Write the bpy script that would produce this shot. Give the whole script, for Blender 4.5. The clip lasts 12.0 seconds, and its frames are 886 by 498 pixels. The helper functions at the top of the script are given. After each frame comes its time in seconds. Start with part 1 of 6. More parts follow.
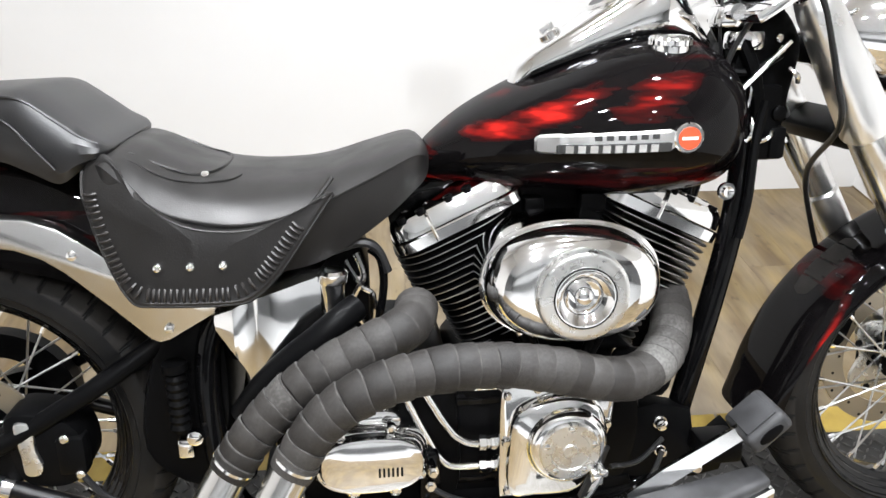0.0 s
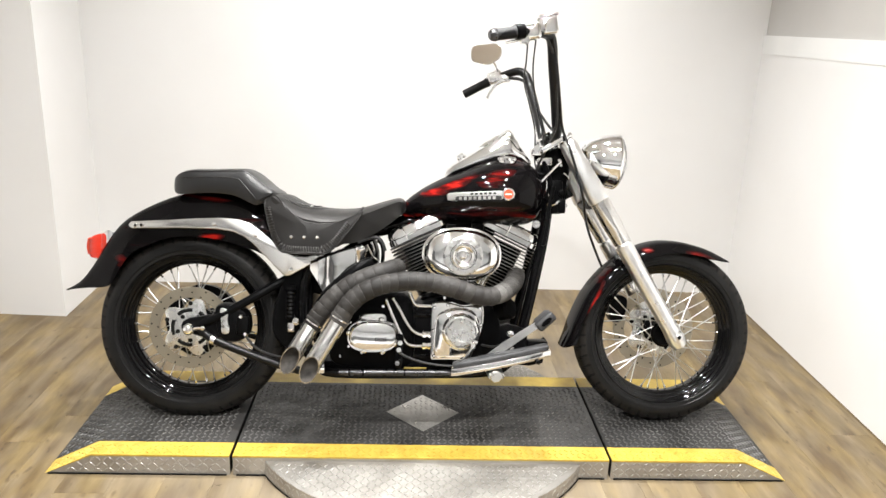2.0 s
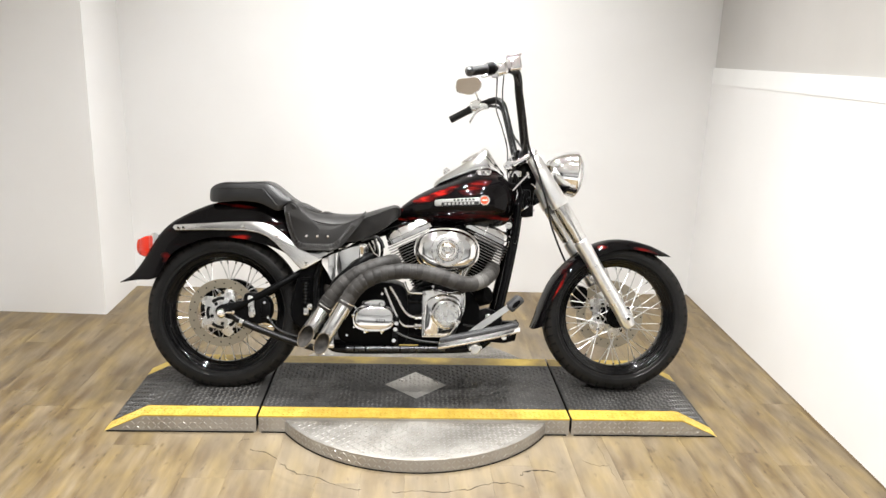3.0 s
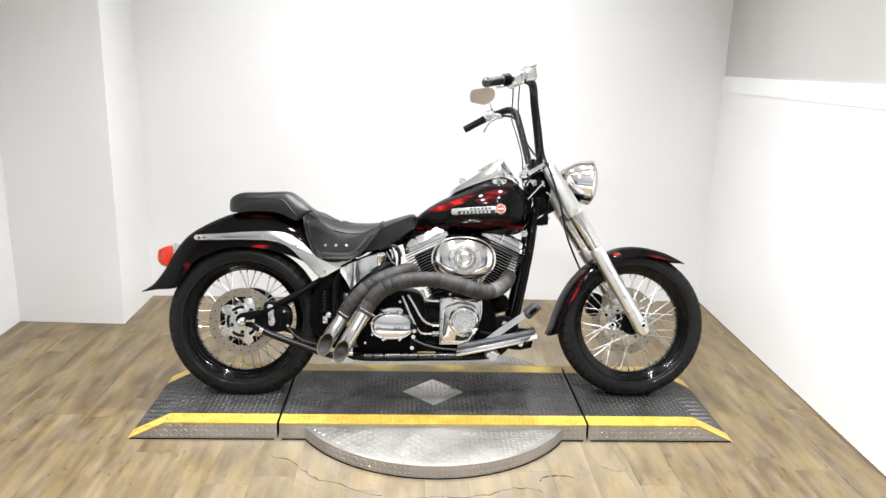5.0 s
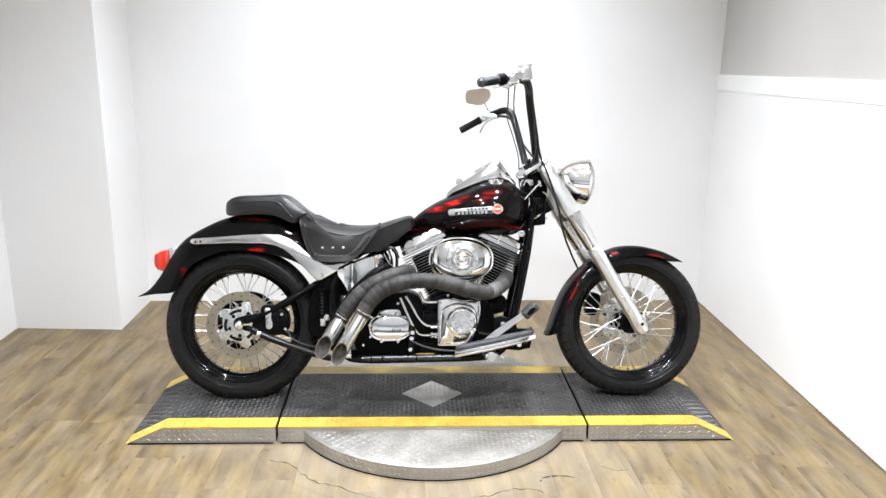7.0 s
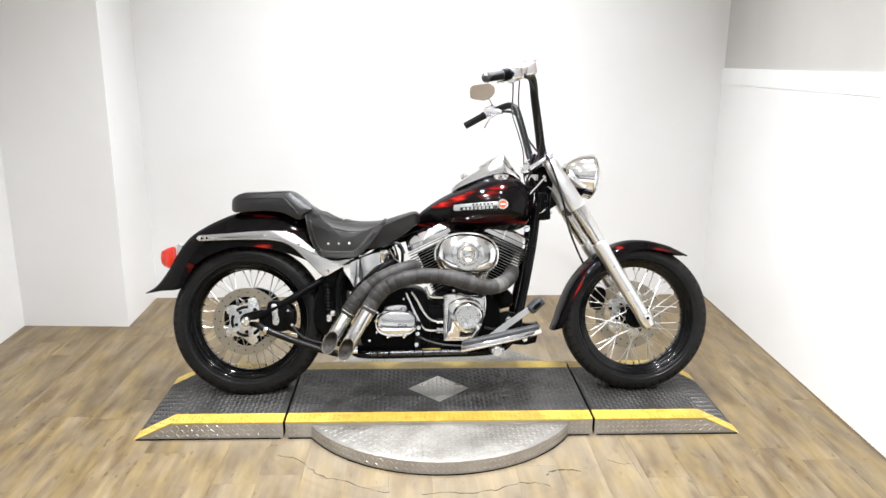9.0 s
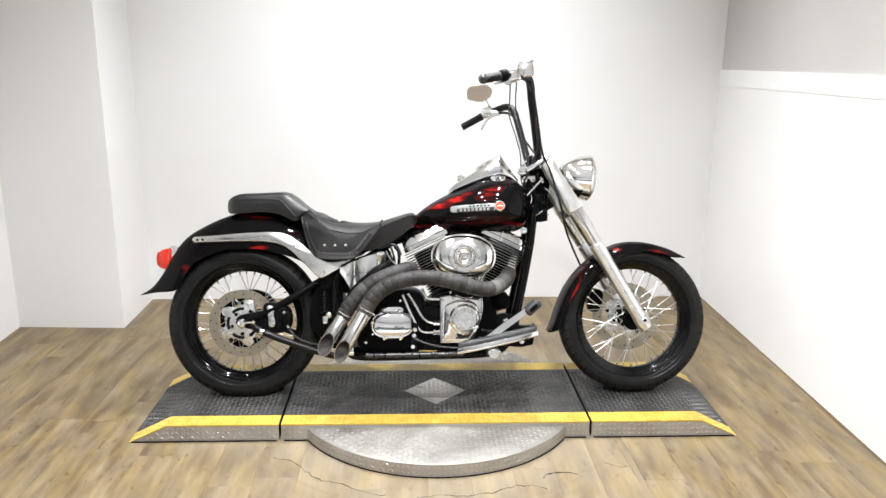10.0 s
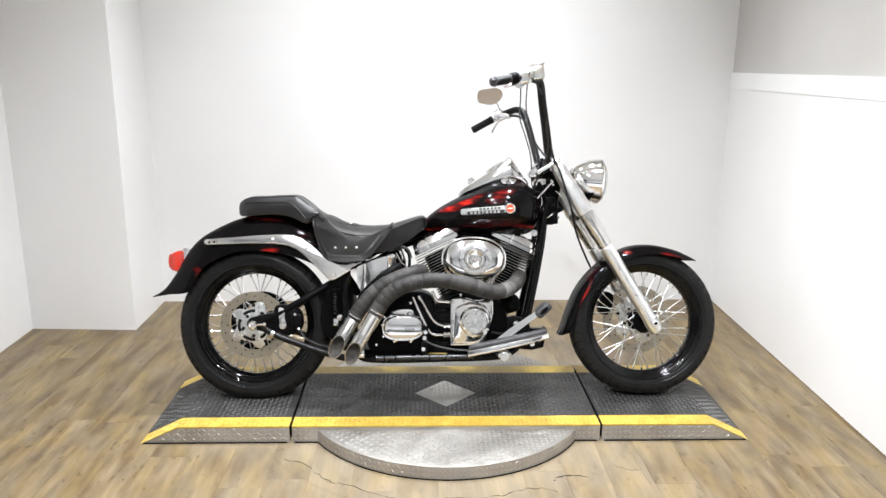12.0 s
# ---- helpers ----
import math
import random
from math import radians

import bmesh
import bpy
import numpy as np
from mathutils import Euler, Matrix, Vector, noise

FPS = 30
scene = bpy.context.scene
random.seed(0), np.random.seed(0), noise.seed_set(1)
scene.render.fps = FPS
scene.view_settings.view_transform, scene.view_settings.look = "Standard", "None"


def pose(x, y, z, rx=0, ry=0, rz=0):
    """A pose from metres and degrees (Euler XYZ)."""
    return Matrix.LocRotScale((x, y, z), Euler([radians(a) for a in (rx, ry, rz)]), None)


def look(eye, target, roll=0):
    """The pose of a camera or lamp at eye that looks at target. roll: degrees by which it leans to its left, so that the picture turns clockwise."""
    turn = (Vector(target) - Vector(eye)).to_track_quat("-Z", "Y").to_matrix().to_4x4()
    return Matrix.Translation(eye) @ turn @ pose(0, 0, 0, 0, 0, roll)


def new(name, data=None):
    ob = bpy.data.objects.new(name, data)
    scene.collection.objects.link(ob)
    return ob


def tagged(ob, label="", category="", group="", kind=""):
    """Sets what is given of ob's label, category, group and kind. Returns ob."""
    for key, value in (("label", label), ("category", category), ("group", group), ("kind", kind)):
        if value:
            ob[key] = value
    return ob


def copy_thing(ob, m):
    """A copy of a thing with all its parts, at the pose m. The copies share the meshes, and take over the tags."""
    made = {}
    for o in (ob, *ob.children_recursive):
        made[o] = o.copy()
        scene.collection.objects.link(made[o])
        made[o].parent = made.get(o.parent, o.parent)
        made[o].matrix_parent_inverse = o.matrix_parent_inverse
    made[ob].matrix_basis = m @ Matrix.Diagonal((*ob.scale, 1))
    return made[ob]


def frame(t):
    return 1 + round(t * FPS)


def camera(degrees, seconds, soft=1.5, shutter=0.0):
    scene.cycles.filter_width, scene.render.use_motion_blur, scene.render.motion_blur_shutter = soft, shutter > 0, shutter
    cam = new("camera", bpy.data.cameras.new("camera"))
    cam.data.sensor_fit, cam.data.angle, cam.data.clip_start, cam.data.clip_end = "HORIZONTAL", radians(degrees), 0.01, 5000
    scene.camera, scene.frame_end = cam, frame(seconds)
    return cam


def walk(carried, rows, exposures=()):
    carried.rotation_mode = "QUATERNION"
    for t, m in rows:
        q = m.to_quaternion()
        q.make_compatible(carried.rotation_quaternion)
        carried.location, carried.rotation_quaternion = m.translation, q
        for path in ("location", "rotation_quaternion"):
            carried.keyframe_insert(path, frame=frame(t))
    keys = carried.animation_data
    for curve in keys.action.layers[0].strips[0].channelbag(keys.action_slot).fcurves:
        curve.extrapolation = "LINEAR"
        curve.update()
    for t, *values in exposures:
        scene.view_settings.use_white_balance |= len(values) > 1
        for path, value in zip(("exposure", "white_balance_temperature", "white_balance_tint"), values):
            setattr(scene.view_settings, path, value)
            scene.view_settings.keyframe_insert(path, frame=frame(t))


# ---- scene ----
cam = camera(60.0, 12.0)
PATH = [
    (0, (-0.247, -0.928, 1.254), (-0.011, 0.760, 0.208), 2.2),
    (0.5, (-0.195, -1.292, 1.314), (-0.024, 0.472, 0.389), 5.7),
    (1, (-0.192, -1.722, 1.347), (-0.008, 0.073, 0.485), 3.6),
    (1.5, (-0.137, -2.096, 1.399), (-0.007, -0.229, 0.692), 3.5),
    (2, (-0.135, -2.436, 1.42), (-0.033, -0.529, 0.825), 2.4),
    (2.5, (-0.175, -2.732, 1.445), (-0.037, -0.812, 0.901), 0.7),
    (3, (-0.11, -2.983, 1.461), (-0.012, -1.056, 0.937), 2.0),
    (3.5, (-0.118, -3.071, 1.476), (-0.056, -1.139, 0.964), 2.0),
    (5.5, (-0.168, -3.01, 1.468), (-0.078, -1.077, 0.965), 1.5),
    (6, (-0.169, -3.01, 1.473), (-0.087, -1.078, 0.965), 1.5),
    (6.5, (-0.167, -3.01, 1.468), (-0.067, -1.077, 0.962), 0.8),
    (7, (-0.158, -3.014, 1.46), (-0.067, -1.078, 0.964), 0.9),
    (9, (-0.165, -3.021, 1.459), (-0.084, -1.088, 0.953), 0.5),
    (9.5, (-0.16, -3.013, 1.457), (-0.073, -1.082, 0.946), 0.5),
    (10, (-0.159, -3.011, 1.46), (-0.073, -1.077, 0.956), 0.6),
    (10.5, (-0.158, -3.015, 1.454), (-0.081, -1.08, 0.953), 0.5),
    (11, (-0.157, -3.017, 1.462), (-0.09, -1.081, 0.963), 0.3),
    (11.5, (-0.159, -3.016, 1.463), (-0.09, -1.08, 0.963), 0.3),
    (12, (-0.164, -3.016, 1.457), (-0.102, -1.079, 0.962), 0.5),
]
walk(cam, [(t, look(eye, target, roll)) for t, eye, target, roll in PATH], [
    (0.0, -0.04, 6500, 10), (0.5, -0.09, 6500, 10), (1.0, -0.07, 6550, 10), (1.5, 0.0, 6750, 10), (2.0, 0.0, 6950, 10), (3.5, -0.11, 6850, 10),
    (5.5, 0.01, 6450, 10), (7.0, 0.04, 6350, 10), (9.0, 0.01, 6550, 10), (10.5, -0.08, 6600, 10), (11.0, -0.11, 6600, 10), (12.0, -0.09, 6500, 10)])

# ---- light: overhead LED cans in a white showroom bay, unseen fill cans behind it ----
world = bpy.data.worlds.new("showroom_air")
scene.world = world
world.use_nodes = True
world.node_tree.nodes["Background"].inputs[0].default_value = (0.9, 0.95, 1.0, 1)
world.node_tree.nodes["Background"].inputs[1].default_value = 0.01
CEILING = 3.0
LAMP_WATTS, FILL_WATTS = 36.0, 36.0
# The last two rows are unseen fill lamps, added to brighten chrome reflections.
LAMPS = [(x, y) for y in (-3.4, -2.15, -0.90, 0.35) for x in (-0.60, 0.42)] + [(x, y) for y in (-5.4, -7.9) for x in (-3.0, -1.0, 1.0, 3.0)]
for lx, ly in LAMPS:
    data = bpy.data.lights.new("led_can", "AREA")
    data.shape, data.size, data.energy, data.color = "DISK", 0.13, LAMP_WATTS if ly > -4 else FILL_WATTS, (0.915, 0.945, 0.985)
    data.spread = radians(118)
    new("led_can_light", data).matrix_world = pose(lx, ly, CEILING - 0.04)


# ---- materials ----
def material(name, base, rough=0.5, metal=0.0, coat=0.0, spec=0.5):
    m = bpy.data.materials.new(name)
    m.use_nodes = True
    b = m.node_tree.nodes["Principled BSDF"]
    b.inputs["Base Color"].default_value = (*base, 1)
    b.inputs["Roughness"].default_value = rough
    b.inputs["Metallic"].default_value = metal
    b.inputs["Coat Weight"].default_value = coat
    b.inputs["Coat Roughness"].default_value = 0.03
    b.inputs["Specular IOR Level"].default_value = spec
    return m


def node(m, kind, **settings):
    n = m.node_tree.nodes.new(kind)
    for key, value in settings.items():
        n.inputs[key].default_value = value
    return n


def wire(m, a, out, b, inp):
    m.node_tree.links.new(a.outputs[out], b.inputs[inp])


def place_node(m, scale=(1, 1, 1), turn=(0, 0, 0)):
    c = node(m, "ShaderNodeTexCoord")
    mp = node(m, "ShaderNodeMapping")
    mp.inputs["Scale"].default_value = scale
    mp.inputs["Rotation"].default_value = turn
    wire(m, c, "Object", mp, "Vector")
    return mp


def ramp(m, stops):
    r = node(m, "ShaderNodeValToRGB")
    els = r.color_ramp.elements
    while len(els) < len(stops):
        els.new(0.5)
    for e, (p, c) in zip(els, stops):
        e.position, e.color = p, (*c, 1)
    return r


def noisy(m, scale, stretch=(1, 1, 1), detail=4.0, turn=(0, 0, 0)):
    mp = place_node(m, stretch, turn)
    n = node(m, "ShaderNodeTexNoise", Scale=scale, Detail=detail)
    wire(m, mp, "Vector", n, "Vector")
    return n


def vary(m, scale, low, high, stretch=(1, 1, 1), detail=5.0):
    """Base colour that wanders between two tones."""
    n = noisy(m, scale, stretch, detail)
    r = ramp(m, [(0.3, low), (0.7, high)])
    wire(m, n, "Fac", r, "Fac")
    wire(m, r, "Color", m.node_tree.nodes["Principled BSDF"], "Base Color")
    return r


def rough_vary(m, scale, low, high, stretch=(1, 1, 1)):
    n = noisy(m, scale, stretch)
    mr = node(m, "ShaderNodeMapRange")
    mr.inputs["From Min"].default_value, mr.inputs["From Max"].default_value = 0.3, 0.7
    mr.inputs["To Min"].default_value, mr.inputs["To Max"].default_value = low, high
    wire(m, n, "Fac", mr, "Value")
    wire(m, mr, "Result", m.node_tree.nodes["Principled BSDF"], "Roughness")


def relief(m, scale, strength, distance=0.002, stretch=(1, 1, 1), detail=4.0, turn=(0, 0, 0)):
    n = noisy(m, scale, stretch, detail, turn)
    b = node(m, "ShaderNodeBump", Strength=strength, Distance=distance)
    wire(m, n, "Fac", b, "Height")
    wire(m, b, "Normal", m.node_tree.nodes["Principled BSDF"], "Normal")


def sums(m, kind, a, b):
    """A maths node; a and b are numbers or (node, output)."""
    n = node(m, "ShaderNodeMath")
    n.operation = kind
    for k, v in enumerate((a, b)):
        if isinstance(v, tuple):
            wire(m, v[0], v[1], n, k)
        elif v is not None:
            n.inputs[k].default_value = v
    return (n, 0)


CHROME = material("polished_chrome", (0.90, 0.90, 0.90), 0.07, 1.0)
rough_vary(CHROME, 14, 0.04, 0.11)
SATIN = material("satin_chrome", (0.70, 0.695, 0.685), 0.22, 1.0)
rough_vary(SATIN, 20, 0.15, 0.27, (1, 1, 1))
BRUSHED = material("brushed_aluminium", (0.72, 0.72, 0.71), 0.3, 1.0)
rough_vary(BRUSHED, 60, 0.22, 0.36)
SLIDER = material("satin_polished_fork_alloy", (0.86, 0.86, 0.855), 0.32, 1.0)
rough_vary(SLIDER, 25, 0.27, 0.38)
SPOKE = material("spoke_steel", (0.56, 0.56, 0.555), 0.30, 1.0)
rough_vary(SPOKE, 40, 0.36, 0.46)
STEEL = material("brake_disc_steel", (0.40, 0.355, 0.28), 0.34, 1.0)
rough_vary(STEEL, 12, 0.32, 0.42)
BLACK_PAINT = material("gloss_black_frame_paint", (0.002, 0.002, 0.0022), 0.2, 0.0, 0.34, 0.0)
RIM_BLACK = material("gloss_black_rim_enamel", (0.003, 0.003, 0.0032), 0.09, 0.0, 0.34, 0.10)
BLACK_METAL = material("black_powder_coat", (0.0025, 0.0025, 0.0027), 0.36, spec=0.05)
relief(BLACK_METAL, 400, 0.15, 0.0006)
FIN = material("machined_fin_edges", (0.34, 0.34, 0.335), 0.36, 1.0)
RAIL = material("dark_steel_rail", (0.075, 0.075, 0.078), 0.28, 1.0)
rough_vary(RAIL, 30, 0.22, 0.36)
BLACK_BAR = material("satin_black_bar", (0.004, 0.004, 0.0043), 0.30, 0.0, 0.0, 0.22)
RUBBER = material("tyre_rubber", (0.020, 0.020, 0.021), 0.34, spec=0.22)
vary(RUBBER, 18, (0.0045, 0.0045, 0.0047), (0.0095, 0.0093, 0.0091))
relief(RUBBER, 300, 0.2, 0.0006)
TREAD_RUBBER = material("dusty_tread_rubber", (0.012, 0.010, 0.009), 0.62, spec=0.16)
vary(TREAD_RUBBER, 26, (0.0080, 0.0072, 0.0065), (0.021, 0.0188, 0.0168))
relief(TREAD_RUBBER, 400, 0.25, 0.0006)
PAD_RUBBER = material("grey_pad_rubber", (0.07, 0.07, 0.075), 0.6)
vary(PAD_RUBBER, 40, (0.013, 0.013, 0.014), (0.032, 0.032, 0.034))
LEATHER = material("black_seat_vinyl", (0.010, 0.009, 0.009), 0.38, spec=0.55)
vary(LEATHER, 9, (0.0040, 0.0039, 0.0043), (0.0082, 0.0081, 0.0088))
relief(LEATHER, 520, 0.22, 0.0008)
HIDE = material("worn_brown_black_saddle_hide", (0.012, 0.009, 0.008), 0.42, spec=0.40)
HIDE.node_tree.nodes["Principled BSDF"].inputs["Specular Tint"].default_value = (1.0, 0.98, 0.97, 1)
vary(HIDE, 11, (0.0038, 0.0035, 0.0034), (0.0076, 0.0071, 0.0068))
relief(HIDE, 420, 0.28, 0.0009)
rough_vary(HIDE, 16, 0.36, 0.50)
LACE = material("leather_lace", (0.014, 0.012, 0.011), 0.5)
WRAP = material("exhaust_heat_wrap", (0.05, 0.043, 0.038), 0.56, spec=0.36)
_lay = noisy(WRAP, 5, (1, 1, 1), 2.0)
_weave = noisy(WRAP, 260, (1, 1, 1), 5.0)
_turn = node(WRAP, "ShaderNodeObjectInfo")
_mixed = sums(WRAP, "ADD", sums(WRAP, "ADD", sums(WRAP, "MULTIPLY", (_lay, "Fac"), 0.46), sums(WRAP, "MULTIPLY", (_weave, "Fac"), 0.26)), sums(WRAP, "MULTIPLY", (_turn, "Random"), 0.20))
_coord = node(WRAP, "ShaderNodeTexCoord")
_wsep = node(WRAP, "ShaderNodeSeparateXYZ")
wire(WRAP, _coord, "Object", _wsep, "Vector")
# Wrap gets lighter towards the front, from x 0.02 to 0.17.
_front_lift = node(WRAP, "ShaderNodeMapRange")
_front_lift.inputs["From Min"].default_value, _front_lift.inputs["From Max"].default_value = 0.02, 0.17
_front_lift.inputs["To Min"].default_value, _front_lift.inputs["To Max"].default_value = 0.0, 0.13
wire(WRAP, _wsep, "X", _front_lift, "Value")
_mixed = sums(WRAP, "ADD", _mixed, (_front_lift, "Result"))
_wcol = ramp(WRAP, [(0.34, (0.0095, 0.0082, 0.0074)), (0.46, (0.0200, 0.0178, 0.0162)), (0.60, (0.0420, 0.0390, 0.0365)), (0.70, (0.100, 0.096, 0.091)), (0.80, (0.18, 0.175, 0.165))])
wire(WRAP, _mixed[0], 0, _wcol, "Fac")
wire(WRAP, _wcol, "Color", WRAP.node_tree.nodes["Principled BSDF"], "Base Color")
relief(WRAP, 700, 0.5, 0.0012, (1, 1, 3))
WRAP_EDGE = material("frayed_wrap_edge", (0.13, 0.12, 0.11), 0.9)
vary(WRAP_EDGE, 70, (0.012, 0.0105, 0.0095), (0.060, 0.056, 0.052))
SOOT = material("sooty_pipe_bore", (0.02, 0.018, 0.016), 0.8)
vary(SOOT, 30, (0.012, 0.011, 0.010), (0.09, 0.08, 0.072))
RED_LENS = material("red_tail_lens", (0.68, 0.030, 0.010), 0.12, 0.0, 0.5)
RED_LENS.node_tree.nodes["Principled BSDF"].inputs["Transmission Weight"].default_value = 0.25
AMBER = material("amber_lens", (0.60, 0.05, 0.01), 0.15)
ENAMEL = material("orange_enamel", (0.66, 0.085, 0.035), 0.25, 0.0, 0.4)
ENAMEL_WHITE = material("white_enamel", (0.75, 0.72, 0.68), 0.3)
DARK_INK = material("dark_badge_fill", (0.03, 0.03, 0.03), 0.45)
CABLE = material("black_cable_sheath", (0.005, 0.005, 0.0055), 0.4)
GLASS = material("clear_lamp_glass", (0.95, 0.95, 0.95), 0.03)
GLASS.node_tree.nodes["Principled BSDF"].inputs["Transmission Weight"].default_value = 0.9
# Tan of the reflected room is put into the mirror's colour.
MIRROR = material("tan_reflection_mirror", (0.66, 0.56, 0.46), 0.03, 1.0)
YELLOW_TAG = material("yellow_sticker", (0.30, 0.21, 0.05), 0.5)


def flame_paint(name, bands, tilt, wild=1.0):
    """Gloss black with airbrushed red licks along bands: ("line", height, slope, half, strength) ("round", x, h, radius, half, strength) ("spot", x, h, reach x, reach h, 1, strength) or ("streak", x, h, degrees, half length, half width, 1, strength)."""
    m = material(name, (0.004, 0.003, 0.003), 0.3, 0.0, 0.30, 0.0)
    bsdf = m.node_tree.nodes["Principled BSDF"]
    n = noisy(m, 14.0, (0.50, 1.0, 3.2), 3.0, (0, radians(tilt), 0))
    n2 = noisy(m, 40.0, (0.35, 0.6, 1.8), 2.0, (0, radians(tilt), 0))
    grain = sums(m, "ADD", (n, "Fac"), sums(m, "MULTIPLY", (n2, "Fac"), 0.24))
    grain = sums(m, "ADD", sums(m, "MULTIPLY", grain, wild), 0.60 * (1.0 - wild))
    c = node(m, "ShaderNodeTexCoord")
    sep = node(m, "ShaderNodeSeparateXYZ")
    wire(m, c, "Object", sep, "Vector")
    total = None
    for band in bands:
        if band[0] == "line":
            d = sums(m, "SUBTRACT", sums(m, "SUBTRACT", (sep, "Z"), sums(m, "MULTIPLY", (sep, "X"), band[2])), band[1])
        elif band[0] == "spot":
            ex = sums(m, "POWER", sums(m, "ABSOLUTE", sums(m, "DIVIDE", sums(m, "SUBTRACT", (sep, "X"), band[1]), band[3]), None), 2.0)
            ez = sums(m, "POWER", sums(m, "ABSOLUTE", sums(m, "DIVIDE", sums(m, "SUBTRACT", (sep, "Z"), band[2]), band[4]), None), 2.0)
            d = sums(m, "SQRT", sums(m, "ADD", ex, ez), None)
        elif band[0] == "streak":
            px, pz = sums(m, "SUBTRACT", (sep, "X"), band[1]), sums(m, "SUBTRACT", (sep, "Z"), band[2])
            cs, sn = math.cos(radians(band[3])), math.sin(radians(band[3]))
            eu = sums(m, "DIVIDE", sums(m, "ADD", sums(m, "MULTIPLY", px, cs), sums(m, "MULTIPLY", pz, sn)), band[4])
            ev = sums(m, "DIVIDE", sums(m, "SUBTRACT", sums(m, "MULTIPLY", pz, cs), sums(m, "MULTIPLY", px, sn)), band[5])
            d = sums(m, "SQRT", sums(m, "ADD", sums(m, "MULTIPLY", eu, eu), sums(m, "MULTIPLY", ev, ev)), None)
        else:
            dx = sums(m, "POWER", sums(m, "ABSOLUTE", sums(m, "SUBTRACT", (sep, "X"), band[1]), None), 2.0)
            dz = sums(m, "POWER", sums(m, "ABSOLUTE", sums(m, "SUBTRACT", (sep, "Z"), band[2]), None), 2.0)
            d = sums(m, "SUBTRACT", sums(m, "SQRT", sums(m, "ADD", dx, dz), None), band[3])
        a = sums(m, "ABSOLUTE", d, None)
        mr = node(m, "ShaderNodeMapRange")
        mr.inputs["From Min"].default_value, mr.inputs["From Max"].default_value = band[-2] * 0.3, band[-2]
        mr.inputs["To Min"].default_value, mr.inputs["To Max"].default_value = band[-1], 0.0
        wire(m, a[0], 0, mr, "Value")
        total = (mr, "Result") if total is None else sums(m, "MAXIMUM", total, (mr, "Result"))
    both = sums(m, "ADD", grain, total)
    r = ramp(m, [(0.0, (0.0028, 0.0026, 0.0028)), (0.70, (0.0030, 0.0026, 0.0028)), (0.80, (0.028, 0.0030, 0.0030)), (0.90, (0.13, 0.006, 0.005)), (1.0, (0.40, 0.014, 0.010))])
    wire(m, both[0], 0, r, "Fac")
    wire(m, r, "Color", bsdf, "Base Color")
    return m


TANK_PAINT = flame_paint("black_tank_paint_with_red_flames", [("streak", 0.010, 0.788, 22.0, 0.125, 0.024, 1.0, 0.24), ("streak", 0.185, 0.826, 28.0, 0.105, 0.036, 1.0, 0.20), ("line", 0.692, 0.02, 0.016, 0.16)], -24, 0.85)
REAR_PAINT = flame_paint("black_rear_fender_paint_with_red_flames", [("spot", -0.766, 0.606, 0.058, 0.017, 1.0, 0.44), ("streak", -0.80, 0.737, -6.0, 0.14, 0.012, 1.0, 0.26), ("spot", -1.054, 0.530, 0.025, 0.045, 1.0, 0.14), ("spot", -0.60, 0.590, 0.05, 0.03, 1.0, 0.12)], 0, 0.60)
FRONT_PAINT = flame_paint("black_front_fender_paint_with_red_flames", [("streak", 0.524, 0.405, 66.0, 0.120, 0.013, 1.0, 0.33), ("streak", 0.560, 0.505, 48.0, 0.060, 0.020, 1.0, 0.16), ("spot", 0.705, 0.590, 0.030, 0.014, 1.0, 0.30), ("streak", 0.890, 0.575, -14.0, 0.085, 0.016, 1.0, 0.24)], 0, 0.30)

WALL_PAINT = material("white_wall_paint", (0.80, 0.795, 0.785), 0.45)
vary(WALL_PAINT, 1.2, (0.735, 0.725, 0.715), (0.79, 0.785, 0.78))
relief(WALL_PAINT, 180, 0.06, 0.001)
# White wall above the ledge; its weaker light is painted in as grey.
SHADED_PAINT = material("shade_darkened_upper_wall_paint", (0.68, 0.66, 0.64), 0.6)
vary(SHADED_PAINT, 1.5, (0.47, 0.455, 0.435), (0.53, 0.515, 0.495))
relief(SHADED_PAINT, 180, 0.06, 0.001)
CEIL_PAINT = material("white_ceiling_paint", (0.74, 0.74, 0.74), 0.8)
vary(CEIL_PAINT, 3.0, (0.70, 0.70, 0.70), (0.78, 0.78, 0.78))
# Tones for unseen walls, picked for what the chrome reflects.
DIM_PAINT = material("pale_unseen_wall_paint", (0.72, 0.72, 0.72), 0.7)
vary(DIM_PAINT, 2.0, (0.60, 0.60, 0.60), (0.70, 0.70, 0.695))
DARK_PAINT = material("grey_unseen_wall_paint", (0.16, 0.16, 0.16), 0.6)
vary(DARK_PAINT, 2.0, (0.13, 0.13, 0.13), (0.19, 0.19, 0.19))
TRIM_PAINT = material("white_trim_paint", (0.80, 0.80, 0.79), 0.35)
vary(TRIM_PAINT, 5, (0.77, 0.77, 0.76), (0.82, 0.82, 0.81))

PLANK = material("oak_look_vinyl_plank", (0.4, 0.3, 0.18), 0.42)
_b = PLANK.node_tree.nodes["Principled BSDF"]
_info = node(PLANK, "ShaderNodeObjectInfo")
_geo = node(PLANK, "ShaderNodeNewGeometry")
_off = node(PLANK, "ShaderNodeVectorMath")
_off.operation = "MULTIPLY_ADD"
_comb = node(PLANK, "ShaderNodeCombineXYZ")
for _axis in ("X", "Y", "Z"):
    wire(PLANK, _info, "Random", _comb, _axis)
wire(PLANK, _comb, "Vector", _off, 0)
_off.inputs[1].default_value = (37.0, 53.0, 11.0)
wire(PLANK, _geo, "Position", _off, 2)
_map = node(PLANK, "ShaderNodeMapping")
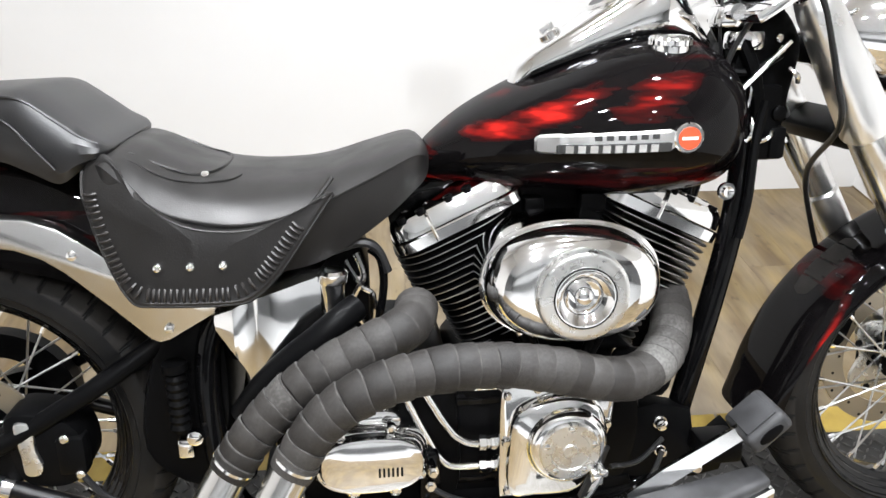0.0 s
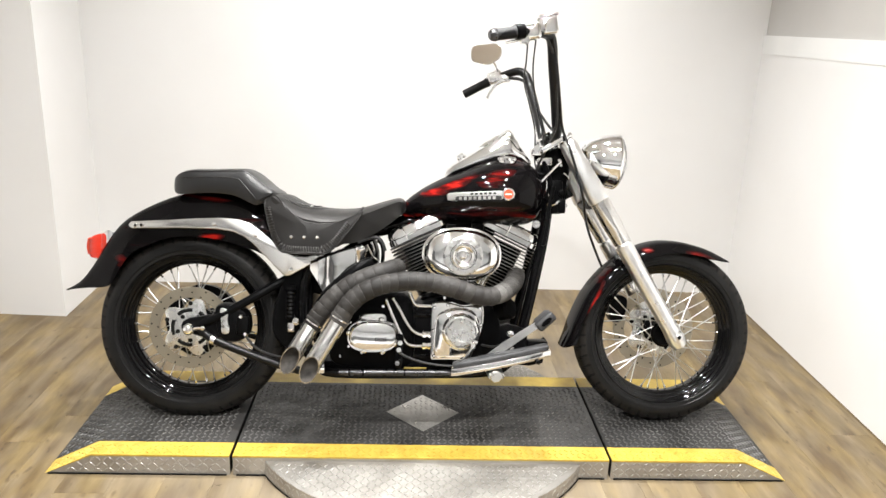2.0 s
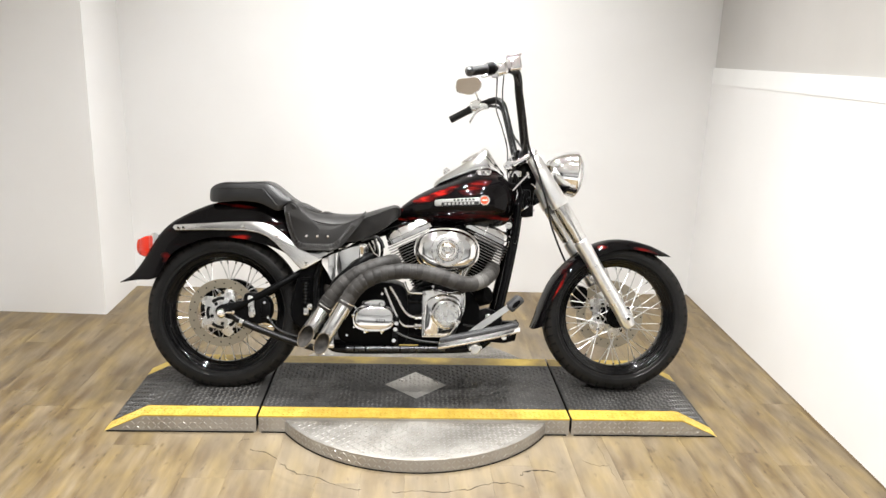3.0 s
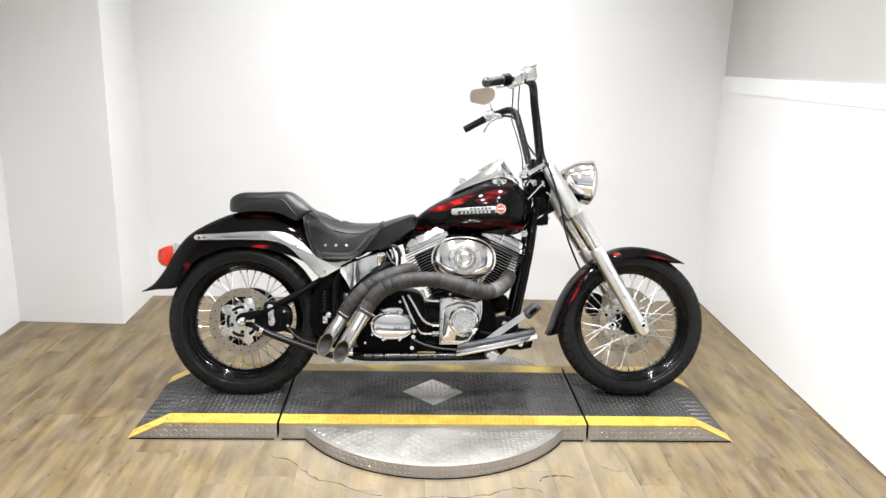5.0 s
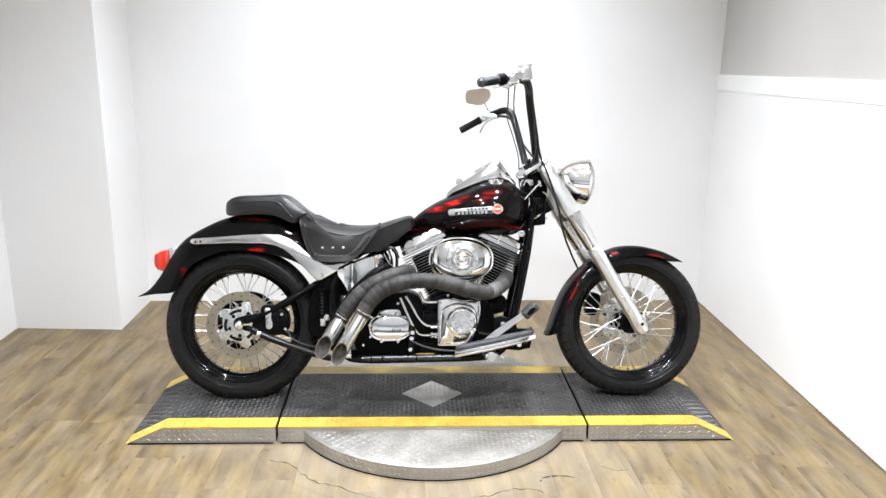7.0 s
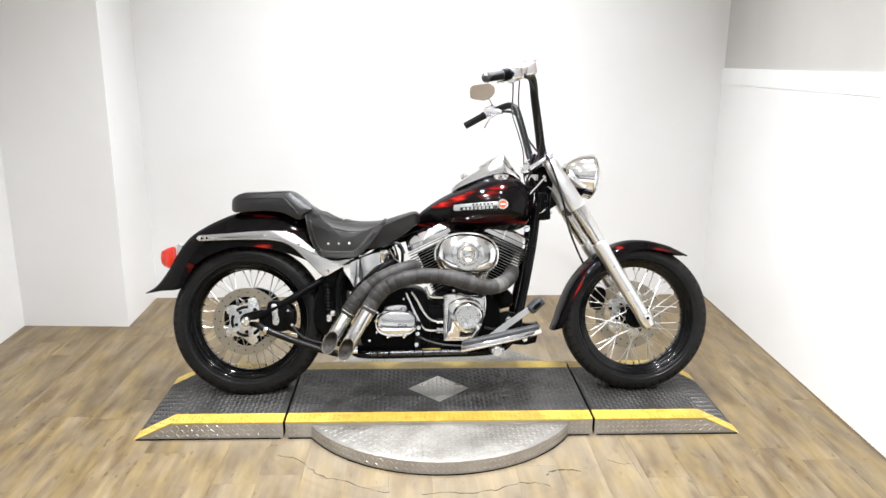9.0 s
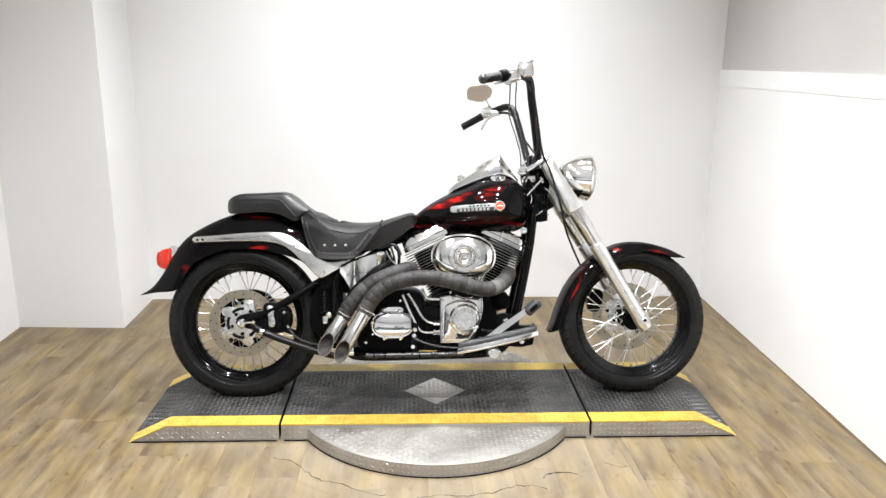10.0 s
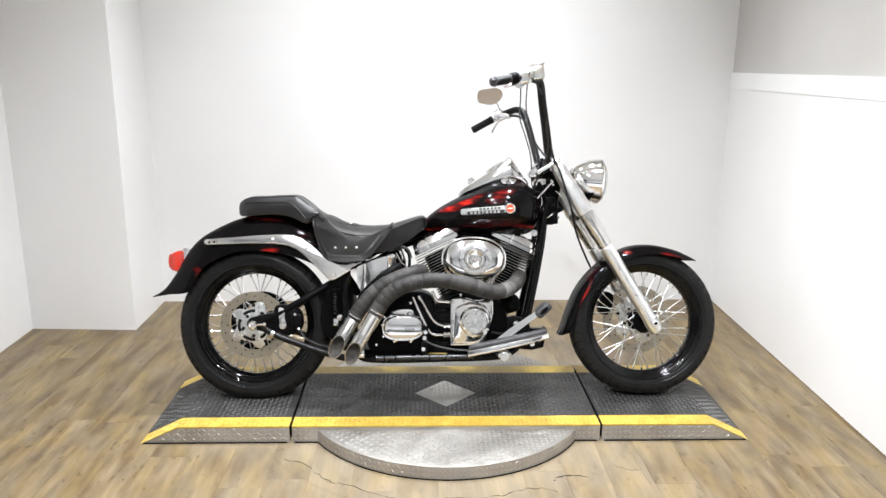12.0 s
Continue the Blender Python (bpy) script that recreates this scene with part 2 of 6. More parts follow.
_map.inputs["Scale"].default_value = (9.0, 1.0, 1.0)
wire(PLANK, _off, "Vector", _map, "Vector")
_grain = node(PLANK, "ShaderNodeTexNoise", Scale=3.2, Detail=7.0, Roughness=0.62)
wire(PLANK, _map, "Vector", _grain, "Vector")
_patch_map = node(PLANK, "ShaderNodeMapping")
_patch_map.inputs["Scale"].default_value = (7.0, 1.9, 1.0)
wire(PLANK, _off, "Vector", _patch_map, "Vector")
_patch = node(PLANK, "ShaderNodeTexNoise", Scale=2.2, Detail=3.0)
wire(PLANK, _patch_map, "Vector", _patch, "Vector")
_r1 = ramp(PLANK, [(0.25, (0.105, 0.075, 0.040)), (0.50, (0.154, 0.115, 0.067)), (0.75, (0.205, 0.161, 0.102))])
wire(PLANK, _grain, "Fac", _r1, "Fac")
_r2 = ramp(PLANK, [(0.34, (0.54, 0.465, 0.385)), (0.46, (0.80, 0.775, 0.74)), (0.56, (1.0, 1.0, 0.98)), (0.68, (1.16, 1.16, 1.13))])
wire(PLANK, _patch, "Fac", _r2, "Fac")
_mul = node(PLANK, "ShaderNodeMix")
_mul.data_type, _mul.blend_type = "RGBA", "MULTIPLY"
_mul.inputs[0].default_value = 0.85
wire(PLANK, _r1, "Color", _mul, 6)
wire(PLANK, _r2, "Color", _mul, 7)
_hsv = node(PLANK, "ShaderNodeHueSaturation")
_mr = node(PLANK, "ShaderNodeMapRange")
_mr.inputs["To Min"].default_value, _mr.inputs["To Max"].default_value = 0.92, 1.03
wire(PLANK, _info, "Random", _mr, "Value")
wire(PLANK, _mr, "Result", _hsv, "Value")
_hsv.inputs["Saturation"].default_value = 1.0
_sun_map = node(PLANK, "ShaderNodeMapping")
_sun_map.inputs["Scale"].default_value = (5.0, 1.7, 1.0)
wire(PLANK, _geo, "Position", _sun_map, "Vector")
_sun = node(PLANK, "ShaderNodeTexNoise", Scale=2.6, Detail=3.0)
wire(PLANK, _sun_map, "Vector", _sun, "Vector")
_r3 = ramp(PLANK, [(0.40, (1.0, 1.0, 1.0)), (0.62, (1.08, 1.02, 0.74))])
wire(PLANK, _sun, "Fac", _r3, "Fac")
_knot_map = node(PLANK, "ShaderNodeMapping")
_knot_map.inputs["Scale"].default_value = (3.0, 1.2, 1.0)
wire(PLANK, _off, "Vector", _knot_map, "Vector")
_knot = node(PLANK, "ShaderNodeTexNoise", Scale=13.0, Detail=2.0)
wire(PLANK, _knot_map, "Vector", _knot, "Vector")
_r4 = ramp(PLANK, [(0.27, (0.50, 0.43, 0.36)), (0.36, (1.0, 1.0, 1.0))])
wire(PLANK, _knot, "Fac", _r4, "Fac")
_tint = node(PLANK, "ShaderNodeMix")
_tint.data_type, _tint.blend_type = "RGBA", "MULTIPLY"
_tint.inputs[0].default_value = 1.0
wire(PLANK, _mul, 2, _tint, 6)
wire(PLANK, _r3, "Color", _tint, 7)
_dots = node(PLANK, "ShaderNodeMix")
_dots.data_type, _dots.blend_type = "RGBA", "MULTIPLY"
_dots.inputs[0].default_value = 0.8
wire(PLANK, _tint, 2, _dots, 6)
wire(PLANK, _r4, "Color", _dots, 7)
wire(PLANK, _dots, 2, _hsv, "Color")
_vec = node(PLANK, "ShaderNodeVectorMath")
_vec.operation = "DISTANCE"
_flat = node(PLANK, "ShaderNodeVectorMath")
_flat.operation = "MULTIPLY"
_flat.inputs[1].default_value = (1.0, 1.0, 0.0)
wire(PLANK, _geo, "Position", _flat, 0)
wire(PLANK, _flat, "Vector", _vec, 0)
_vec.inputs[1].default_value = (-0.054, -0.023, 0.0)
_ring = node(PLANK, "ShaderNodeTexNoise", Scale=5.0, Detail=3.0)
wire(PLANK, _geo, "Position", _ring, "Vector")
_rad = node(PLANK, "ShaderNodeMapRange")
_rad.inputs["From Min"].default_value, _rad.inputs["From Max"].default_value = 0.70, 0.95
wire(PLANK, _vec, "Value", _rad, "Value")
_scuff = ramp(PLANK, [(0.0, (1, 1, 1)), (0.22, (1, 1, 1)), (0.27, (0.72, 0.68, 0.64)), (0.33, (1, 1, 1)), (0.45, (0.80, 0.77, 0.73)), (0.55, (1, 1, 1))])
wire(PLANK, _rad, "Result", _scuff, "Fac")
_worn = node(PLANK, "ShaderNodeMix")
_worn.data_type, _worn.blend_type = "RGBA", "MULTIPLY"
wire(PLANK, _ring, "Fac", _worn, 0)
wire(PLANK, _hsv, "Color", _worn, 6)
wire(PLANK, _scuff, "Color", _worn, 7)
# Pale sheen of the overhead lamps painted in, fading outward from the turntable.
_sheen_reach = node(PLANK, "ShaderNodeMapRange")
_sheen_reach.inputs["From Min"].default_value, _sheen_reach.inputs["From Max"].default_value = 0.62, 1.25
_sheen_reach.inputs["To Min"].default_value, _sheen_reach.inputs["To Max"].default_value = 0.62, 0.0
wire(PLANK, _vec, "Value", _sheen_reach, "Value")
_sheen_noise = noisy(PLANK, 3.5, (1, 1, 1), 4.0)
_sheen = node(PLANK, "ShaderNodeMix")
_sheen.data_type = "RGBA"
_sheen.inputs[7].default_value = (0.27, 0.235, 0.185, 1)
_amount = sums(PLANK, "MULTIPLY", (_sheen_reach, "Result"), (_sheen_noise, "Fac"))
wire(PLANK, _amount[0], 0, _sheen, 0)
wire(PLANK, _worn, 2, _sheen, 6)
wire(PLANK, _sheen, 2, _b, "Base Color")
_bump = node(PLANK, "ShaderNodeBump", Strength=0.12, Distance=0.001)
wire(PLANK, _grain, "Fac", _bump, "Height")
wire(PLANK, _bump, "Normal", _b, "Normal")
SUBFLOOR = material("dark_floor_joint", (0.13, 0.09, 0.05), 0.7)
vary(SUBFLOOR, 4, (0.11, 0.078, 0.045), (0.17, 0.12, 0.07))
# Pale tone for the unseen floor, picked to keep reflections neutral.
REFLECTED_FLOOR = material("pale_unseen_floor", (0.5, 0.5, 0.49), 0.4)
vary(REFLECTED_FLOOR, 3, (0.46, 0.455, 0.445), (0.55, 0.545, 0.535))

DECK_BLACK = material("worn_black_tread_plate", (0.035, 0.034, 0.033), 0.5)
vary(DECK_BLACK, 6, (0.010, 0.0096, 0.0092), (0.028, 0.0266, 0.0252))
rough_vary(DECK_BLACK, 9, 0.36, 0.6)
# Worn ridges, lightened further to paint in the glints on the treads.
DECK_GLINT = material("worn_black_tread_ridges_with_glint", (0.05, 0.049, 0.048), 0.38)
vary(DECK_GLINT, 7, (0.024, 0.023, 0.0225), (0.115, 0.111, 0.106))
rough_vary(DECK_GLINT, 12, 0.26, 0.44)
DECK_YELLOW = material("safety_yellow_paint", (0.62, 0.45, 0.07), 0.42)
vary(DECK_YELLOW, 24, (0.38, 0.255, 0.038), (0.49, 0.345, 0.062), (1, 1, 1))
TREAD_BARE = material("bare_aluminium_tread_plate", (0.52, 0.50, 0.47), 0.36, 0.85)
vary(TREAD_BARE, 11, (0.23, 0.215, 0.195), (0.35, 0.335, 0.31))
rough_vary(TREAD_BARE, 20, 0.40, 0.56)
SKIRT_BARE = material("dull_aluminium_skirt_plate", (0.40, 0.375, 0.34), 0.46, 0.6)
vary(SKIRT_BARE, 8, (0.31, 0.285, 0.255), (0.44, 0.415, 0.38))
LOZENGE_BARE = material("scuffed_bare_lozenge", (0.60, 0.58, 0.55), 0.30, 0.85)
vary(LOZENGE_BARE, 9, (0.34, 0.325, 0.30), (0.56, 0.545, 0.52))
rough_vary(LOZENGE_BARE, 14, 0.26, 0.42)
TREAD_TOP = material("polished_tread_ridges", (0.44, 0.425, 0.40), 0.36, 0.9)
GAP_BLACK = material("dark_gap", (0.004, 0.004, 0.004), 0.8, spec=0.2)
CRACK = material("floor_crack_dirt", (0.035, 0.027, 0.020), 0.9)
LAMP_FACE = material("led_can_lens", (0.9, 0.9, 0.9), 0.4)


# ---- mesh helpers ----
def finish(name, bm, mat, parent=None, label="", angle=38.0):
    bmesh.ops.recalc_face_normals(bm, faces=bm.faces[:])
    me = bpy.data.meshes.new(name)
    bm.to_mesh(me)
    bm.free()
    for m in (mat if isinstance(mat, (list, tuple)) else [mat]):
        me.materials.append(m)
    me.polygons.foreach_set("use_smooth", [True] * len(me.polygons))
    me.set_sharp_from_angle(angle=radians(angle))
    ob = new(name, me)
    if parent is not None:
        ob.parent = parent
    if label:
        tagged(ob, label)
    return ob


def part(name, bm, mat, parent, label="", angle=38.0):
    return finish(name, bm, mat, parent, label, angle)


def again(ob, parent, m=None):
    """One more object on the same mesh."""
    o = ob.copy()
    scene.collection.objects.link(o)
    o.parent = parent
    if m is not None:
        o.matrix_basis = m
    return o


def joined(*bms):
    out = bmesh.new()
    for b in bms:
        me = bpy.data.meshes.new("tmp")
        b.to_mesh(me)
        b.free()
        out.from_mesh(me)
        bpy.data.meshes.remove(me)
    return out


def slot(bm, index):
    for f in bm.faces:
        f.material_index = index
    return bm


def V(x, l, h):
    """x forward, l to the machine's right, h up from the ground line."""
    return Vector((x, -l, h))


def spline(pts, steps):
    """A smooth line through the points (Catmull-Rom)."""
    if steps <= 1 or len(pts) < 3:
        return [Vector(p) for p in pts]
    out = []
    n = len(pts)
    for i in range(n - 1):
        p0, p1, p2, p3 = pts[max(i - 1, 0)], pts[i], pts[i + 1], pts[min(i + 2, n - 1)]
        for k in range(steps):
            t = k / steps
            out.append(0.5 * ((2 * p1) + (p2 - p0) * t + (2 * p0 - 5 * p1 + 4 * p2 - p3) * t * t + (3 * p1 - p0 - 3 * p2 + p3) * t ** 3))
    out.append(Vector(pts[-1]))
    return out


def frames_along(path):
    tang = [(path[min(i + 1, len(path) - 1)] - path[max(i - 1, 0)]).normalized() for i in range(len(path))]
    up = Vector((0, 0, 1)) if abs(tang[0].z) < 0.9 else Vector((1, 0, 0))
    u = tang[0].cross(up).normalized()
    out = []
    for t in tang:
        u = (u - t * u.dot(t)).normalized()
        out.append((t, u, t.cross(u)))
    return out


def loft(rings, cap=True, closed=True):
    bm = bmesh.new()
    rows = [[bm.verts.new(p) for p in ring] for ring in rings]
    n = len(rings[0])
    for a, b in zip(rows, rows[1:]):
        for k in range(n if closed else n - 1):
            bm.faces.new((a[k], a[(k + 1) % n], b[(k + 1) % n], b[k]))
    if cap:
        bm.faces.new(rows[0])
        bm.faces.new(rows[-1])
    return bm


def tube(pts, r, n=12, steps=6, cap=True):
    path = spline(pts, steps)
    rings = []
    for i, (p, (t, u, v)) in enumerate(zip(path, frames_along(path))):
        rr = r(i / (len(path) - 1)) if callable(r) else r
        rings.append([p + rr * (math.cos(a) * u + math.sin(a) * v) for a in (2 * math.pi * k / n for k in range(n))])
    return loft(rings, cap)


def lathe(profile, origin, axis, n=32, cap=True):
    """profile: (distance along the axis, radius)."""
    axis = Vector(axis).normalized()
    ref = Vector((0, 0, 1)) if abs(axis.z) < 0.9 else Vector((1, 0, 0))
    u = axis.cross(ref).normalized()
    v = axis.cross(u)
    o = Vector(origin)
    rings = [[o + axis * d + r * (math.cos(a) * u + math.sin(a) * v) for a in (2 * math.pi * k / n for k in range(n))] for d, r in profile]
    return loft(rings, cap)


def lathe_ring(profile, origin, axis, n=48):
    """A closed profile turned into a ring."""
    return lathe(list(profile) + [profile[0]], origin, axis, n, cap=False)


def weld(bm, d=0.0002):
    bmesh.ops.remove_doubles(bm, verts=bm.verts[:], dist=d)
    return bm


RIGHT = (0, -1, 0)


def box(cx, cy, cz, sx, sy, sz, bevel=0.0, turn=None, segments=2):
    bm = bmesh.new()
    bmesh.ops.create_cube(bm, size=1.0)
    bmesh.ops.scale(bm, vec=(sx, sy, sz), verts=bm.verts[:])
    if bevel:
        bmesh.ops.bevel(bm, geom=bm.edges[:], offset=bevel, segments=segments, profile=0.5, affect="EDGES")
    m = Matrix.Translation((cx, cy, cz))
    if turn is not None:
        m = m @ turn
    bmesh.ops.transform(bm, matrix=m, verts=bm.verts[:])
    return bm


def plate(outline, l0, l1, bevel=0.0, segments=2):
    """A flat outline of (x, h) points, thick from l0 to l1."""
    bm = bmesh.new()
    a = [bm.verts.new(V(x, l0, h)) for x, h in outline]
    b = [bm.verts.new(V(x, l1, h)) for x, h in outline]
    n = len(outline)
    bm.faces.new(a)
    top = bm.faces.new(b)
    for k in range(n):
        bm.faces.new((a[k], a[(k + 1) % n], b[(k + 1) % n], b[k]))
    bmesh.ops.recalc_face_normals(bm, faces=bm.faces[:])
    if bevel:
        bmesh.ops.bevel(bm, geom=list(top.edges), offset=bevel, segments=segments, profile=0.5, affect="EDGES")
    return bm


def rounded(outline, steps=5):
    """Smooth closed outline through (x, h) points."""
    pts = [Vector((x, h, 0)) for x, h in outline]
    n = len(pts)
    out = []
    for i in range(n):
        p0, p1, p2, p3 = pts[i - 1], pts[i], pts[(i + 1) % n], pts[(i + 2) % n]
        for k in range(steps):
            t = k / steps
            q = 0.5 * ((2 * p1) + (p2 - p0) * t + (2 * p0 - 5 * p1 + 4 * p2 - p3) * t * t + (3 * p1 - p0 - 3 * p2 + p3) * t ** 3)
            out.append((q.x, q.y))
    return out


def oval(cx, ch, a, b, power=2.0, n=48, turn=0.0):
    out = []
    for k in range(n):
        t = 2 * math.pi * k / n
        c, s = math.cos(t), math.sin(t)
        x = a * math.copysign(abs(c) ** (2 / power), c)
        y = b * math.copysign(abs(s) ** (2 / power), s)
        out.append((cx + x * math.cos(turn) - y * math.sin(turn), ch + x * math.sin(turn) + y * math.cos(turn)))
    return out


def domed(outline_at, levels):
    """Stacked outlines: outline_at(scale) at each (scale, l)."""
    return loft([[V(x, l, h) for x, h in outline_at(s)] for s, l in levels])


def bolt(x, l, h, r=0.006, t=0.006):
    return lathe([(0, r), (t * 0.6, r), (t, r * 0.6)], V(x, l, h), RIGHT, 10)


# ---- the room ----
def slab(p, q, z0, z1, thick):
    """A wall from p to q on the plan; its body lies to the right of that way."""
    a, b = Vector((*p, 0)), Vector((*q, 0))
    side = (b - a).normalized().cross(Vector((0, 0, 1))) * thick
    bm = bmesh.new()
    low = [bm.verts.new((v.x, v.y, z0)) for v in (a, b, b + side, a + side)]
    high = [bm.verts.new((v.x, v.y, z1)) for v in (a, b, b + side, a + side)]
    bm.faces.new(low)
    bm.faces.new(high)
    for k in range(4):
        bm.faces.new((low[k], low[(k + 1) % 4], high[(k + 1) % 4], high[k]))
    return bm


def prism(plan, z0, z1, bevel=0.0):
    bm = bmesh.new()
    low = [bm.verts.new((x, y, z0)) for x, y in plan]
    high = [bm.verts.new((x, y, z1)) for x, y in plan]
    n = len(plan)
    bm.faces.new(low)
    top = bm.faces.new(high)
    for k in range(n):
        bm.faces.new((low[k], low[(k + 1) % n], high[(k + 1) % n], high[k]))
    bmesh.ops.recalc_face_normals(bm, faces=bm.faces[:])
    if bevel:
        bmesh.ops.bevel(bm, geom=list(top.edges), offset=bevel, segments=2, profile=0.5, affect="EDGES")
    return bm


SOUTH, BAY = -9.0, -1.9
P_LEFT0, P_PIL_A, P_PIL_B, P_BACK_L, P_BACK_R, P_RIGHT0 = (-2.205, BAY), (-2.242, 0.945), (-1.684, 0.921), (-1.690, 1.410), (1.624, 1.440), (1.564, BAY)


def structure(name, bm, mat, label, category="wall"):
    return tagged(finish(name, bm, mat), label, category, kind="structure")


structure("wall_west", slab(P_PIL_A, P_LEFT0, 0, CEILING, 0.15), WALL_PAINT, "plain white painted side wall of the showroom bay")
structure("wall_pillar", prism([P_PIL_A, P_PIL_B, P_BACK_L, (-2.26, 1.45)], 0, CEILING), WALL_PAINT, "white boxed-out wall return beside the bay")
structure("wall_north", slab((1.85, 1.442), (-1.750, 1.4095), 0, CEILING, 0.15), WALL_PAINT, "plain white painted back wall, lit from above")
LEDGE_Z = 1.374
def falling(bm):
    """Upper wall, ledge and lower wall share edges that drop a little towards the back."""
    for v in bm.verts:
        if 1.0 < v.co.z < 2.0:
            v.co.z += 0.013 * (0.6 - v.co.y)
    return bm


structure("wall_east", falling(slab(P_RIGHT0, P_BACK_R, 0, LEDGE_Z - 0.088, 0.14)), WALL_PAINT, "white lower side wall, scuffed, under a ledge")
structure("trim", falling(slab((1.5615, BAY), (1.6215, 1.4395), LEDGE_Z - 0.088, LEDGE_Z, 0.16)), TRIM_PAINT, "white ledge board along the side wall", "trim")
# Upper wall carries its shade in the paint colour.
structure("wall_east_upper", falling(slab((1.572, BAY), (1.632, 1.4390), LEDGE_Z, CEILING, 0.14)), SHADED_PAINT, "upper side wall set back above the ledge, paint darkened for shade")
# No real skirting: a dark strip draws the shade line at the wall's foot.
structure("baseboard", slab((1.560, BAY), (1.6200, 1.4398), 0, 0.004, 0.01), SUBFLOOR, "thin dark strip painting the shade line where wall meets floor", "trim")
# Unseen walls behind the camera, pale and grey to shape the chrome's reflections.
structure("wall_south", slab((-5.0, SOUTH), (4.5, SOUTH), 0.9, CEILING, 0.15), DIM_PAINT, "unseen far wall, pale to brighten chrome reflections")
structure("wall_south_lower", slab((-5.0, SOUTH + 0.02), (4.5, SOUTH + 0.02), 0, 0.9, 0.17), DARK_PAINT, "unseen mid-grey band below the far wall, added to darken chrome reflections")
structure("wall_showroom_west", slab((-5.0, BAY), (-5.0, SOUTH), 0, CEILING, 0.15), DARK_PAINT, "unseen mid-grey side wall, added to darken chrome reflections")
structure("wall_showroom_east", slab((4.5, SOUTH), (4.5, BAY), 0, CEILING, 0.15), DARK_PAINT, "unseen mid-grey side wall, added to darken chrome reflections")
structure("wall_return_west", slab((-2.48, BAY), (-5.0, BAY), 0, CEILING, 0.12), DARK_PAINT, "unseen mid-grey wall beside the white bay, added for chrome reflections")
structure("wall_return_east", slab((4.5, BAY), (1.76, BAY), 0, CEILING, 0.12), DARK_PAINT, "unseen mid-grey wall beside the white bay, added for chrome reflections")
structure("ceiling", box(-0.25, -3.6, CEILING + 0.06, 9.9, 11.2, 0.12), CEIL_PAINT, "white showroom ceiling with recessed lamps", "ceiling")


def ceiling_lamp():
    root = tagged(new("ceiling_light"), "small round recessed LED ceiling lamp", "lamp", "ceiling lamps")
    part("rim", lathe_ring([(0, 0.085), (0.012, 0.10), (0.0, 0.115), (-0.02, 0.115), (-0.02, 0.085)], (0, 0, 0), (0, 0, -1), 32), TRIM_PAINT, root)
    part("lens", lathe([(-0.018, 0.086), (-0.016, 0.086)], (0, 0, 0), (0, 0, -1), 32), LAMP_FACE, root)
    return root


_lamp = ceiling_lamp()
_lamp.matrix_world = pose(LAMPS[0][0], LAMPS[0][1], CEILING - 0.001)
# Fixtures too for the added fill lamps out of view.
for lx, ly in LAMPS[1:]:
    copy_thing(_lamp, pose(lx, ly, CEILING - 0.001))


# ---- the turntable and the tread-plate platform ----
CX, CY = -0.054, -0.039
DECK_Z, DISC_Z, DISC_R = 0.070, 0.053, 0.582
FRONT, BACK = -0.326, 0.248
X_END_L, X_TOP_L, X_GAP_L, X_GAP_R, X_TOP_R, X_END_R = -1.228, -1.084, -0.656, 0.542, 0.980, 1.124


def treads(spots, length=0.0260, width=0.0066, height=0.0030):
    """Raised lozenges of a tread plate; spots: (place, along, normal)."""
    verts, faces = [], []
    for p, along, up in spots:
        side = up.cross(along).normalized()
        k = len(verts)
        a, s = along * length * 0.5, side * width * 0.5
        verts += [p - a, p - s, p + a, p + s, p - a * 0.55 + up * height, p - s * 0.35 + up * height, p + a * 0.55 + up * height, p + s * 0.35 + up * height]
        faces += [(k + 4, k + 5, k + 6, k + 7)] + [(k + i, k + (i + 1) % 4, k + 4 + (i + 1) % 4, k + 4 + i) for i in range(4)]
    return [tuple(v) for v in verts], faces


def tread_object(name, spots, mats, parent, pick=None, size=(0.0192, 0.0056, 0.0026)):
    verts, faces = treads(spots, *size)
    me = bpy.data.meshes.new(name)
    me.from_pydata(verts, [], faces)
    for m in mats:
        me.materials.append(m)
    if pick is not None:
        me.polygons.foreach_set("material_index", [pick(spots[i // 5][0]) for i in range(len(faces))])
    ob = new(name, me)
    ob.parent = parent
    return tagged(ob, "raised tread lozenges", kind="stuff")


def lattice(u0, u1, v0, v1, step):
    """Herringbone places: (u, v, which way)."""
    out = []
    for i in range(int((u1 - u0) / step)):
        for j in range(int((v1 - v0) / step)):
            out.append((u0 + (i + 0.5) * step, v0 + (j + 0.5) * step, (i + j) % 2))
    return out


UP = Vector((0, 0, 1))
FINE = (0.0215, 0.0052, 0.0013)
STRIPE = 0.076
LOZENGE = 0.127


def deck_pick(p):
    """0 black, 1 yellow, 2 bare."""
    if p.y < FRONT + STRIPE or p.y > BACK - STRIPE:
        return 1
    if abs(p.x - CX) + abs(p.y - CY) < LOZENGE * 0.98:
        return 2
    return 0


def deck_height(x):
    if x < X_TOP_L:
        return DECK_Z * (x - X_END_L) / (X_TOP_L - X_END_L)
    if x > X_TOP_R:
        return DECK_Z * (X_END_R - x) / (X_END_R - X_TOP_R)
    return DECK_Z


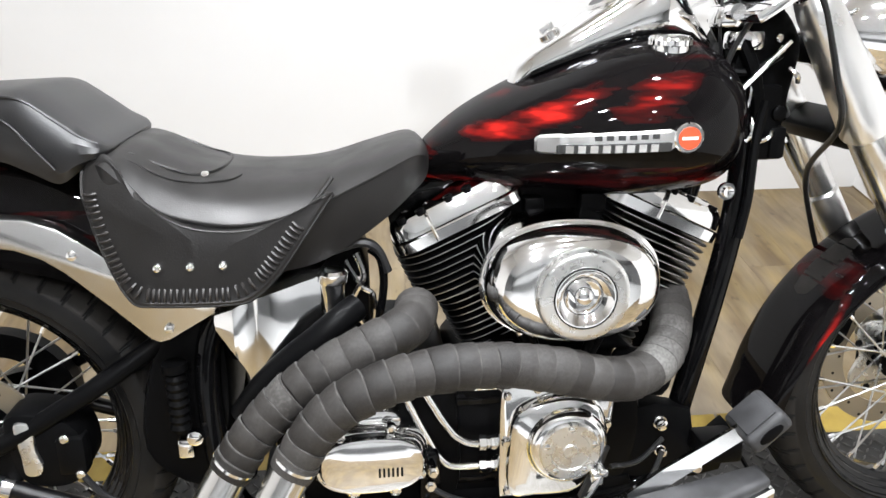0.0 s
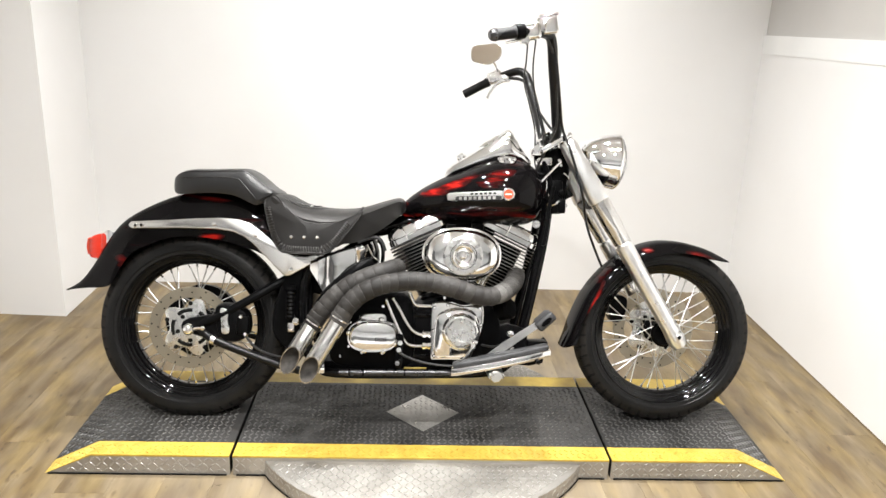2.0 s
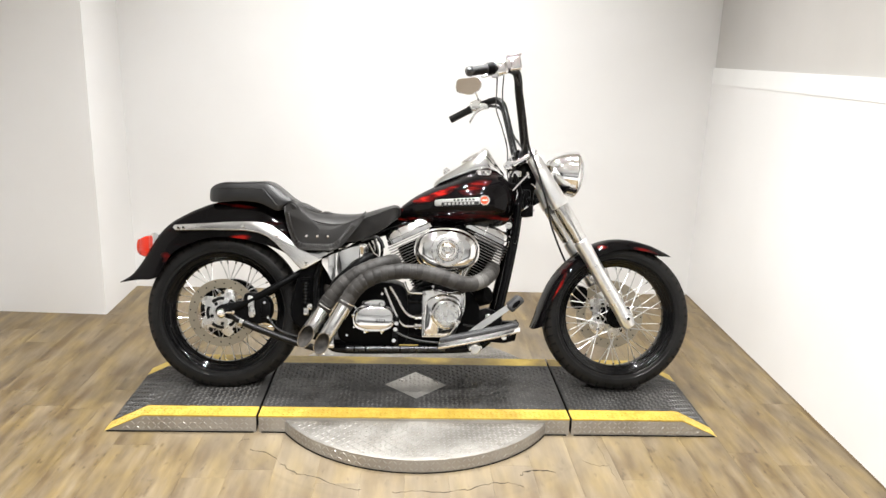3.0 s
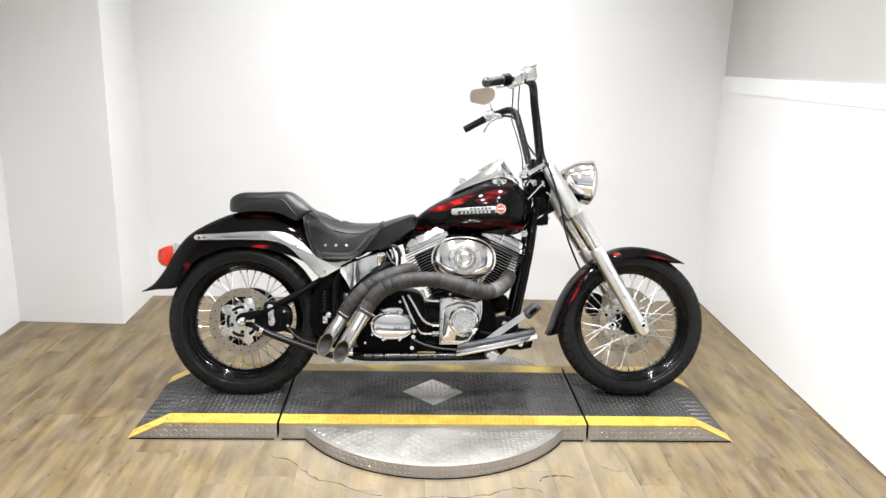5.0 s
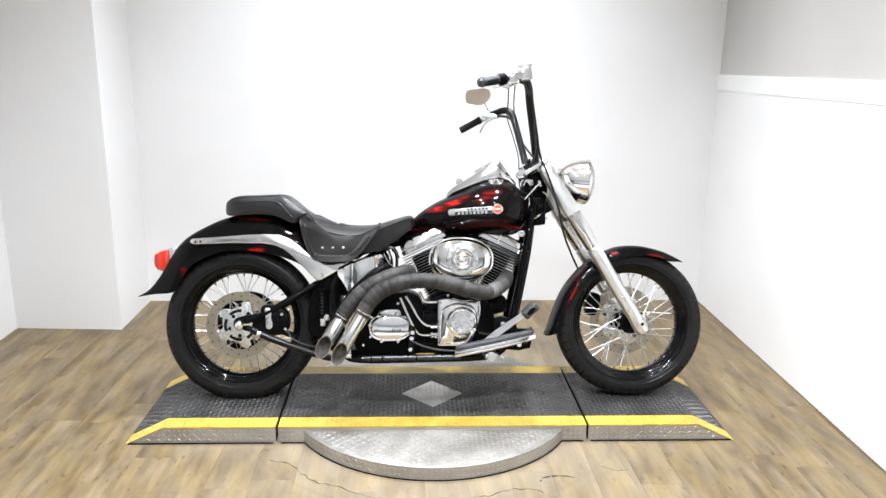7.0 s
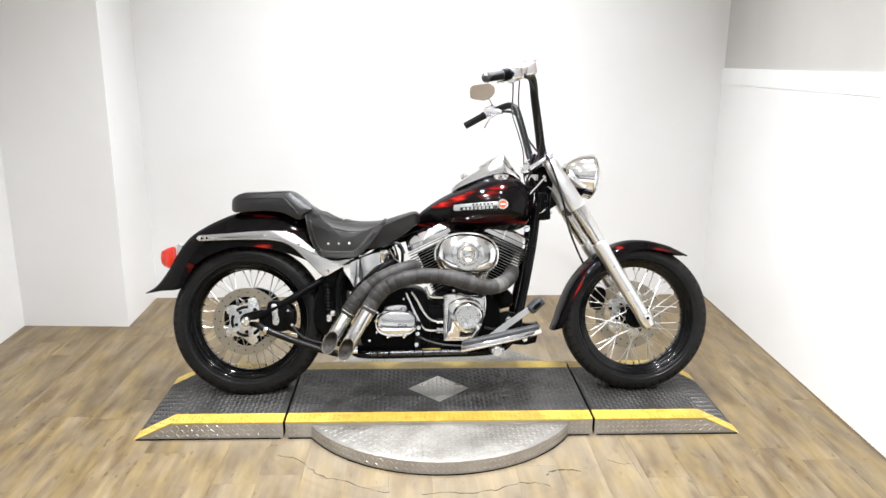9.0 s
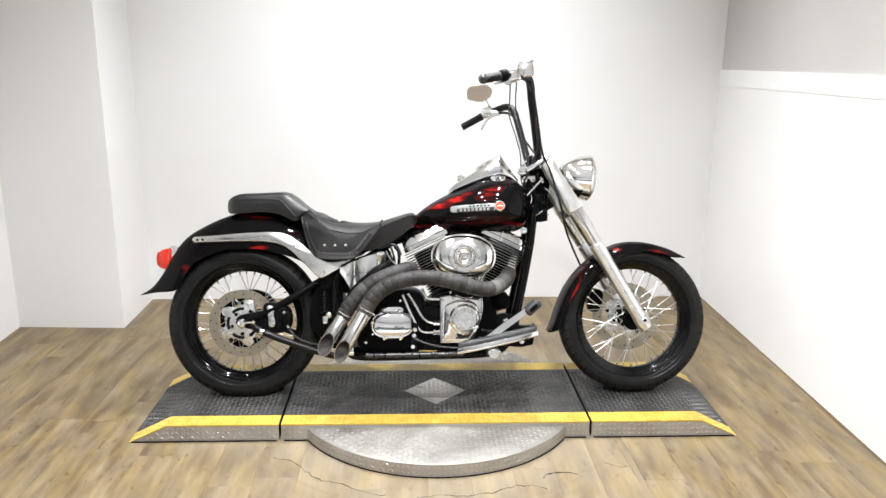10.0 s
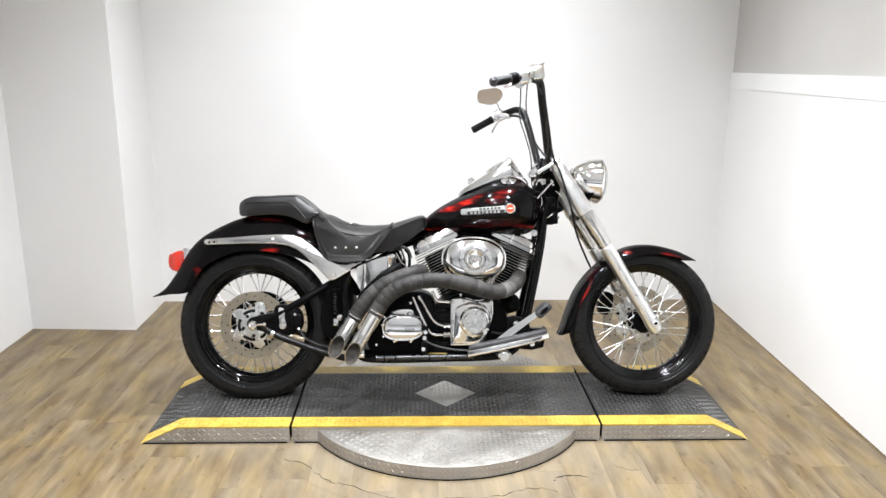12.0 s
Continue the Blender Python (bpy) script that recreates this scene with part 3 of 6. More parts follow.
def deck_section(name, x0, x1, label):
    """One hinged section: plate on top, painted stripes, side skirts."""
    root = tagged(new(name), label, "platform", "platform sections")
    xs = sorted({x0, x1} | {x for x in (X_TOP_L, X_TOP_R) if x0 < x < x1})
    base = Vector((0.5 * (x0 + x1), CY, 0))
    root.matrix_world = Matrix.Translation(base)

    def sheet(y0, y1, lift, thick):
        bm = bmesh.new()
        tops = [[bm.verts.new(Vector((x, y, deck_height(x) + lift)) - base) for x in xs] for y in (y0, y1)]
        lows = [[bm.verts.new(Vector((x, y, max(deck_height(x) + lift - thick, 0.0005))) - base) for x in xs] for y in (y0, y1)]
        for i in range(len(xs) - 1):
            bm.faces.new((tops[0][i], tops[0][i + 1], tops[1][i + 1], tops[1][i]))
            bm.faces.new((lows[0][i], lows[1][i], lows[1][i + 1], lows[0][i + 1]))
            for a in (0, 1):
                bm.faces.new((tops[a][i], lows[a][i], lows[a][i + 1], tops[a][i + 1]))
        for i in (0, len(xs) - 1):
            bm.faces.new((tops[0][i], tops[1][i], lows[1][i], lows[0][i]))
        return bm
    part("top_plate", sheet(FRONT + STRIPE, BACK - STRIPE, 0.0, 0.006), DECK_BLACK, root, "black painted tread plate, scuffed grey")
    part("stripe", sheet(FRONT, FRONT + STRIPE, 0.0, 0.006), DECK_YELLOW, root, "yellow painted edge stripe")
    part("stripe", sheet(BACK - STRIPE, BACK, 0.0, 0.006), DECK_YELLOW, root, "yellow painted edge stripe")
    for y0, y1 in ((FRONT + 0.001, FRONT + 0.007), (BACK - 0.007, BACK - 0.001)):
        bm = bmesh.new()
        lo = [[bm.verts.new(Vector((x, y, 0)) - base) for x in xs] for y in (y0, y1)]
        hi = [[bm.verts.new(Vector((x, y, max(deck_height(x) - 0.006, 0.0004))) - base) for x in xs] for y in (y0, y1)]
        for i in range(len(xs) - 1):
            for a in (0, 1):
                bm.faces.new((lo[a][i], lo[a][i + 1], hi[a][i + 1], hi[a][i]))
            bm.faces.new((hi[0][i], hi[0][i + 1], hi[1][i + 1], hi[1][i]))
        for i in (0, len(xs) - 1):
            bm.faces.new((lo[0][i], lo[1][i], hi[1][i], hi[0][i]))
        part("side_skirt", bm, SKIRT_BARE, root, "bare aluminium tread-plate skirt")
    # Black strip that stands in for the contact shadow below the skirt.
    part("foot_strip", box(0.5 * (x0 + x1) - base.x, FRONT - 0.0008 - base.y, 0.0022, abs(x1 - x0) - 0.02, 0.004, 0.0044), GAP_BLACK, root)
    for x in (x0, x1):
        if deck_height(x) > 0.03:
            part("end_web", box(x - base.x + (0.004 if x == x0 else -0.004), 0.5 * (FRONT + BACK) - base.y, 0.031, 0.006, BACK - FRONT - 0.02, 0.060), GAP_BLACK, root)
    spots = []
    for u, v, way in lattice(x0 + 0.006, x1 - 0.006, FRONT + 0.004, BACK - STRIPE - 0.002, 0.0186):
        edge = min(abs(v - FRONT - STRIPE), abs(v - BACK + STRIPE))
        rim = abs(abs(u - CX) + abs(v - CY) - LOZENGE)
        if edge < 0.008 or rim < 0.011:
            continue
        slope = (deck_height(u + 0.001) - deck_height(u - 0.001)) / 0.002
        n = Vector((-slope, 0, 1)).normalized()
        along = Vector((1, 1 if way else -1, 0)).normalized()
        along = (along - n * along.dot(n)).normalized()
        spots.append((Vector((u, v, deck_height(u) + 0.0001)) - base, along, n))
    tread_object("tread_pattern", spots, [DECK_GLINT, DECK_YELLOW, TREAD_TOP], root, lambda p: deck_pick(p + base))
    spots = []
    for u, v, way in lattice(x0 + 0.004, x1 - 0.004, 0.006, DECK_Z - 0.006, 0.0192):
        if v < deck_height(u) - 0.014 and not (name == "centre_platform" and abs(u - CX) < 0.50):
            along = Vector((1, 0, 1 if way else -1)).normalized()
            spots.append((Vector((u, FRONT + 0.0008, v)) - base, along, Vector((0, -1, 0))))
    if spots:
        tread_object("skirt_pattern", spots, [TREAD_TOP], root, None, FINE)
    return root


deck_section("ramp_platform", X_END_L, X_GAP_L - 0.005, "black tread-plate ramp section with yellow edges, under the rear wheel")
_mid = deck_section("centre_platform", X_GAP_L + 0.005, X_GAP_R - 0.005, "black tread-plate centre section with yellow edges and a bare lozenge")
deck_section("ramp_platform", X_GAP_R + 0.005, X_END_R, "black tread-plate ramp section with yellow edges, under the front wheel")
_loz = prism([(LOZENGE, 0), (0, LOZENGE), (-LOZENGE, 0), (0, -LOZENGE)], DECK_Z - 0.001, DECK_Z + 0.0008)
_base = _mid.matrix_world.translation
bmesh.ops.translate(_loz, vec=Vector((CX, CY, 0)) - Vector(_base), verts=_loz.verts[:])
part("lozenge", _loz, LOZENGE_BARE, _mid, "bare aluminium tread-plate lozenge")

disc = tagged(new("turntable"), "round bare aluminium tread-plate turntable on the floor", "turntable")
disc.matrix_world = Matrix.Translation((CX, CY + 0.016, 0))
part("turntable_top", lathe([(DISC_Z - 0.008, DISC_R - 0.001), (DISC_Z - 0.001, DISC_R - 0.001), (DISC_Z, DISC_R - 0.004)], (0, 0, 0), UP, 128), TREAD_BARE, disc)
part("turntable_rim", lathe_ring([(0.004, DISC_R), (DISC_Z - 0.002, DISC_R), (DISC_Z - 0.002, DISC_R - 0.006), (0.004, DISC_R - 0.006)], (0, 0, 0), UP, 128), SKIRT_BARE, disc, "tread-plate rim band")
# Thin black ring drawn as the turntable's contact shadow on the floor.
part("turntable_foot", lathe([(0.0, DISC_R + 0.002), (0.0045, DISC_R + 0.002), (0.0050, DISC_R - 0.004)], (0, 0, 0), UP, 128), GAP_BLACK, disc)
_spots = []
for u, v, way in lattice(-DISC_R, DISC_R, -DISC_R, DISC_R, 0.0192):
    if math.hypot(u, v) < DISC_R - 0.012 and (v + CY + 0.016 < FRONT - 0.012 or v + CY + 0.016 > BACK + 0.012):
        _spots.append((Vector((u, v, DISC_Z + 0.0001)), Vector((1, 1 if way else -1, 0)).normalized(), UP))
tread_object("tread_pattern", _spots, [TREAD_TOP], disc, None, FINE)
_spots = []
for i in range(196):
    a = 2 * math.pi * i / 196
    out = Vector((math.cos(a), math.sin(a), 0))
    tang = Vector((-math.sin(a), math.cos(a), 0))
    for j, v in enumerate((0.016, 0.038)):
        along = (tang + UP * (1 if (i + j) % 2 else -1)).normalized()
        _spots.append((out * (DISC_R + 0.0002) + UP * v, along, out))
tread_object("rim_pattern", _spots, [TREAD_TOP], disc, None, FINE)

# ---- the motorcycle ----
LEAN_AWAY, BIKE_Y, BIKE_Z = 14.4, -0.038, 0.0615
bike = tagged(new("motorcycle"), "black cruiser motorcycle with red flame paint, chrome and wrapped exhausts", "motorcycle")
bike.matrix_world = pose(-0.003, BIKE_Y, BIKE_Z, -LEAN_AWAY, -0.42, -0.20)


# wheels
def tyre_bm(radius, half, bead, slits):
    """Rounded carcass; the tread shoulders carry slanting slits."""
    prof = [(-0.048, bead), (-half * 0.885, bead + 0.004), (-half * 0.925, bead + 0.006), (-half * 0.928, bead + 0.009), (-half * 0.955, bead + 0.016), (-half * 0.990, bead + 0.018), (-half * 0.992, bead + 0.022), (-half, bead + 0.030), (-half * 0.975, radius - 0.030), (-half * 0.955, radius - 0.027), (-half * 0.82, radius - 0.013),
            (-half * 0.6, radius - 0.0045), (-half * 0.3, radius - 0.0008), (0, radius)]
    prof = prof + [(-a, r) for a, r in reversed(prof[:-1])]
    prof += [(0.040, bead - 0.004), (-0.040, bead - 0.004)]
    n = slits * 18
    rings, cut = [], set()
    for a, r in prof:
        ring = []
        for k in range(n):
            t = 2 * math.pi * k / n
            rr = r
            if r > radius - 0.03 and abs(a) > half * 0.25 and (k + int(round(abs(a) / half * 16))) % 18 == 0:
                rr = r - 0.0036
            p = Vector((math.cos(t) * rr, a, math.sin(t) * rr))
            if rr < r:
                cut.add((round(p.x, 4), round(p.y, 4), round(p.z, 4)))
            ring.append(p)
        rings.append(ring)
    rings.append(rings[0])
    bm = weld(loft(rings, cap=False))
    for f in bm.faces:
        c = f.calc_center_median()
        if math.hypot(c.x, c.z) > radius - 0.032:
            f.material_index = 2 if any((round(v.co.x, 4), round(v.co.y, 4), round(v.co.z, 4)) in cut for v in f.verts) else 1
    return bm


RIM_NEAR = [(-0.050, 0.2435), (-0.0530, 0.2425), (-0.0545, 0.2400), (-0.0530, 0.2372), (-0.0480, 0.2355), (-0.0450, 0.2335), (-0.0440, 0.2290), (-0.0420, 0.2270), (-0.0365, 0.2262), (-0.0338, 0.2248), (-0.0326, 0.2200),
            (-0.0304, 0.2183), (-0.0235, 0.2172), (-0.0210, 0.2155), (-0.0196, 0.2100), (-0.0172, 0.2078), (-0.0080, 0.2068)]
RIM = RIM_NEAR + [(-a, r) for a, r in reversed(RIM_NEAR)] + [(0.0450, 0.2410), (0.0300, 0.2300), (0, 0.2220), (-0.0300, 0.2300), (-0.0450, 0.2410)]


def spoke_bm(a, b):
    d = (b - a).normalized()
    nip = b - d * 0.011
    return joined(slot(tube([a, nip], 0.0019, 6, 1), 0), slot(tube([nip, b], 0.0036, 6, 1), 1))


def wheel(name, x, h, radius, half, hub_half, label, disc_side, disc_l, disc_r):
    w = part(name, lathe_ring(RIM, (0, 0, 0), (0, 1, 0), 96), RIM_BLACK, bike, label, 70)
    w.location = (x, 0, h)
    part("tyre", tyre_bm(radius, half, 0.2400, 50), [RUBBER, TREAD_RUBBER, GAP_BLACK], w, "black rubber tyre with slit tread", 30)
    hub = [(-hub_half, 0.022), (-hub_half, 0.036), (-hub_half + 0.01, 0.040), (-hub_half + 0.012, 0.046), (-hub_half + 0.018, 0.046), (-hub_half + 0.022, 0.032), (0, 0.027)]
    hub = hub + [(-a, r) for a, r in reversed(hub[:-1])]
    part("hub", lathe(hub, (0, 0, 0), (0, 1, 0), 40), BLACK_METAL, w)
    flange = hub_half - 0.015
    first = {}
    for k in range(40):
        side = 1 if k % 2 else -1
        lead = 1 if (k // 2) % 2 else -1
        at = 2 * math.pi * k / 40
        if (side, lead) not in first:
            start = at - lead * radians(62)
            a = Vector((math.cos(start) * 0.042, side * flange, math.sin(start) * 0.042))
            b = Vector((math.cos(at) * 0.206, side * 0.010, math.sin(at) * 0.206))
            first[side, lead] = (part("spoke", spoke_bm(a, b), [SPOKE, CHROME], w), at)
        else:
            ob, at0 = first[side, lead]
            again(ob, w, Matrix.Rotation(-(at - at0), 4, "Y"))
    s = -1 if disc_side > 0 else 1
    inner, foot, rise, slot_r = (0.735, 0.50, 0.225, 0.43) if disc_side > 0 else (0.72, 0.50, 0.20, 0.47)
    ring = [(disc_l - 0.0028, disc_r * inner), (disc_l - 0.0028, disc_r), (disc_l + 0.0028, disc_r), (disc_l + 0.0028, disc_r * inner)]
    d = part("brake_disc", lathe_ring(ring, (0, 0, 0), (0, s, 0), 72), STEEL, w, "drilled steel brake disc")
    for k in range(30):
        t = 2 * math.pi * (k + 0.3 * (k % 3)) / 30
        r = disc_r * (0.78, 0.865, 0.94)[k % 3]
        hole = lathe([(disc_l - 0.0032, 0.0029), (disc_l + 0.0032, 0.0029)], (0, 0, 0), (0, s, 0), 10)
        if k == 0:
            drilled = part("drill_hole", hole, GAP_BLACK, w)
            drilled.location = (math.cos(t) * r, 0, math.sin(t) * r)
        else:
            hole.free()
            again(drilled, w, Matrix.Translation((math.cos(t) * r, 0, math.sin(t) * r)))
    gear = []
    for k in range(60):
        t = 2 * math.pi * k / 60
        lobe = 0.5 + 0.5 * math.cos(5 * t)
        gear.append((math.cos(t) * (disc_r * (foot + rise * lobe ** 1.3)), math.sin(t) * (disc_r * (foot + rise * lobe ** 1.3))))
    lo, hi = (disc_l - 0.004, disc_l + 0.003) if disc_side > 0 else (-disc_l - 0.003, -disc_l + 0.004)
    part("disc_carrier", plate(gear, lo, hi, 0.001), BRUSHED, w, "lobed silver disc carrier")
    if disc_side > 0:
        part("hub_flange", lathe_ring([(disc_l - 0.013, disc_r * 0.30), (disc_l - 0.013, disc_r * 0.50), (disc_l - 0.008, disc_r * 0.50), (disc_l - 0.008, disc_r * 0.30)], (0, 0, 0), (0, s, 0), 48), BLACK_METAL, w)
        part("drive_pulley", lathe_ring([(-0.096, 0.086), (-0.096, 0.128), (-0.066, 0.128), (-0.066, 0.086)], (0, 0, 0), (0, -1, 0), 60), BLACK_METAL, w, "black belt pulley")
    for k in range(5):
        t0 = 2 * math.pi * (k + 0.16) / 5
        arc = [Vector((math.cos(t0 + q * 0.215) * disc_r * slot_r, -(hi if disc_side > 0 else lo), math.sin(t0 + q * 0.215) * disc_r * slot_r)) for q in range(5)]
        part("carrier_slot", tube(arc, 0.0062, 8, 3), GAP_BLACK, w)
    for k in range(10):
        t = 2 * math.pi * (k + 0.5) / 10
        r = disc_r * (slot_r - 0.11 if k % 2 else foot + rise - 0.13)
        if k == 0:
            lug = part("carrier_hole", lathe([(-0.0002, 0.0074), (0.0008, 0.0074)], (0, 0, 0), (0, -1, 0), 12), GAP_BLACK, w)
            lug.location = (math.cos(t) * r, -hi, math.sin(t) * r)
        else:
            again(lug, w, Matrix.Translation((math.cos(t) * r, -hi, math.sin(t) * r)))
    return w


RW, FW = (-0.833, 0.303), (0.780, 0.300)
rear_wheel = wheel("rear_wheel", *RW, 0.313, 0.074, 0.075, "black steel spoked rear rim", 1, 0.082, 0.136)
front_wheel = wheel("front_wheel", *FW, 0.307, 0.064, 0.062, "black steel spoked front rim", -1, 0.072, 0.146)


# fenders: an open half-round section swept along the wheel
def fender_bm(stations, half, n=15, thick=0.003):
    """stations: crown (x, h), lower edge (x, h), width factor."""
    crown = spline([Vector((a[0], a[1], 0)) for a, b, w in stations], 5)
    edge = spline([Vector((b[0], b[1], 0)) for a, b, w in stations], 5)
    wide = spline([Vector((w, 0, 0)) for a, b, w in stations], 5)
    rings = []
    for c, e, w in zip(crown, edge, wide):
        ring = []
        for k in range(n):
            t = math.pi * k / (n - 1)
            cs, sn = math.cos(t), math.sin(t)
            l = half * w.x * math.copysign(abs(cs) ** 0.62, cs)
            up = sn ** 0.72
            ring.append(V(e.x + (c.x - e.x) * up, l, e.y + (c.y - e.y) * up))
        rings.append(ring)
    bm = loft(rings, cap=False, closed=False)
    bmesh.ops.recalc_face_normals(bm, faces=bm.faces[:])
    bmesh.ops.solidify(bm, geom=bm.faces[:], thickness=thick)
    return bm


part("rear_fender", fender_bm([
    ((-0.495, 0.600), (-0.540, 0.505), 0.95), ((-0.560, 0.700), (-0.580, 0.545), 1.0), ((-0.640, 0.748), (-0.660, 0.578), 1.0), ((-0.730, 0.765), (-0.750, 0.600), 1.0),
    ((-0.810, 0.762), (-0.835, 0.607), 1.0), ((-0.889, 0.744), (-0.905, 0.600), 1.0), ((-0.960, 0.716), (-0.970, 0.577), 1.0), ((-1.037, 0.675), (-1.025, 0.545), 1.0),
    ((-1.085, 0.635), (-1.060, 0.497), 1.0), ((-1.125, 0.578), (-1.086, 0.448), 1.0), ((-1.163, 0.510), (-1.115, 0.434), 0.98), ((-1.205, 0.452), (-1.165, 0.431), 0.94), ((-1.252, 0.420), (-1.222, 0.424), 0.86)],
    0.098), REAR_PAINT, bike, "deep black rear fender with red flame licks", 50)
part("front_fender", fender_bm([
    ((0.425, 0.246), (0.470, 0.262), 0.92), ((0.445, 0.292), (0.478, 0.305), 0.98), ((0.462, 0.345), (0.492, 0.350), 1.0), ((0.503, 0.437), (0.533, 0.420), 1.0), ((0.566, 0.518), (0.590, 0.484), 1.0),
    ((0.646, 0.580), (0.662, 0.538), 1.0), ((0.730, 0.617), (0.742, 0.572), 1.0), ((0.817, 0.622), (0.822, 0.583), 1.0), ((0.905, 0.603), (0.895, 0.573), 0.98), ((0.960, 0.580), (0.945, 0.560), 0.90), ((1.004, 0.556), (0.990, 0.553), 0.72)],
    0.084), FRONT_PAINT, bike, "black front fender with a red flame streak", 50)

# fender struts
STRUT = [(-1.010, 0.630), (-1.022, 0.641), (-1.014, 0.653), (-0.893, 0.662), (-0.800, 0.669), (-0.723, 0.672), (-0.665, 0.668), (-0.628, 0.655), (-0.590, 0.628), (-0.538, 0.586), (-0.491, 0.556), (-0.450, 0.556), (-0.400, 0.567),
         (-0.388, 0.562), (-0.390, 0.548), (-0.440, 0.520), (-0.498, 0.487), (-0.512, 0.484), (-0.524, 0.490), (-0.569, 0.537), (-0.624, 0.591), (-0.652, 0.612), (-0.685, 0.626), (-0.739, 0.634), (-0.863, 0.635)]
for side in (1, -1):
    strut = part("fender_strut", plate(STRUT, 0.104 * side, 0.130 * side, 0.004), SATIN, bike, "curved satin chrome fender strut")
    if side > 0:
        for x, h in ((-0.998, 0.642), (-0.978, 0.643), (-0.745, 0.651), (-0.612, 0.617), (-0.497, 0.505), (-0.409, 0.551)):
            part("bolt", bolt(x, 0.130, h, 0.0068, 0.005), CHROME, strut)
            if x < -0.95:
                part("bolt_socket", lathe([(0.0, 0.0046), (0.0062, 0.0046)], V(x, 0.130, h), RIGHT, 12), GAP_BLACK, strut)

# tail lamp
tail = part("tail_light", joined(plate(rounded([(-1.100, 0.540), (-1.140, 0.535), (-1.150, 0.600), (-1.112, 0.618)]), -0.030, 0.030, 0.006)), CHROME, bike, "tail lamp with red lens in a chrome shell")
part("lens", loft([[Vector((-1.140 - d, q * w, 0.568 + z * hh - d * 0.16)) for q, z in ((-1, -1), (-0.5, -1.12), (0.5, -1.12), (1, -1), (1.08, 0), (1, 1), (0.5, 1.1), (-0.5, 1.1), (-1, 1), (-1.08, 0))]
                   for d, w, hh in ((0.0, 0.045, 0.039), (0.014, 0.0455, 0.0395), (0.028, 0.044, 0.037), (0.040, 0.038, 0.031), (0.048, 0.026, 0.020))]), RED_LENS, tail, "ribbed red lens")
part("rear_lens", plate(rounded([(-1.176, 0.540), (-1.182, 0.566), (-1.180, 0.592), (-1.190, 0.590), (-1.194, 0.562), (-1.188, 0.538)]), -0.030, 0.034, 0.003), AMBER, tail, "orange rear reflector")
for k in range(4):
    part("lens_rib", box(-1.162, 0, 0.542 + k * 0.016, 0.046, 0.096, 0.003, 0.001), RED_LENS, tail)


# seats
def boxed_pad(stations, n=6):
    """Flat-topped pad with a crisp upper edge; stations: x, top, bottom, half width."""
    pts = spline([Vector((x, t, 0)) for x, t, bo, w in stations], 4)
    ext = spline([Vector((bo, w, 0)) for x, t, bo, w in stations], 4)
    rings = []
    for p, e in zip(pts, ext):
        d = p.y - e.x
        half = [(0.0, p.y), (0.45, p.y - 0.02 * d), (0.76, p.y - 0.05 * d), (0.90, p.y - 0.11 * d), (0.925, p.y - 0.16 * d), (0.975, p.y - 0.34 * d), (1.0, p.y - 0.60 * d), (0.985, p.y - 0.85 * d), (0.93, e.x), (0.5, e.x + 0.003)]
        ring = [V(p.x, q * e.y, h) for q, h in half] + [V(p.x, 0, e.x + 0.003)] + [V(p.x, -q * e.y, h) for q, h in reversed(half[1:])]
        rings.append(ring)
    return loft(rings)


def saddle_height(x, q, stations):
    """Height of the saddle's top at a share q of its half width; also that half width."""
    for a, c in zip(stations, stations[1:]):
        if a[0] <= x <= c[0]:
            f = (x - a[0]) / (c[0] - a[0])
            x, t, s, bo, w = (a[i] + (c[i] - a[i]) * f for i in range(5))
            break
    else:
        x, t, s, bo, w = stations[0] if x < stations[0][0] else stations[-1]
    roll = (1 - (abs(q) * 0.93) ** 2.6) ** (1 / 2.6)
    end = (1 - 0.93 ** 2.6) ** (1 / 2.6)
    return s + (t - s) * (roll - end) / (1 - end), w


def saddle(stations):
    """Rolled top down to a creased shoulder, then a side that tucks in."""
    pts = spline([Vector((x, t, s)) for x, t, s, bo, w in stations], 5)
    ext = spline([Vector((bo, w, 0)) for x, t, s, bo, w in stations], 5)
    rings = []
    for p, e in zip(pts, ext):
        one = [(p.x, p.y, p.z, e.x, e.y), (p.x + 1e-6, p.y, p.z, e.x, e.y)]
        top = [(k / 9, saddle_height(p.x, k / 9, one)[0]) for k in range(10)]
        side = [(1.005, p.z - 0.2 * (p.z - e.x)), (0.99, p.z - 0.6 * (p.z - e.x)), (0.94, e.x), (0.5, e.x + 0.002)]
        half = top + side
        rings.append([V(p.x, q * e.y, h) for q, h in half] + [V(p.x, 0, e.x + 0.002)] + [V(p.x, -q * e.y, h) for q, h in reversed(half[1:])])
    return loft(rings)


pillion = part("pillion_seat", boxed_pad([(-0.897, 0.785, 0.770, 0.030), (-0.892, 0.802, 0.756, 0.072), (-0.870, 0.820, 0.746, 0.102), (-0.830, 0.832, 0.748, 0.116), (-0.760, 0.834, 0.752, 0.124), (-0.690, 0.837, 0.746, 0.130), (-0.648, 0.836, 0.730, 0.136), (-0.612, 0.812, 0.715, 0.140),
                                          (-0.583, 0.785, 0.734, 0.140), (-0.557, 0.767, 0.748, 0.136), (-0.549, 0.758, 0.753, 0.100)]), LEATHER, bike, "thick black vinyl pillion pad with a crisp upper edge", 24)
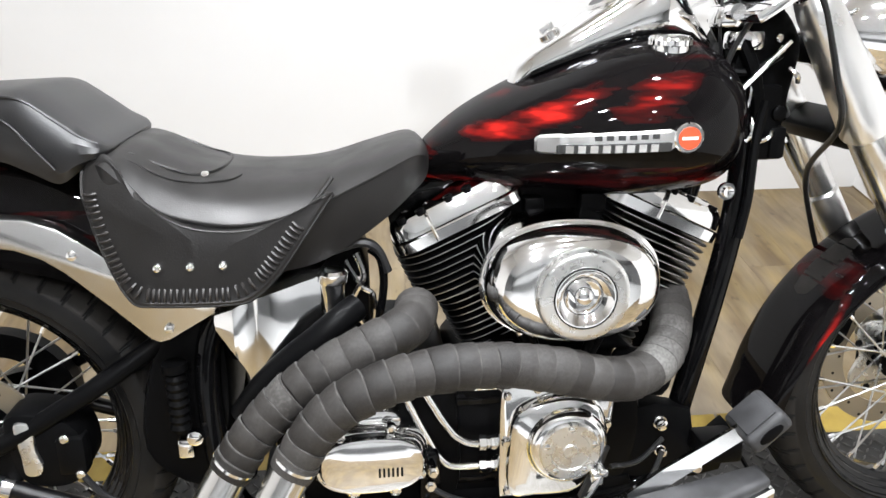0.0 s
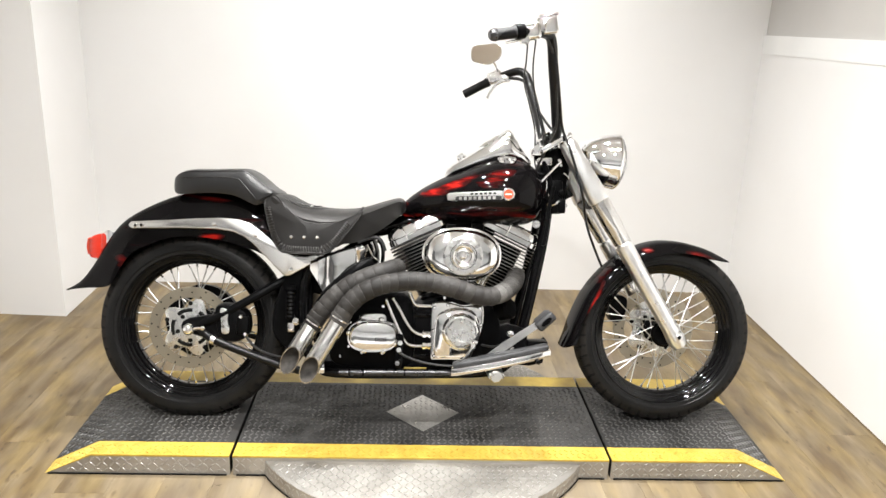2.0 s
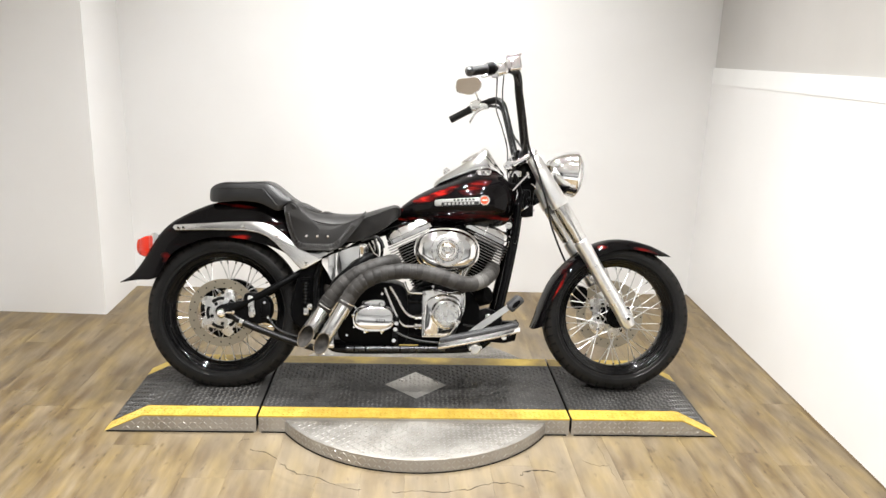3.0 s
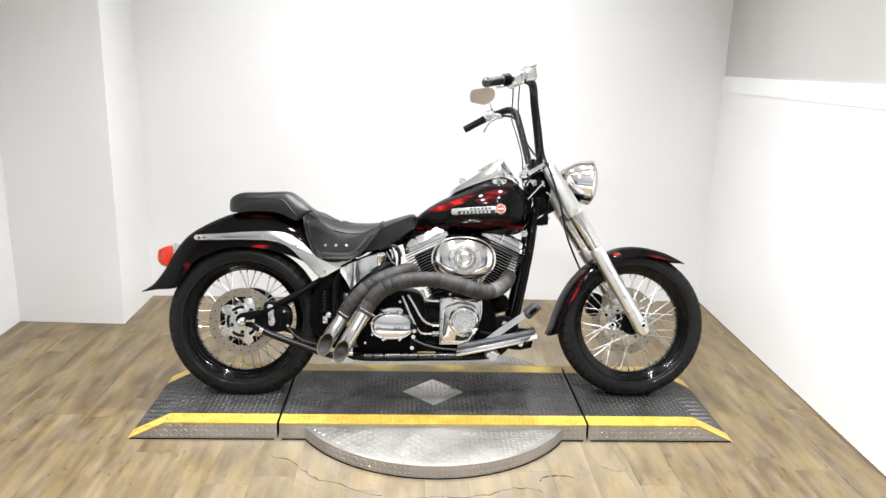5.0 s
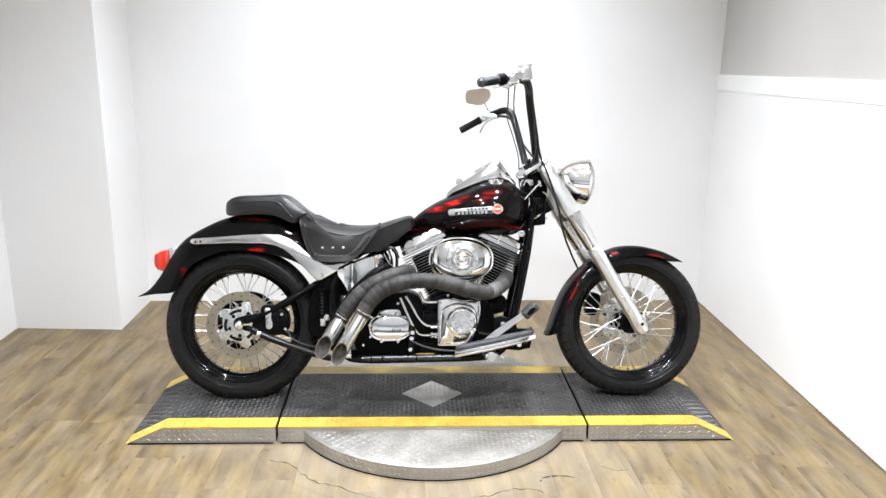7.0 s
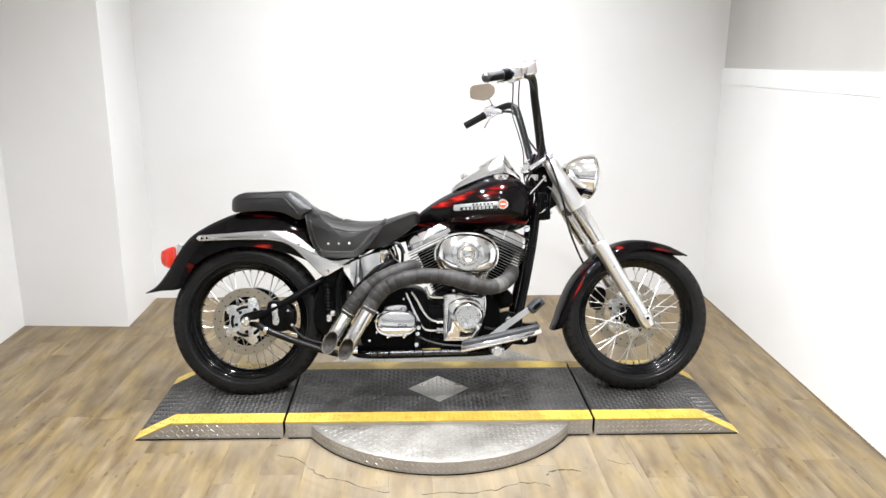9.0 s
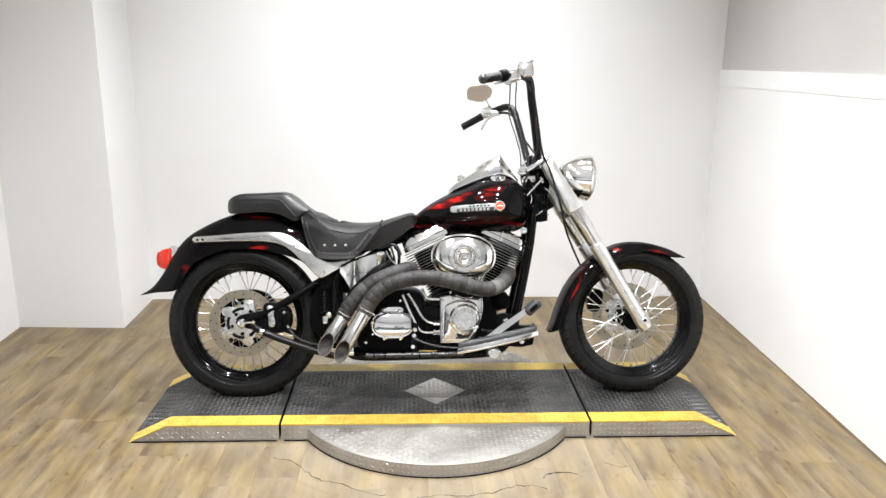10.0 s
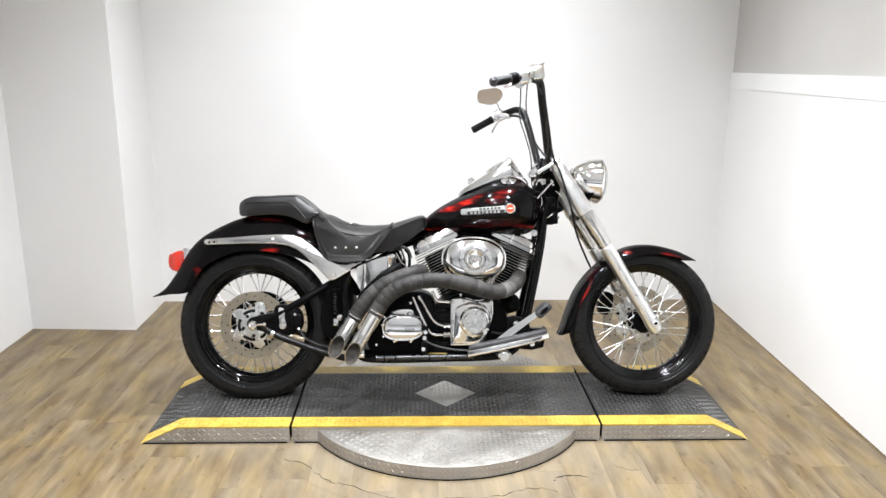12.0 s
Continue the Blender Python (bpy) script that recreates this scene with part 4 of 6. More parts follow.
part("piping", tube([V(-0.866, 0.094, 0.806), V(-0.830, 0.106, 0.821), V(-0.760, 0.114, 0.823), V(-0.690, 0.119, 0.826), V(-0.648, 0.124, 0.823), V(-0.612, 0.128, 0.799), V(-0.583, 0.129, 0.777), V(-0.560, 0.127, 0.766)], 0.0020, 6, 6), LEATHER, pillion)
part("stitching", tube([V(-0.860, 0.106, 0.800), V(-0.800, 0.120, 0.802), V(-0.730, 0.127, 0.803), V(-0.683, 0.131, 0.801), V(-0.663, 0.134, 0.794), V(-0.639, 0.139, 0.768), V(-0.612, 0.142, 0.736)], 0.0016, 6, 6), LEATHER, pillion)
SADDLE = [(-0.574, 0.735, 0.722, 0.690, 0.066), (-0.568, 0.750, 0.738, 0.670, 0.126), (-0.548, 0.756, 0.740, 0.640, 0.160), (-0.515, 0.752, 0.712, 0.622, 0.172), (-0.488, 0.738, 0.690, 0.612, 0.178), (-0.450, 0.722, 0.674, 0.600, 0.180), (-0.390, 0.712, 0.664, 0.592, 0.180),
          (-0.330, 0.710, 0.670, 0.594, 0.174), (-0.270, 0.716, 0.688, 0.606, 0.156), (-0.200, 0.737, 0.716, 0.645, 0.132), (-0.150, 0.750, 0.736, 0.684, 0.110), (-0.130, 0.744, 0.732, 0.700, 0.086), (-0.122, 0.730, 0.724, 0.712, 0.050)]
seat = part("rider_seat", saddle(SADDLE), HIDE, bike, "low black vinyl solo saddle with laced skirts", 24)


def on_saddle(spots, r, name="seam", mat=HIDE):
    pts = []
    for x, q in spots:
        h, w = saddle_height(x, q, SADDLE)
        pts.append(V(x, q * w, h))
    return part(name, tube(pts, r, 6, 5), mat, seat)


on_saddle([(-0.560, 1.0), (-0.530, 1.0), (-0.488, 1.0), (-0.450, 1.0), (-0.390, 1.0), (-0.330, 1.0), (-0.270, 1.0), (-0.200, 1.0), (-0.155, 1.0)], 0.0022, "piping")
on_saddle([(-0.556, 0.72), (-0.520, 0.74), (-0.480, 0.72), (-0.445, 0.66), (-0.420, 0.60), (-0.400, 0.52), (-0.390, 0.40)], 0.0017)
on_saddle([(-0.530, 0.60), (-0.490, 0.58), (-0.455, 0.54), (-0.435, 0.46), (-0.420, 0.28), (-0.416, 0.0), (-0.420, -0.28), (-0.435, -0.46), (-0.455, -0.54), (-0.490, -0.58), (-0.530, -0.60)], 0.0024)
_rh, _rw = saddle_height(-0.436, 0.50, SADDLE)
part("seat_rivet", lathe([(0, 0.006), (0.003, 0.006), (0.005, 0.003)], V(-0.436, 0.50 * _rw, _rh - 0.001), (0, -0.5, 0.86), 12), CHROME, seat, "small bright rivet in the seat's fold")
SKIRT = rounded([(-0.580, 0.742), (-0.574, 0.705), (-0.563, 0.662), (-0.543, 0.612), (-0.522, 0.582), (-0.495, 0.575), (-0.400, 0.573), (-0.368, 0.580), (-0.338, 0.606), (-0.308, 0.645), (-0.276, 0.690), (-0.262, 0.712), (-0.300, 0.694), (-0.340, 0.678), (-0.390, 0.671), (-0.450, 0.680), (-0.505, 0.715), (-0.535, 0.752), (-0.562, 0.764)], 4)
SKIRT = [(x, h - 0.010) for x, h in SKIRT]


def skirt_l(x, h, side=1):
    """How far the hanging skirt stands out."""
    return side * (0.1855 + 0.08 * max(0.0, 0.68 - h) - 1.6 * max(0.0, x + 0.37) ** 2 - 0.5 * max(0.0, -0.52 - x) - 0.8 * max(0.0, h - 0.705))


for side in (1, -1):
    n = len(SKIRT)
    mid = (-0.42, 0.63)
    shape = SKIRT if side > 0 else [(min(x, -0.310), min(h, 0.690)) for x, h in SKIRT]
    levels = [(1.0, -0.004), (1.0, 0.002), (0.985, 0.005), (0.94, 0.006), (0.90, 0.0045), (0.6, 0.006), (0.2, 0.007)]
    rings = []
    for s, d in levels:
        shrunk = [(mid[0] + (x - mid[0]) * s, mid[1] + (h - mid[1]) * s) for x, h in shape]
        rings.append([V(x, skirt_l(x, h, side) + side * d, h) for x, h in shrunk])
    skirt = part("skirt", loft(rings), HIDE, seat, "hanging leather side skirt with laced border")
    if side > 0:
        border = [(-0.567, 0.728), (-0.562, 0.695), (-0.548, 0.650), (-0.532, 0.615), (-0.512, 0.594), (-0.480, 0.589), (-0.440, 0.588), (-0.400, 0.588), (-0.374, 0.597), (-0.350, 0.618), (-0.326, 0.648), (-0.304, 0.676)]
        line = spline([Vector((x, h - 0.010, 0)) for x, h in border], 5)
        total, last = 0.0, line[0]
        for i in range(1, len(line)):
            seg = (line[i] - line[i - 1])
            total += seg.length
            if total >= 0.0064:
                total = 0.0
                t = seg.normalized()
                nrm = Vector((-t.y, t.x, 0))
                c = line[i]
                pts = [c - nrm * 0.0085, c - nrm * 0.004, c + nrm * 0.004, c + nrm * 0.0085]
                lift = (0.004, 0.0085, 0.0085, 0.004)
                part("lace_loop", tube([V(p.x, skirt_l(p.x, p.y) + dl, p.y) for p, dl in zip(pts, lift)], 0.0021, 5, 2), LACE, seat)
        edge = [V(x, skirt_l(x, h) + 0.003, h) for x, h in SKIRT[:48]]
        part("edge_binding", tube(edge, 0.0026, 6, 1), HIDE, seat)
        part("seam", tube([V(-0.262, 0.140, 0.716), V(-0.290, 0.160, 0.682), V(-0.318, 0.170, 0.640), V(-0.345, 0.176, 0.598)], 0.0035, 6, 5), HIDE, seat)
        for x in (-0.486, -0.445, -0.404):
            part("stud", lathe([(-0.002, 0.0065), (0.004, 0.0065), (0.0075, 0.0045), (0.009, 0.001)], V(x, skirt_l(x, 0.616) + 0.004, 0.616), RIGHT, 14), CHROME, seat, "chrome dome stud")

# fuel tank
TANK = [(-0.137, 0.706, 0.722, 0.690, 0.016), (-0.130, 0.715, 0.735, 0.686, 0.040), (-0.105, 0.728, 0.758, 0.683, 0.066), (-0.060, 0.742, 0.790, 0.678, 0.100), (0.000, 0.752, 0.822, 0.672, 0.132), (0.070, 0.760, 0.852, 0.668, 0.158), (0.140, 0.766, 0.882, 0.660, 0.174),
        (0.200, 0.770, 0.895, 0.660, 0.178), (0.255, 0.772, 0.893, 0.664, 0.170), (0.297, 0.774, 0.875, 0.672, 0.148), (0.322, 0.775, 0.850, 0.690, 0.118), (0.335, 0.776, 0.820, 0.718, 0.080), (0.340, 0.776, 0.795, 0.748, 0.040)]
TANK = [(x, m, t, bo, w * 1.11) for x, m, t, bo, w in TANK]
_mid = spline([Vector((x, m, w)) for x, m, t, b, w in TANK], 12)
_ext = spline([Vector((t, b, 0)) for x, m, t, b, w in TANK], 12)


def tank_l(x, h):
    """Side of the tank at a point of its flank."""
    best = min(range(len(_mid)), key=lambda i: abs(_mid[i].x - x))
    p, e = _mid[best], _ext[best]
    q = (h - p.y) / ((e.x - p.y) if h > p.y else (p.y - e.y))
    return p.z * max(0.0, 1 - abs(q) ** 2.25) ** (1 / 2.25)


_rings = []
for p, e in zip(_mid, _ext):
    ring = []
    for k in range(80):
        a = 2 * math.pi * k / 80
        c, s = math.cos(a), math.sin(a)
        l = p.z * math.copysign(abs(c) ** (2 / 2.25), c)
        h = p.y + (e.x - p.y if s > 0 else p.y - e.y) * math.copysign(abs(s) ** (2 / 2.25), s)
        ring.append(V(p.x, l, h))
    _rings.append(ring)
tank = part("fuel_tank", loft(_rings), TANK_PAINT, bike, "teardrop black fuel tank with red flames", 60)

badge_bms = []


def on_tank(outline, lift0, lift1, index):
    """A thin plate that follows the tank's flank."""
    a = [V(x, tank_l(x, h) + lift0, h) for x, h in outline]
    b = [V(x, tank_l(x, h) + lift1, h) for x, h in outline]
    return slot(loft([a, b]), index)


def flank_patch(x0, x1, low, high, lift, index, nx=18, nh=5):
    """A raised panel that hugs the flank between two lines."""
    bm = bmesh.new()
    grid = []
    for i in range(nx + 1):
        x = x0 + (x1 - x0) * i / nx
        e = min(1.0, 0.45 + min(i, nx - i) * 0.4)
        m = 0.5 * (low(x) + high(x))
        grid.append([bm.verts.new(V(x, tank_l(x, h) + (lift if 0 < j < nh and 0 < i < nx else -0.003), h)) for j, h in enumerate(m + (low(x) - m + (high(x) - low(x)) * j / nh) * e for j in range(nh + 1))])
    for i in range(nx):
        for j in range(nh):
            bm.faces.new((grid[i][j], grid[i + 1][j], grid[i + 1][j + 1], grid[i][j + 1]))
    return slot(bm, index)


badge_bms.append(flank_patch(0.008, 0.192, lambda x: 0.741 + 0.040 * x, lambda x: 0.7700 + 0.062 * x, 0.0050, 0, 36, 6))
badge_bms.append(flank_patch(0.034, 0.186, lambda x: 0.7425 + 0.040 * x, lambda x: 0.7575 + 0.040 * x, 0.0074, 1, 40, 10))
for k in range(8):
    x = 0.048 + k * 0.0152
    hh = 0.7497 + x * 0.040
    badge_bms.append(on_tank([(x, hh - 0.0050), (x + 0.0094, hh - 0.0048), (x + 0.0094, hh + 0.0050), (x, hh + 0.0048)], 0.004, 0.0092, 0))
for k in range(6):
    x = 0.084 + k * 0.0145
    hh = 0.7625 + x * 0.050
    badge_bms.append(on_tank([(x, hh - 0.0030), (x + 0.0088, hh - 0.0028), (x + 0.0088, hh + 0.0036), (x, hh + 0.0034)], 0.003, 0.0064, 1))
part("badge", joined(*badge_bms), [SLIDER, DARK_INK], tank, "long chrome tank badge bar with a dark band of raised marks", 30)
_bc = (0.205, 0.7680)
part("roundel", joined(slot(lathe([(-0.006, 0.0205), (0.006, 0.0205), (0.008, 0.0185)], V(_bc[0], tank_l(*_bc), _bc[1]), RIGHT, 32), 0),
                       slot(lathe([(0.006, 0.0150), (0.0092, 0.0150)], V(_bc[0], tank_l(*_bc), _bc[1]), RIGHT, 32), 1),
                       slot(plate([(_bc[0] - 0.011, _bc[1] - 0.0022), (_bc[0] + 0.011, _bc[1] - 0.0018), (_bc[0] + 0.011, _bc[1] + 0.0022), (_bc[0] - 0.011, _bc[1] + 0.0018)], tank_l(*_bc) + 0.008, tank_l(*_bc) + 0.0100), 2)),
     [CHROME, ENAMEL, ENAMEL_WHITE], tank, "orange enamel roundel with pale bar and chrome rim")

# console on the tank
CON = [(0.006, 0.806, 0.832, 0.020), (0.012, 0.814, 0.852, 0.032), (0.036, 0.832, 0.872, 0.040), (0.090, 0.852, 0.906, 0.050), (0.150, 0.870, 0.946, 0.058), (0.198, 0.880, 0.980, 0.063), (0.220, 0.884, 0.995, 0.064), (0.234, 0.886, 0.985, 0.062), (0.266, 0.886, 0.934, 0.052), (0.300, 0.866, 0.892, 0.036)]
_rings = []
for x, b, t, w in CON:
    ring = []
    for k in range(24):
        a = 2 * math.pi * k / 24
        c, s = math.cos(a), math.sin(a)
        wl = w * math.copysign(abs(c) ** 0.5, c) * (1.0 if s < 0 else 1.0 - 0.28 * s)
        ring.append(V(x, wl, b + (t - b) * (0.5 + 0.5 * math.copysign(abs(s) ** 0.55, s))))
    _rings.append(ring)
console = part("instrument_console", loft(_rings), CHROME, bike, "chrome instrument console along the tank top", 45)
part("gauge_ring", lathe_ring([(0, 0.040), (0.006, 0.046), (0.010, 0.044), (0.010, 0.040)], V(0.164, 0, 0.947), (-0.52, 0, 0.85), 32), CHROME, console)
part("gauge_glass", lathe([(0.002, 0.041), (0.008, 0.040)], V(0.164, 0, 0.947), (-0.52, 0, 0.85), 32), DARK_INK, console, "dark dial")
part("ignition_knob", joined(lathe([(-0.006, 0.017), (0.010, 0.016), (0.013, 0.012)], V(0.068, 0, 0.888), (-0.5, 0, 0.86), 18), box(0.060, 0, 0.902, 0.022, 0.008, 0.012, 0.002, Matrix.Rotation(radians(-30), 4, "Y"))), CHROME, console, "chrome ignition knob")
part("console_trim", tube([V(0.030, 0.041, 0.838), V(0.090, 0.052, 0.862), V(0.160, 0.062, 0.884), V(0.222, 0.066, 0.893)], 0.0045, 8, 5), BLACK_PAINT, console)
cap_ring = lambda d, r, k: [V(0.211, 0.100, 0.876) + Matrix.Rotation(radians(4), 3, "X") @ Vector((math.cos(t) * r * (1 + k * math.cos(12 * t)), math.sin(t) * r * (1 + k * math.cos(12 * t)), d)) for t in (2 * math.pi * q / 72 for q in range(72))]
part("fuel_cap", loft([cap_ring(-0.004, 0.029, 0.0), cap_ring(0.006, 0.029, 0.0), cap_ring(0.007, 0.030, 0.04), cap_ring(0.014, 0.030, 0.04), cap_ring(0.018, 0.026, 0.02), cap_ring(0.020, 0.014, 0.0)]), CHROME, tank, "chrome ribbed filler cap", 30)

# engine
CRANK = (0.072, 0.270)


def axis_frame(lean):
    u = Vector((math.sin(lean), 0, math.cos(lean)))
    a = Vector((math.cos(lean), 0, -math.sin(lean)))
    return a, u


def square_ring(c, a, half_a, half_l, power, n=32):
    ring = []
    for k in range(n):
        t = 2 * math.pi * k / n
        cs, sn = math.cos(t), math.sin(t)
        ring.append(c + a * half_a * math.copysign(abs(cs) ** (2 / power), cs) + Vector((0, 1, 0)) * half_l * math.copysign(abs(sn) ** (2 / power), sn))
    return ring


crank_o = V(CRANK[0], 0, CRANK[1])
for lean_deg in (-25.0, 25.0):
    a, u = axis_frame(radians(lean_deg))
    cyl = part("cylinder", loft([square_ring(crank_o + u * s, a, r, r, 2.2) for s, r in ((0.12, 0.060), (0.362, 0.060))]), BLACK_METAL, bike, "black finned cylinder barrel")
    for k in range(19):
        s = 0.170 + k * 0.0114
        wide = 0.072 if k < 11 else 0.097
        bm = loft([square_ring(crank_o + u * (s + d), a, wide - e, (wide - e) * 1.02, 3.4) for d, e in ((0, 0.0015), (0.0008, 0.0), (0.0026, 0.0), (0.0034, 0.0015))])
        bm.faces.ensure_lookup_table()
        for f in bm.faces[32:64]:
            f.material_index = 1
        part("fin", bm, [BLACK_METAL, FIN], cyl)
    inner = a * (-0.015 if lean_deg > 0 else 0.014)
    base = [square_ring(crank_o + u * s + inner, a, w, w2, 7.0) for s, w, w2 in ((0.384, 0.099, 0.098), (0.386, 0.104, 0.102), (0.402, 0.104, 0.102), (0.404, 0.101, 0.100))]
    rocker = part("rocker_cover", loft(base), CHROME, bike, "chrome rocker cover with split line")
    part("upper_cover", loft([square_ring(crank_o + u * s + inner, a, w, w2, 7.0) for s, w, w2 in ((0.4055, 0.101, 0.098), (0.422, 0.100, 0.096), (0.433, 0.094, 0.090), (0.438, 0.080, 0.076))]), CHROME, rocker)
    for q, l in ((-0.052, 0.062), (0.052, 0.062), (-0.02, 0.07)):
        p = crank_o + u * 0.424 + a * q + Vector((0, -l, 0))
        part("bolt", lathe([(0, 0.0085), (0.012, 0.0085), (0.016, 0.005)], p, u, 8), CHROME, rocker)
    for q in (-0.075, -0.045, 0.0, 0.03, 0.07):
        part("cap_screw", lathe([(0, 0.0075), (0.008, 0.0075), (0.008, 0.004), (0.005, 0.004)], crank_o + u * 0.430 + inner + a * q + Vector((0, -0.086, 0)), u, 10), BLACK_METAL, rocker)
    part("cover_rib", tube([crank_o + u * 0.388 + a * -0.025 + Vector((0, -0.102, 0)), crank_o + u * 0.424 + a * -0.025 + Vector((0, -0.0970, 0)), crank_o + u * 0.434 + a * -0.025 + Vector((0, -0.088, 0))], 0.0030, 6, 3), CHROME, rocker)
    for q in (0.022, 0.052) if lean_deg < 0 else (-0.052, -0.022):
        foot = V(CRANK[0] + 0.036 * math.copysign(1, lean_deg) + q * 0.1, 0.118, 0.405)
        head = crank_o + u * 0.325 + a * q + Vector((0, -0.104, 0))
        rod = part("pushrod_tube", tube([foot, head], 0.0085, 12, 1), BLACK_METAL, bike, "black pushrod tube with chrome clip")
        part("clip", tube([foot.lerp(head, 0.35), foot.lerp(head, 0.62)], 0.0096, 12, 1), CHROME, rod)

part("crankcase", joined(plate(rounded([(-0.080, 0.180), (-0.105, 0.260), (-0.085, 0.380), (0.000, 0.425), (0.120, 0.425), (0.190, 0.370), (0.200, 0.270), (0.160, 0.185), (0.040, 0.170)]), -0.13, 0.128, 0.012),
                         plate([(-0.060, 0.415), (-0.020, 0.445), (0.170, 0.445), (0.200, 0.415)], -0.09, 0.09, 0.01)), BLACK_METAL, bike, "black engine crankcase")
CAM = rounded([(-0.034, 0.240), (-0.035, 0.320), (-0.034, 0.400), (-0.022, 0.420), (0.020, 0.424), (0.070, 0.412), (0.122, 0.418), (0.137, 0.405), (0.136, 0.350), (0.120, 0.300), (0.090, 0.246), (0.070, 0.234), (0.020, 0.233), (-0.020, 0.233)], 4)
cam_cover = part("cam_cover", plate(CAM, 0.120, 0.180, 0.006), CHROME, bike, "chrome cam chest cover")
CC = (0.062, 0.330)
part("cover_step", domed(lambda s: [(CC[0] + (x - CC[0]) * s, CC[1] + (h - CC[1]) * s) for x, h in rounded([(-0.022, 0.250), (-0.024, 0.330), (-0.010, 0.385), (0.060, 0.408), (0.112, 0.385), (0.124, 0.330), (0.100, 0.270), (0.075, 0.246), (0.020, 0.243)], 5)], ((1.0, 0.176), (1.0, 0.188), (0.97, 0.196), (0.90, 0.200))), CHROME, cam_cover)
part("cover_dome", lathe([(0.195, 0.062), (0.204, 0.060), (0.212, 0.054), (0.214, 0.050)], V(*[CC[0], 0, CC[1]]), RIGHT, 48), CHROME, cam_cover)
part("timer_cover", lathe([(0.212, 0.0455), (0.219, 0.0455), (0.2215, 0.043), (0.2215, 0.030), (0.2195, 0.0285), (0.2195, 0.012), (0.2215, 0.010)], V(CC[0], 0, CC[1]), RIGHT, 48), BRUSHED, cam_cover, "round brushed timer cover with screws")
for k in range(5):
    t = 2 * math.pi * (k + 0.25) / 5
    part("screw", bolt(CC[0] + math.cos(t) * 0.0365, 0.2212, CC[1] + math.sin(t) * 0.0365, 0.0045, 0.0025), CHROME, cam_cover)
for x, h in ((-0.022, 0.247), (0.070, 0.244), (-0.024, 0.405), (0.020, 0.413), (0.125, 0.404), (-0.026, 0.330), (0.128, 0.350)):
    part("bolt", bolt(x, 0.180, h, 0.0065, 0.008), CHROME, cam_cover)

part("top_mount", joined(plate([(-0.010, 0.585), (0.000, 0.690), (0.200, 0.690), (0.160, 0.585)], -0.060, 0.060, 0.006), box(0.030, -0.070, 0.640, 0.030, 0.03, 0.05, 0.005), box(0.120, -0.070, 0.655, 0.040, 0.03, 0.03, 0.005)), BLACK_METAL, bike, "black engine top mount under the tank")

# air cleaner
AC = (0.061, 0.5815)
AIR = [(1.0, 0.125), (1.0, 0.185), (1.0, 0.205), (0.985, 0.222), (0.955, 0.236), (0.90, 0.248), (0.82, 0.257), (0.70, 0.262), (0.55, 0.264)]
air = part("air_cleaner", domed(lambda s: oval(AC[0], AC[1], 0.1245 * s, 0.0835 * s, 2.25, 64, radians(-1.5)), AIR), CHROME, bike, "oval chrome air cleaner cover", 60)
part("air_ring", lathe([(0.255, 0.0635), (0.272, 0.0632), (0.278, 0.0610), (0.2800, 0.0570), (0.2790, 0.0500), (0.2800, 0.0425), (0.266, 0.0405)], V(AC[0], 0, AC[1]), RIGHT, 56, cap=False), BRUSHED, air, "brushed trim ring")
part("air_bowl", lathe([(0.2795, 0.0430), (0.2830, 0.0415), (0.2830, 0.0390), (0.2775, 0.0350), (0.2730, 0.0290), (0.2700, 0.0210), (0.2685, 0.0120), (0.2680, 0.0040)], V(AC[0], 0, AC[1]), RIGHT, 48, cap=False), CHROME, air)
part("bowl_groove", lathe_ring([(0.2795, 0.0408), (0.2836, 0.0408), (0.2836, 0.0425), (0.2795, 0.0425)], V(AC[0], 0, AC[1]), RIGHT, 48), GAP_BLACK, air)
part("bowl_bead", lathe_ring([(0.2690, 0.0255), (0.2735, 0.0250), (0.2745, 0.0232), (0.2735, 0.0214), (0.2690, 0.0210)], V(AC[0], 0, AC[1]), RIGHT, 40), CHROME, air)
part("bowl_shadow_gap", lathe_ring([(0.2690, 0.0275), (0.2722, 0.0275), (0.2722, 0.0258), (0.2690, 0.0258)], V(AC[0], 0, AC[1]), RIGHT, 40), GAP_BLACK, air)
part("centre_bolt", lathe([(0.266, 0.0145), (0.274, 0.0140), (0.279, 0.0120), (0.2815, 0.0080), (0.2825, 0.0030)], V(AC[0], 0, AC[1]), RIGHT, 24), CHROME, air)
part("rim_bead", tube([V(x, 0.207, h) for x, h in oval(AC[0], AC[1], 0.1262, 0.0852, 2.25, 64, radians(-1.5))] + [V(*[(q[0], 0.207, q[1]) for q in oval(AC[0], AC[1], 0.1262, 0.0852, 2.25, 64, radians(-1.5))][0])], 0.0028, 6, 1), CHROME, air)

air.location.y = 0.028

# gearbox
part("gearbox", joined(plate(rounded([(-0.355, 0.200), (-0.365, 0.300), (-0.345, 0.400), (-0.240, 0.435), (-0.110, 0.420), (-0.085, 0.300), (-0.100, 0.195), (-0.220, 0.182)]), -0.12, 0.135, 0.012)), BLACK_METAL, bike, "black gearbox case")
GB = (-0.224, 0.306)
gear_cover = part("gearbox_cover", domed(lambda s: oval(GB[0], GB[1], 0.086 * s, 0.055 * s, 2.7, 56), ((1.0, 0.132), (1.0, 0.160), (0.975, 0.170), (0.93, 0.175))), CHROME, bike, "polished chrome gearbox end cover")
part("cover_face", domed(lambda s: oval(GB[0] + 0.002, GB[1] + 0.003, 0.077 * s, 0.046 * s, 2.6, 48), ((1.04, 0.172), (1.0, 0.184), (0.95, 0.190), (0.85, 0.192))), CHROME, gear_cover)
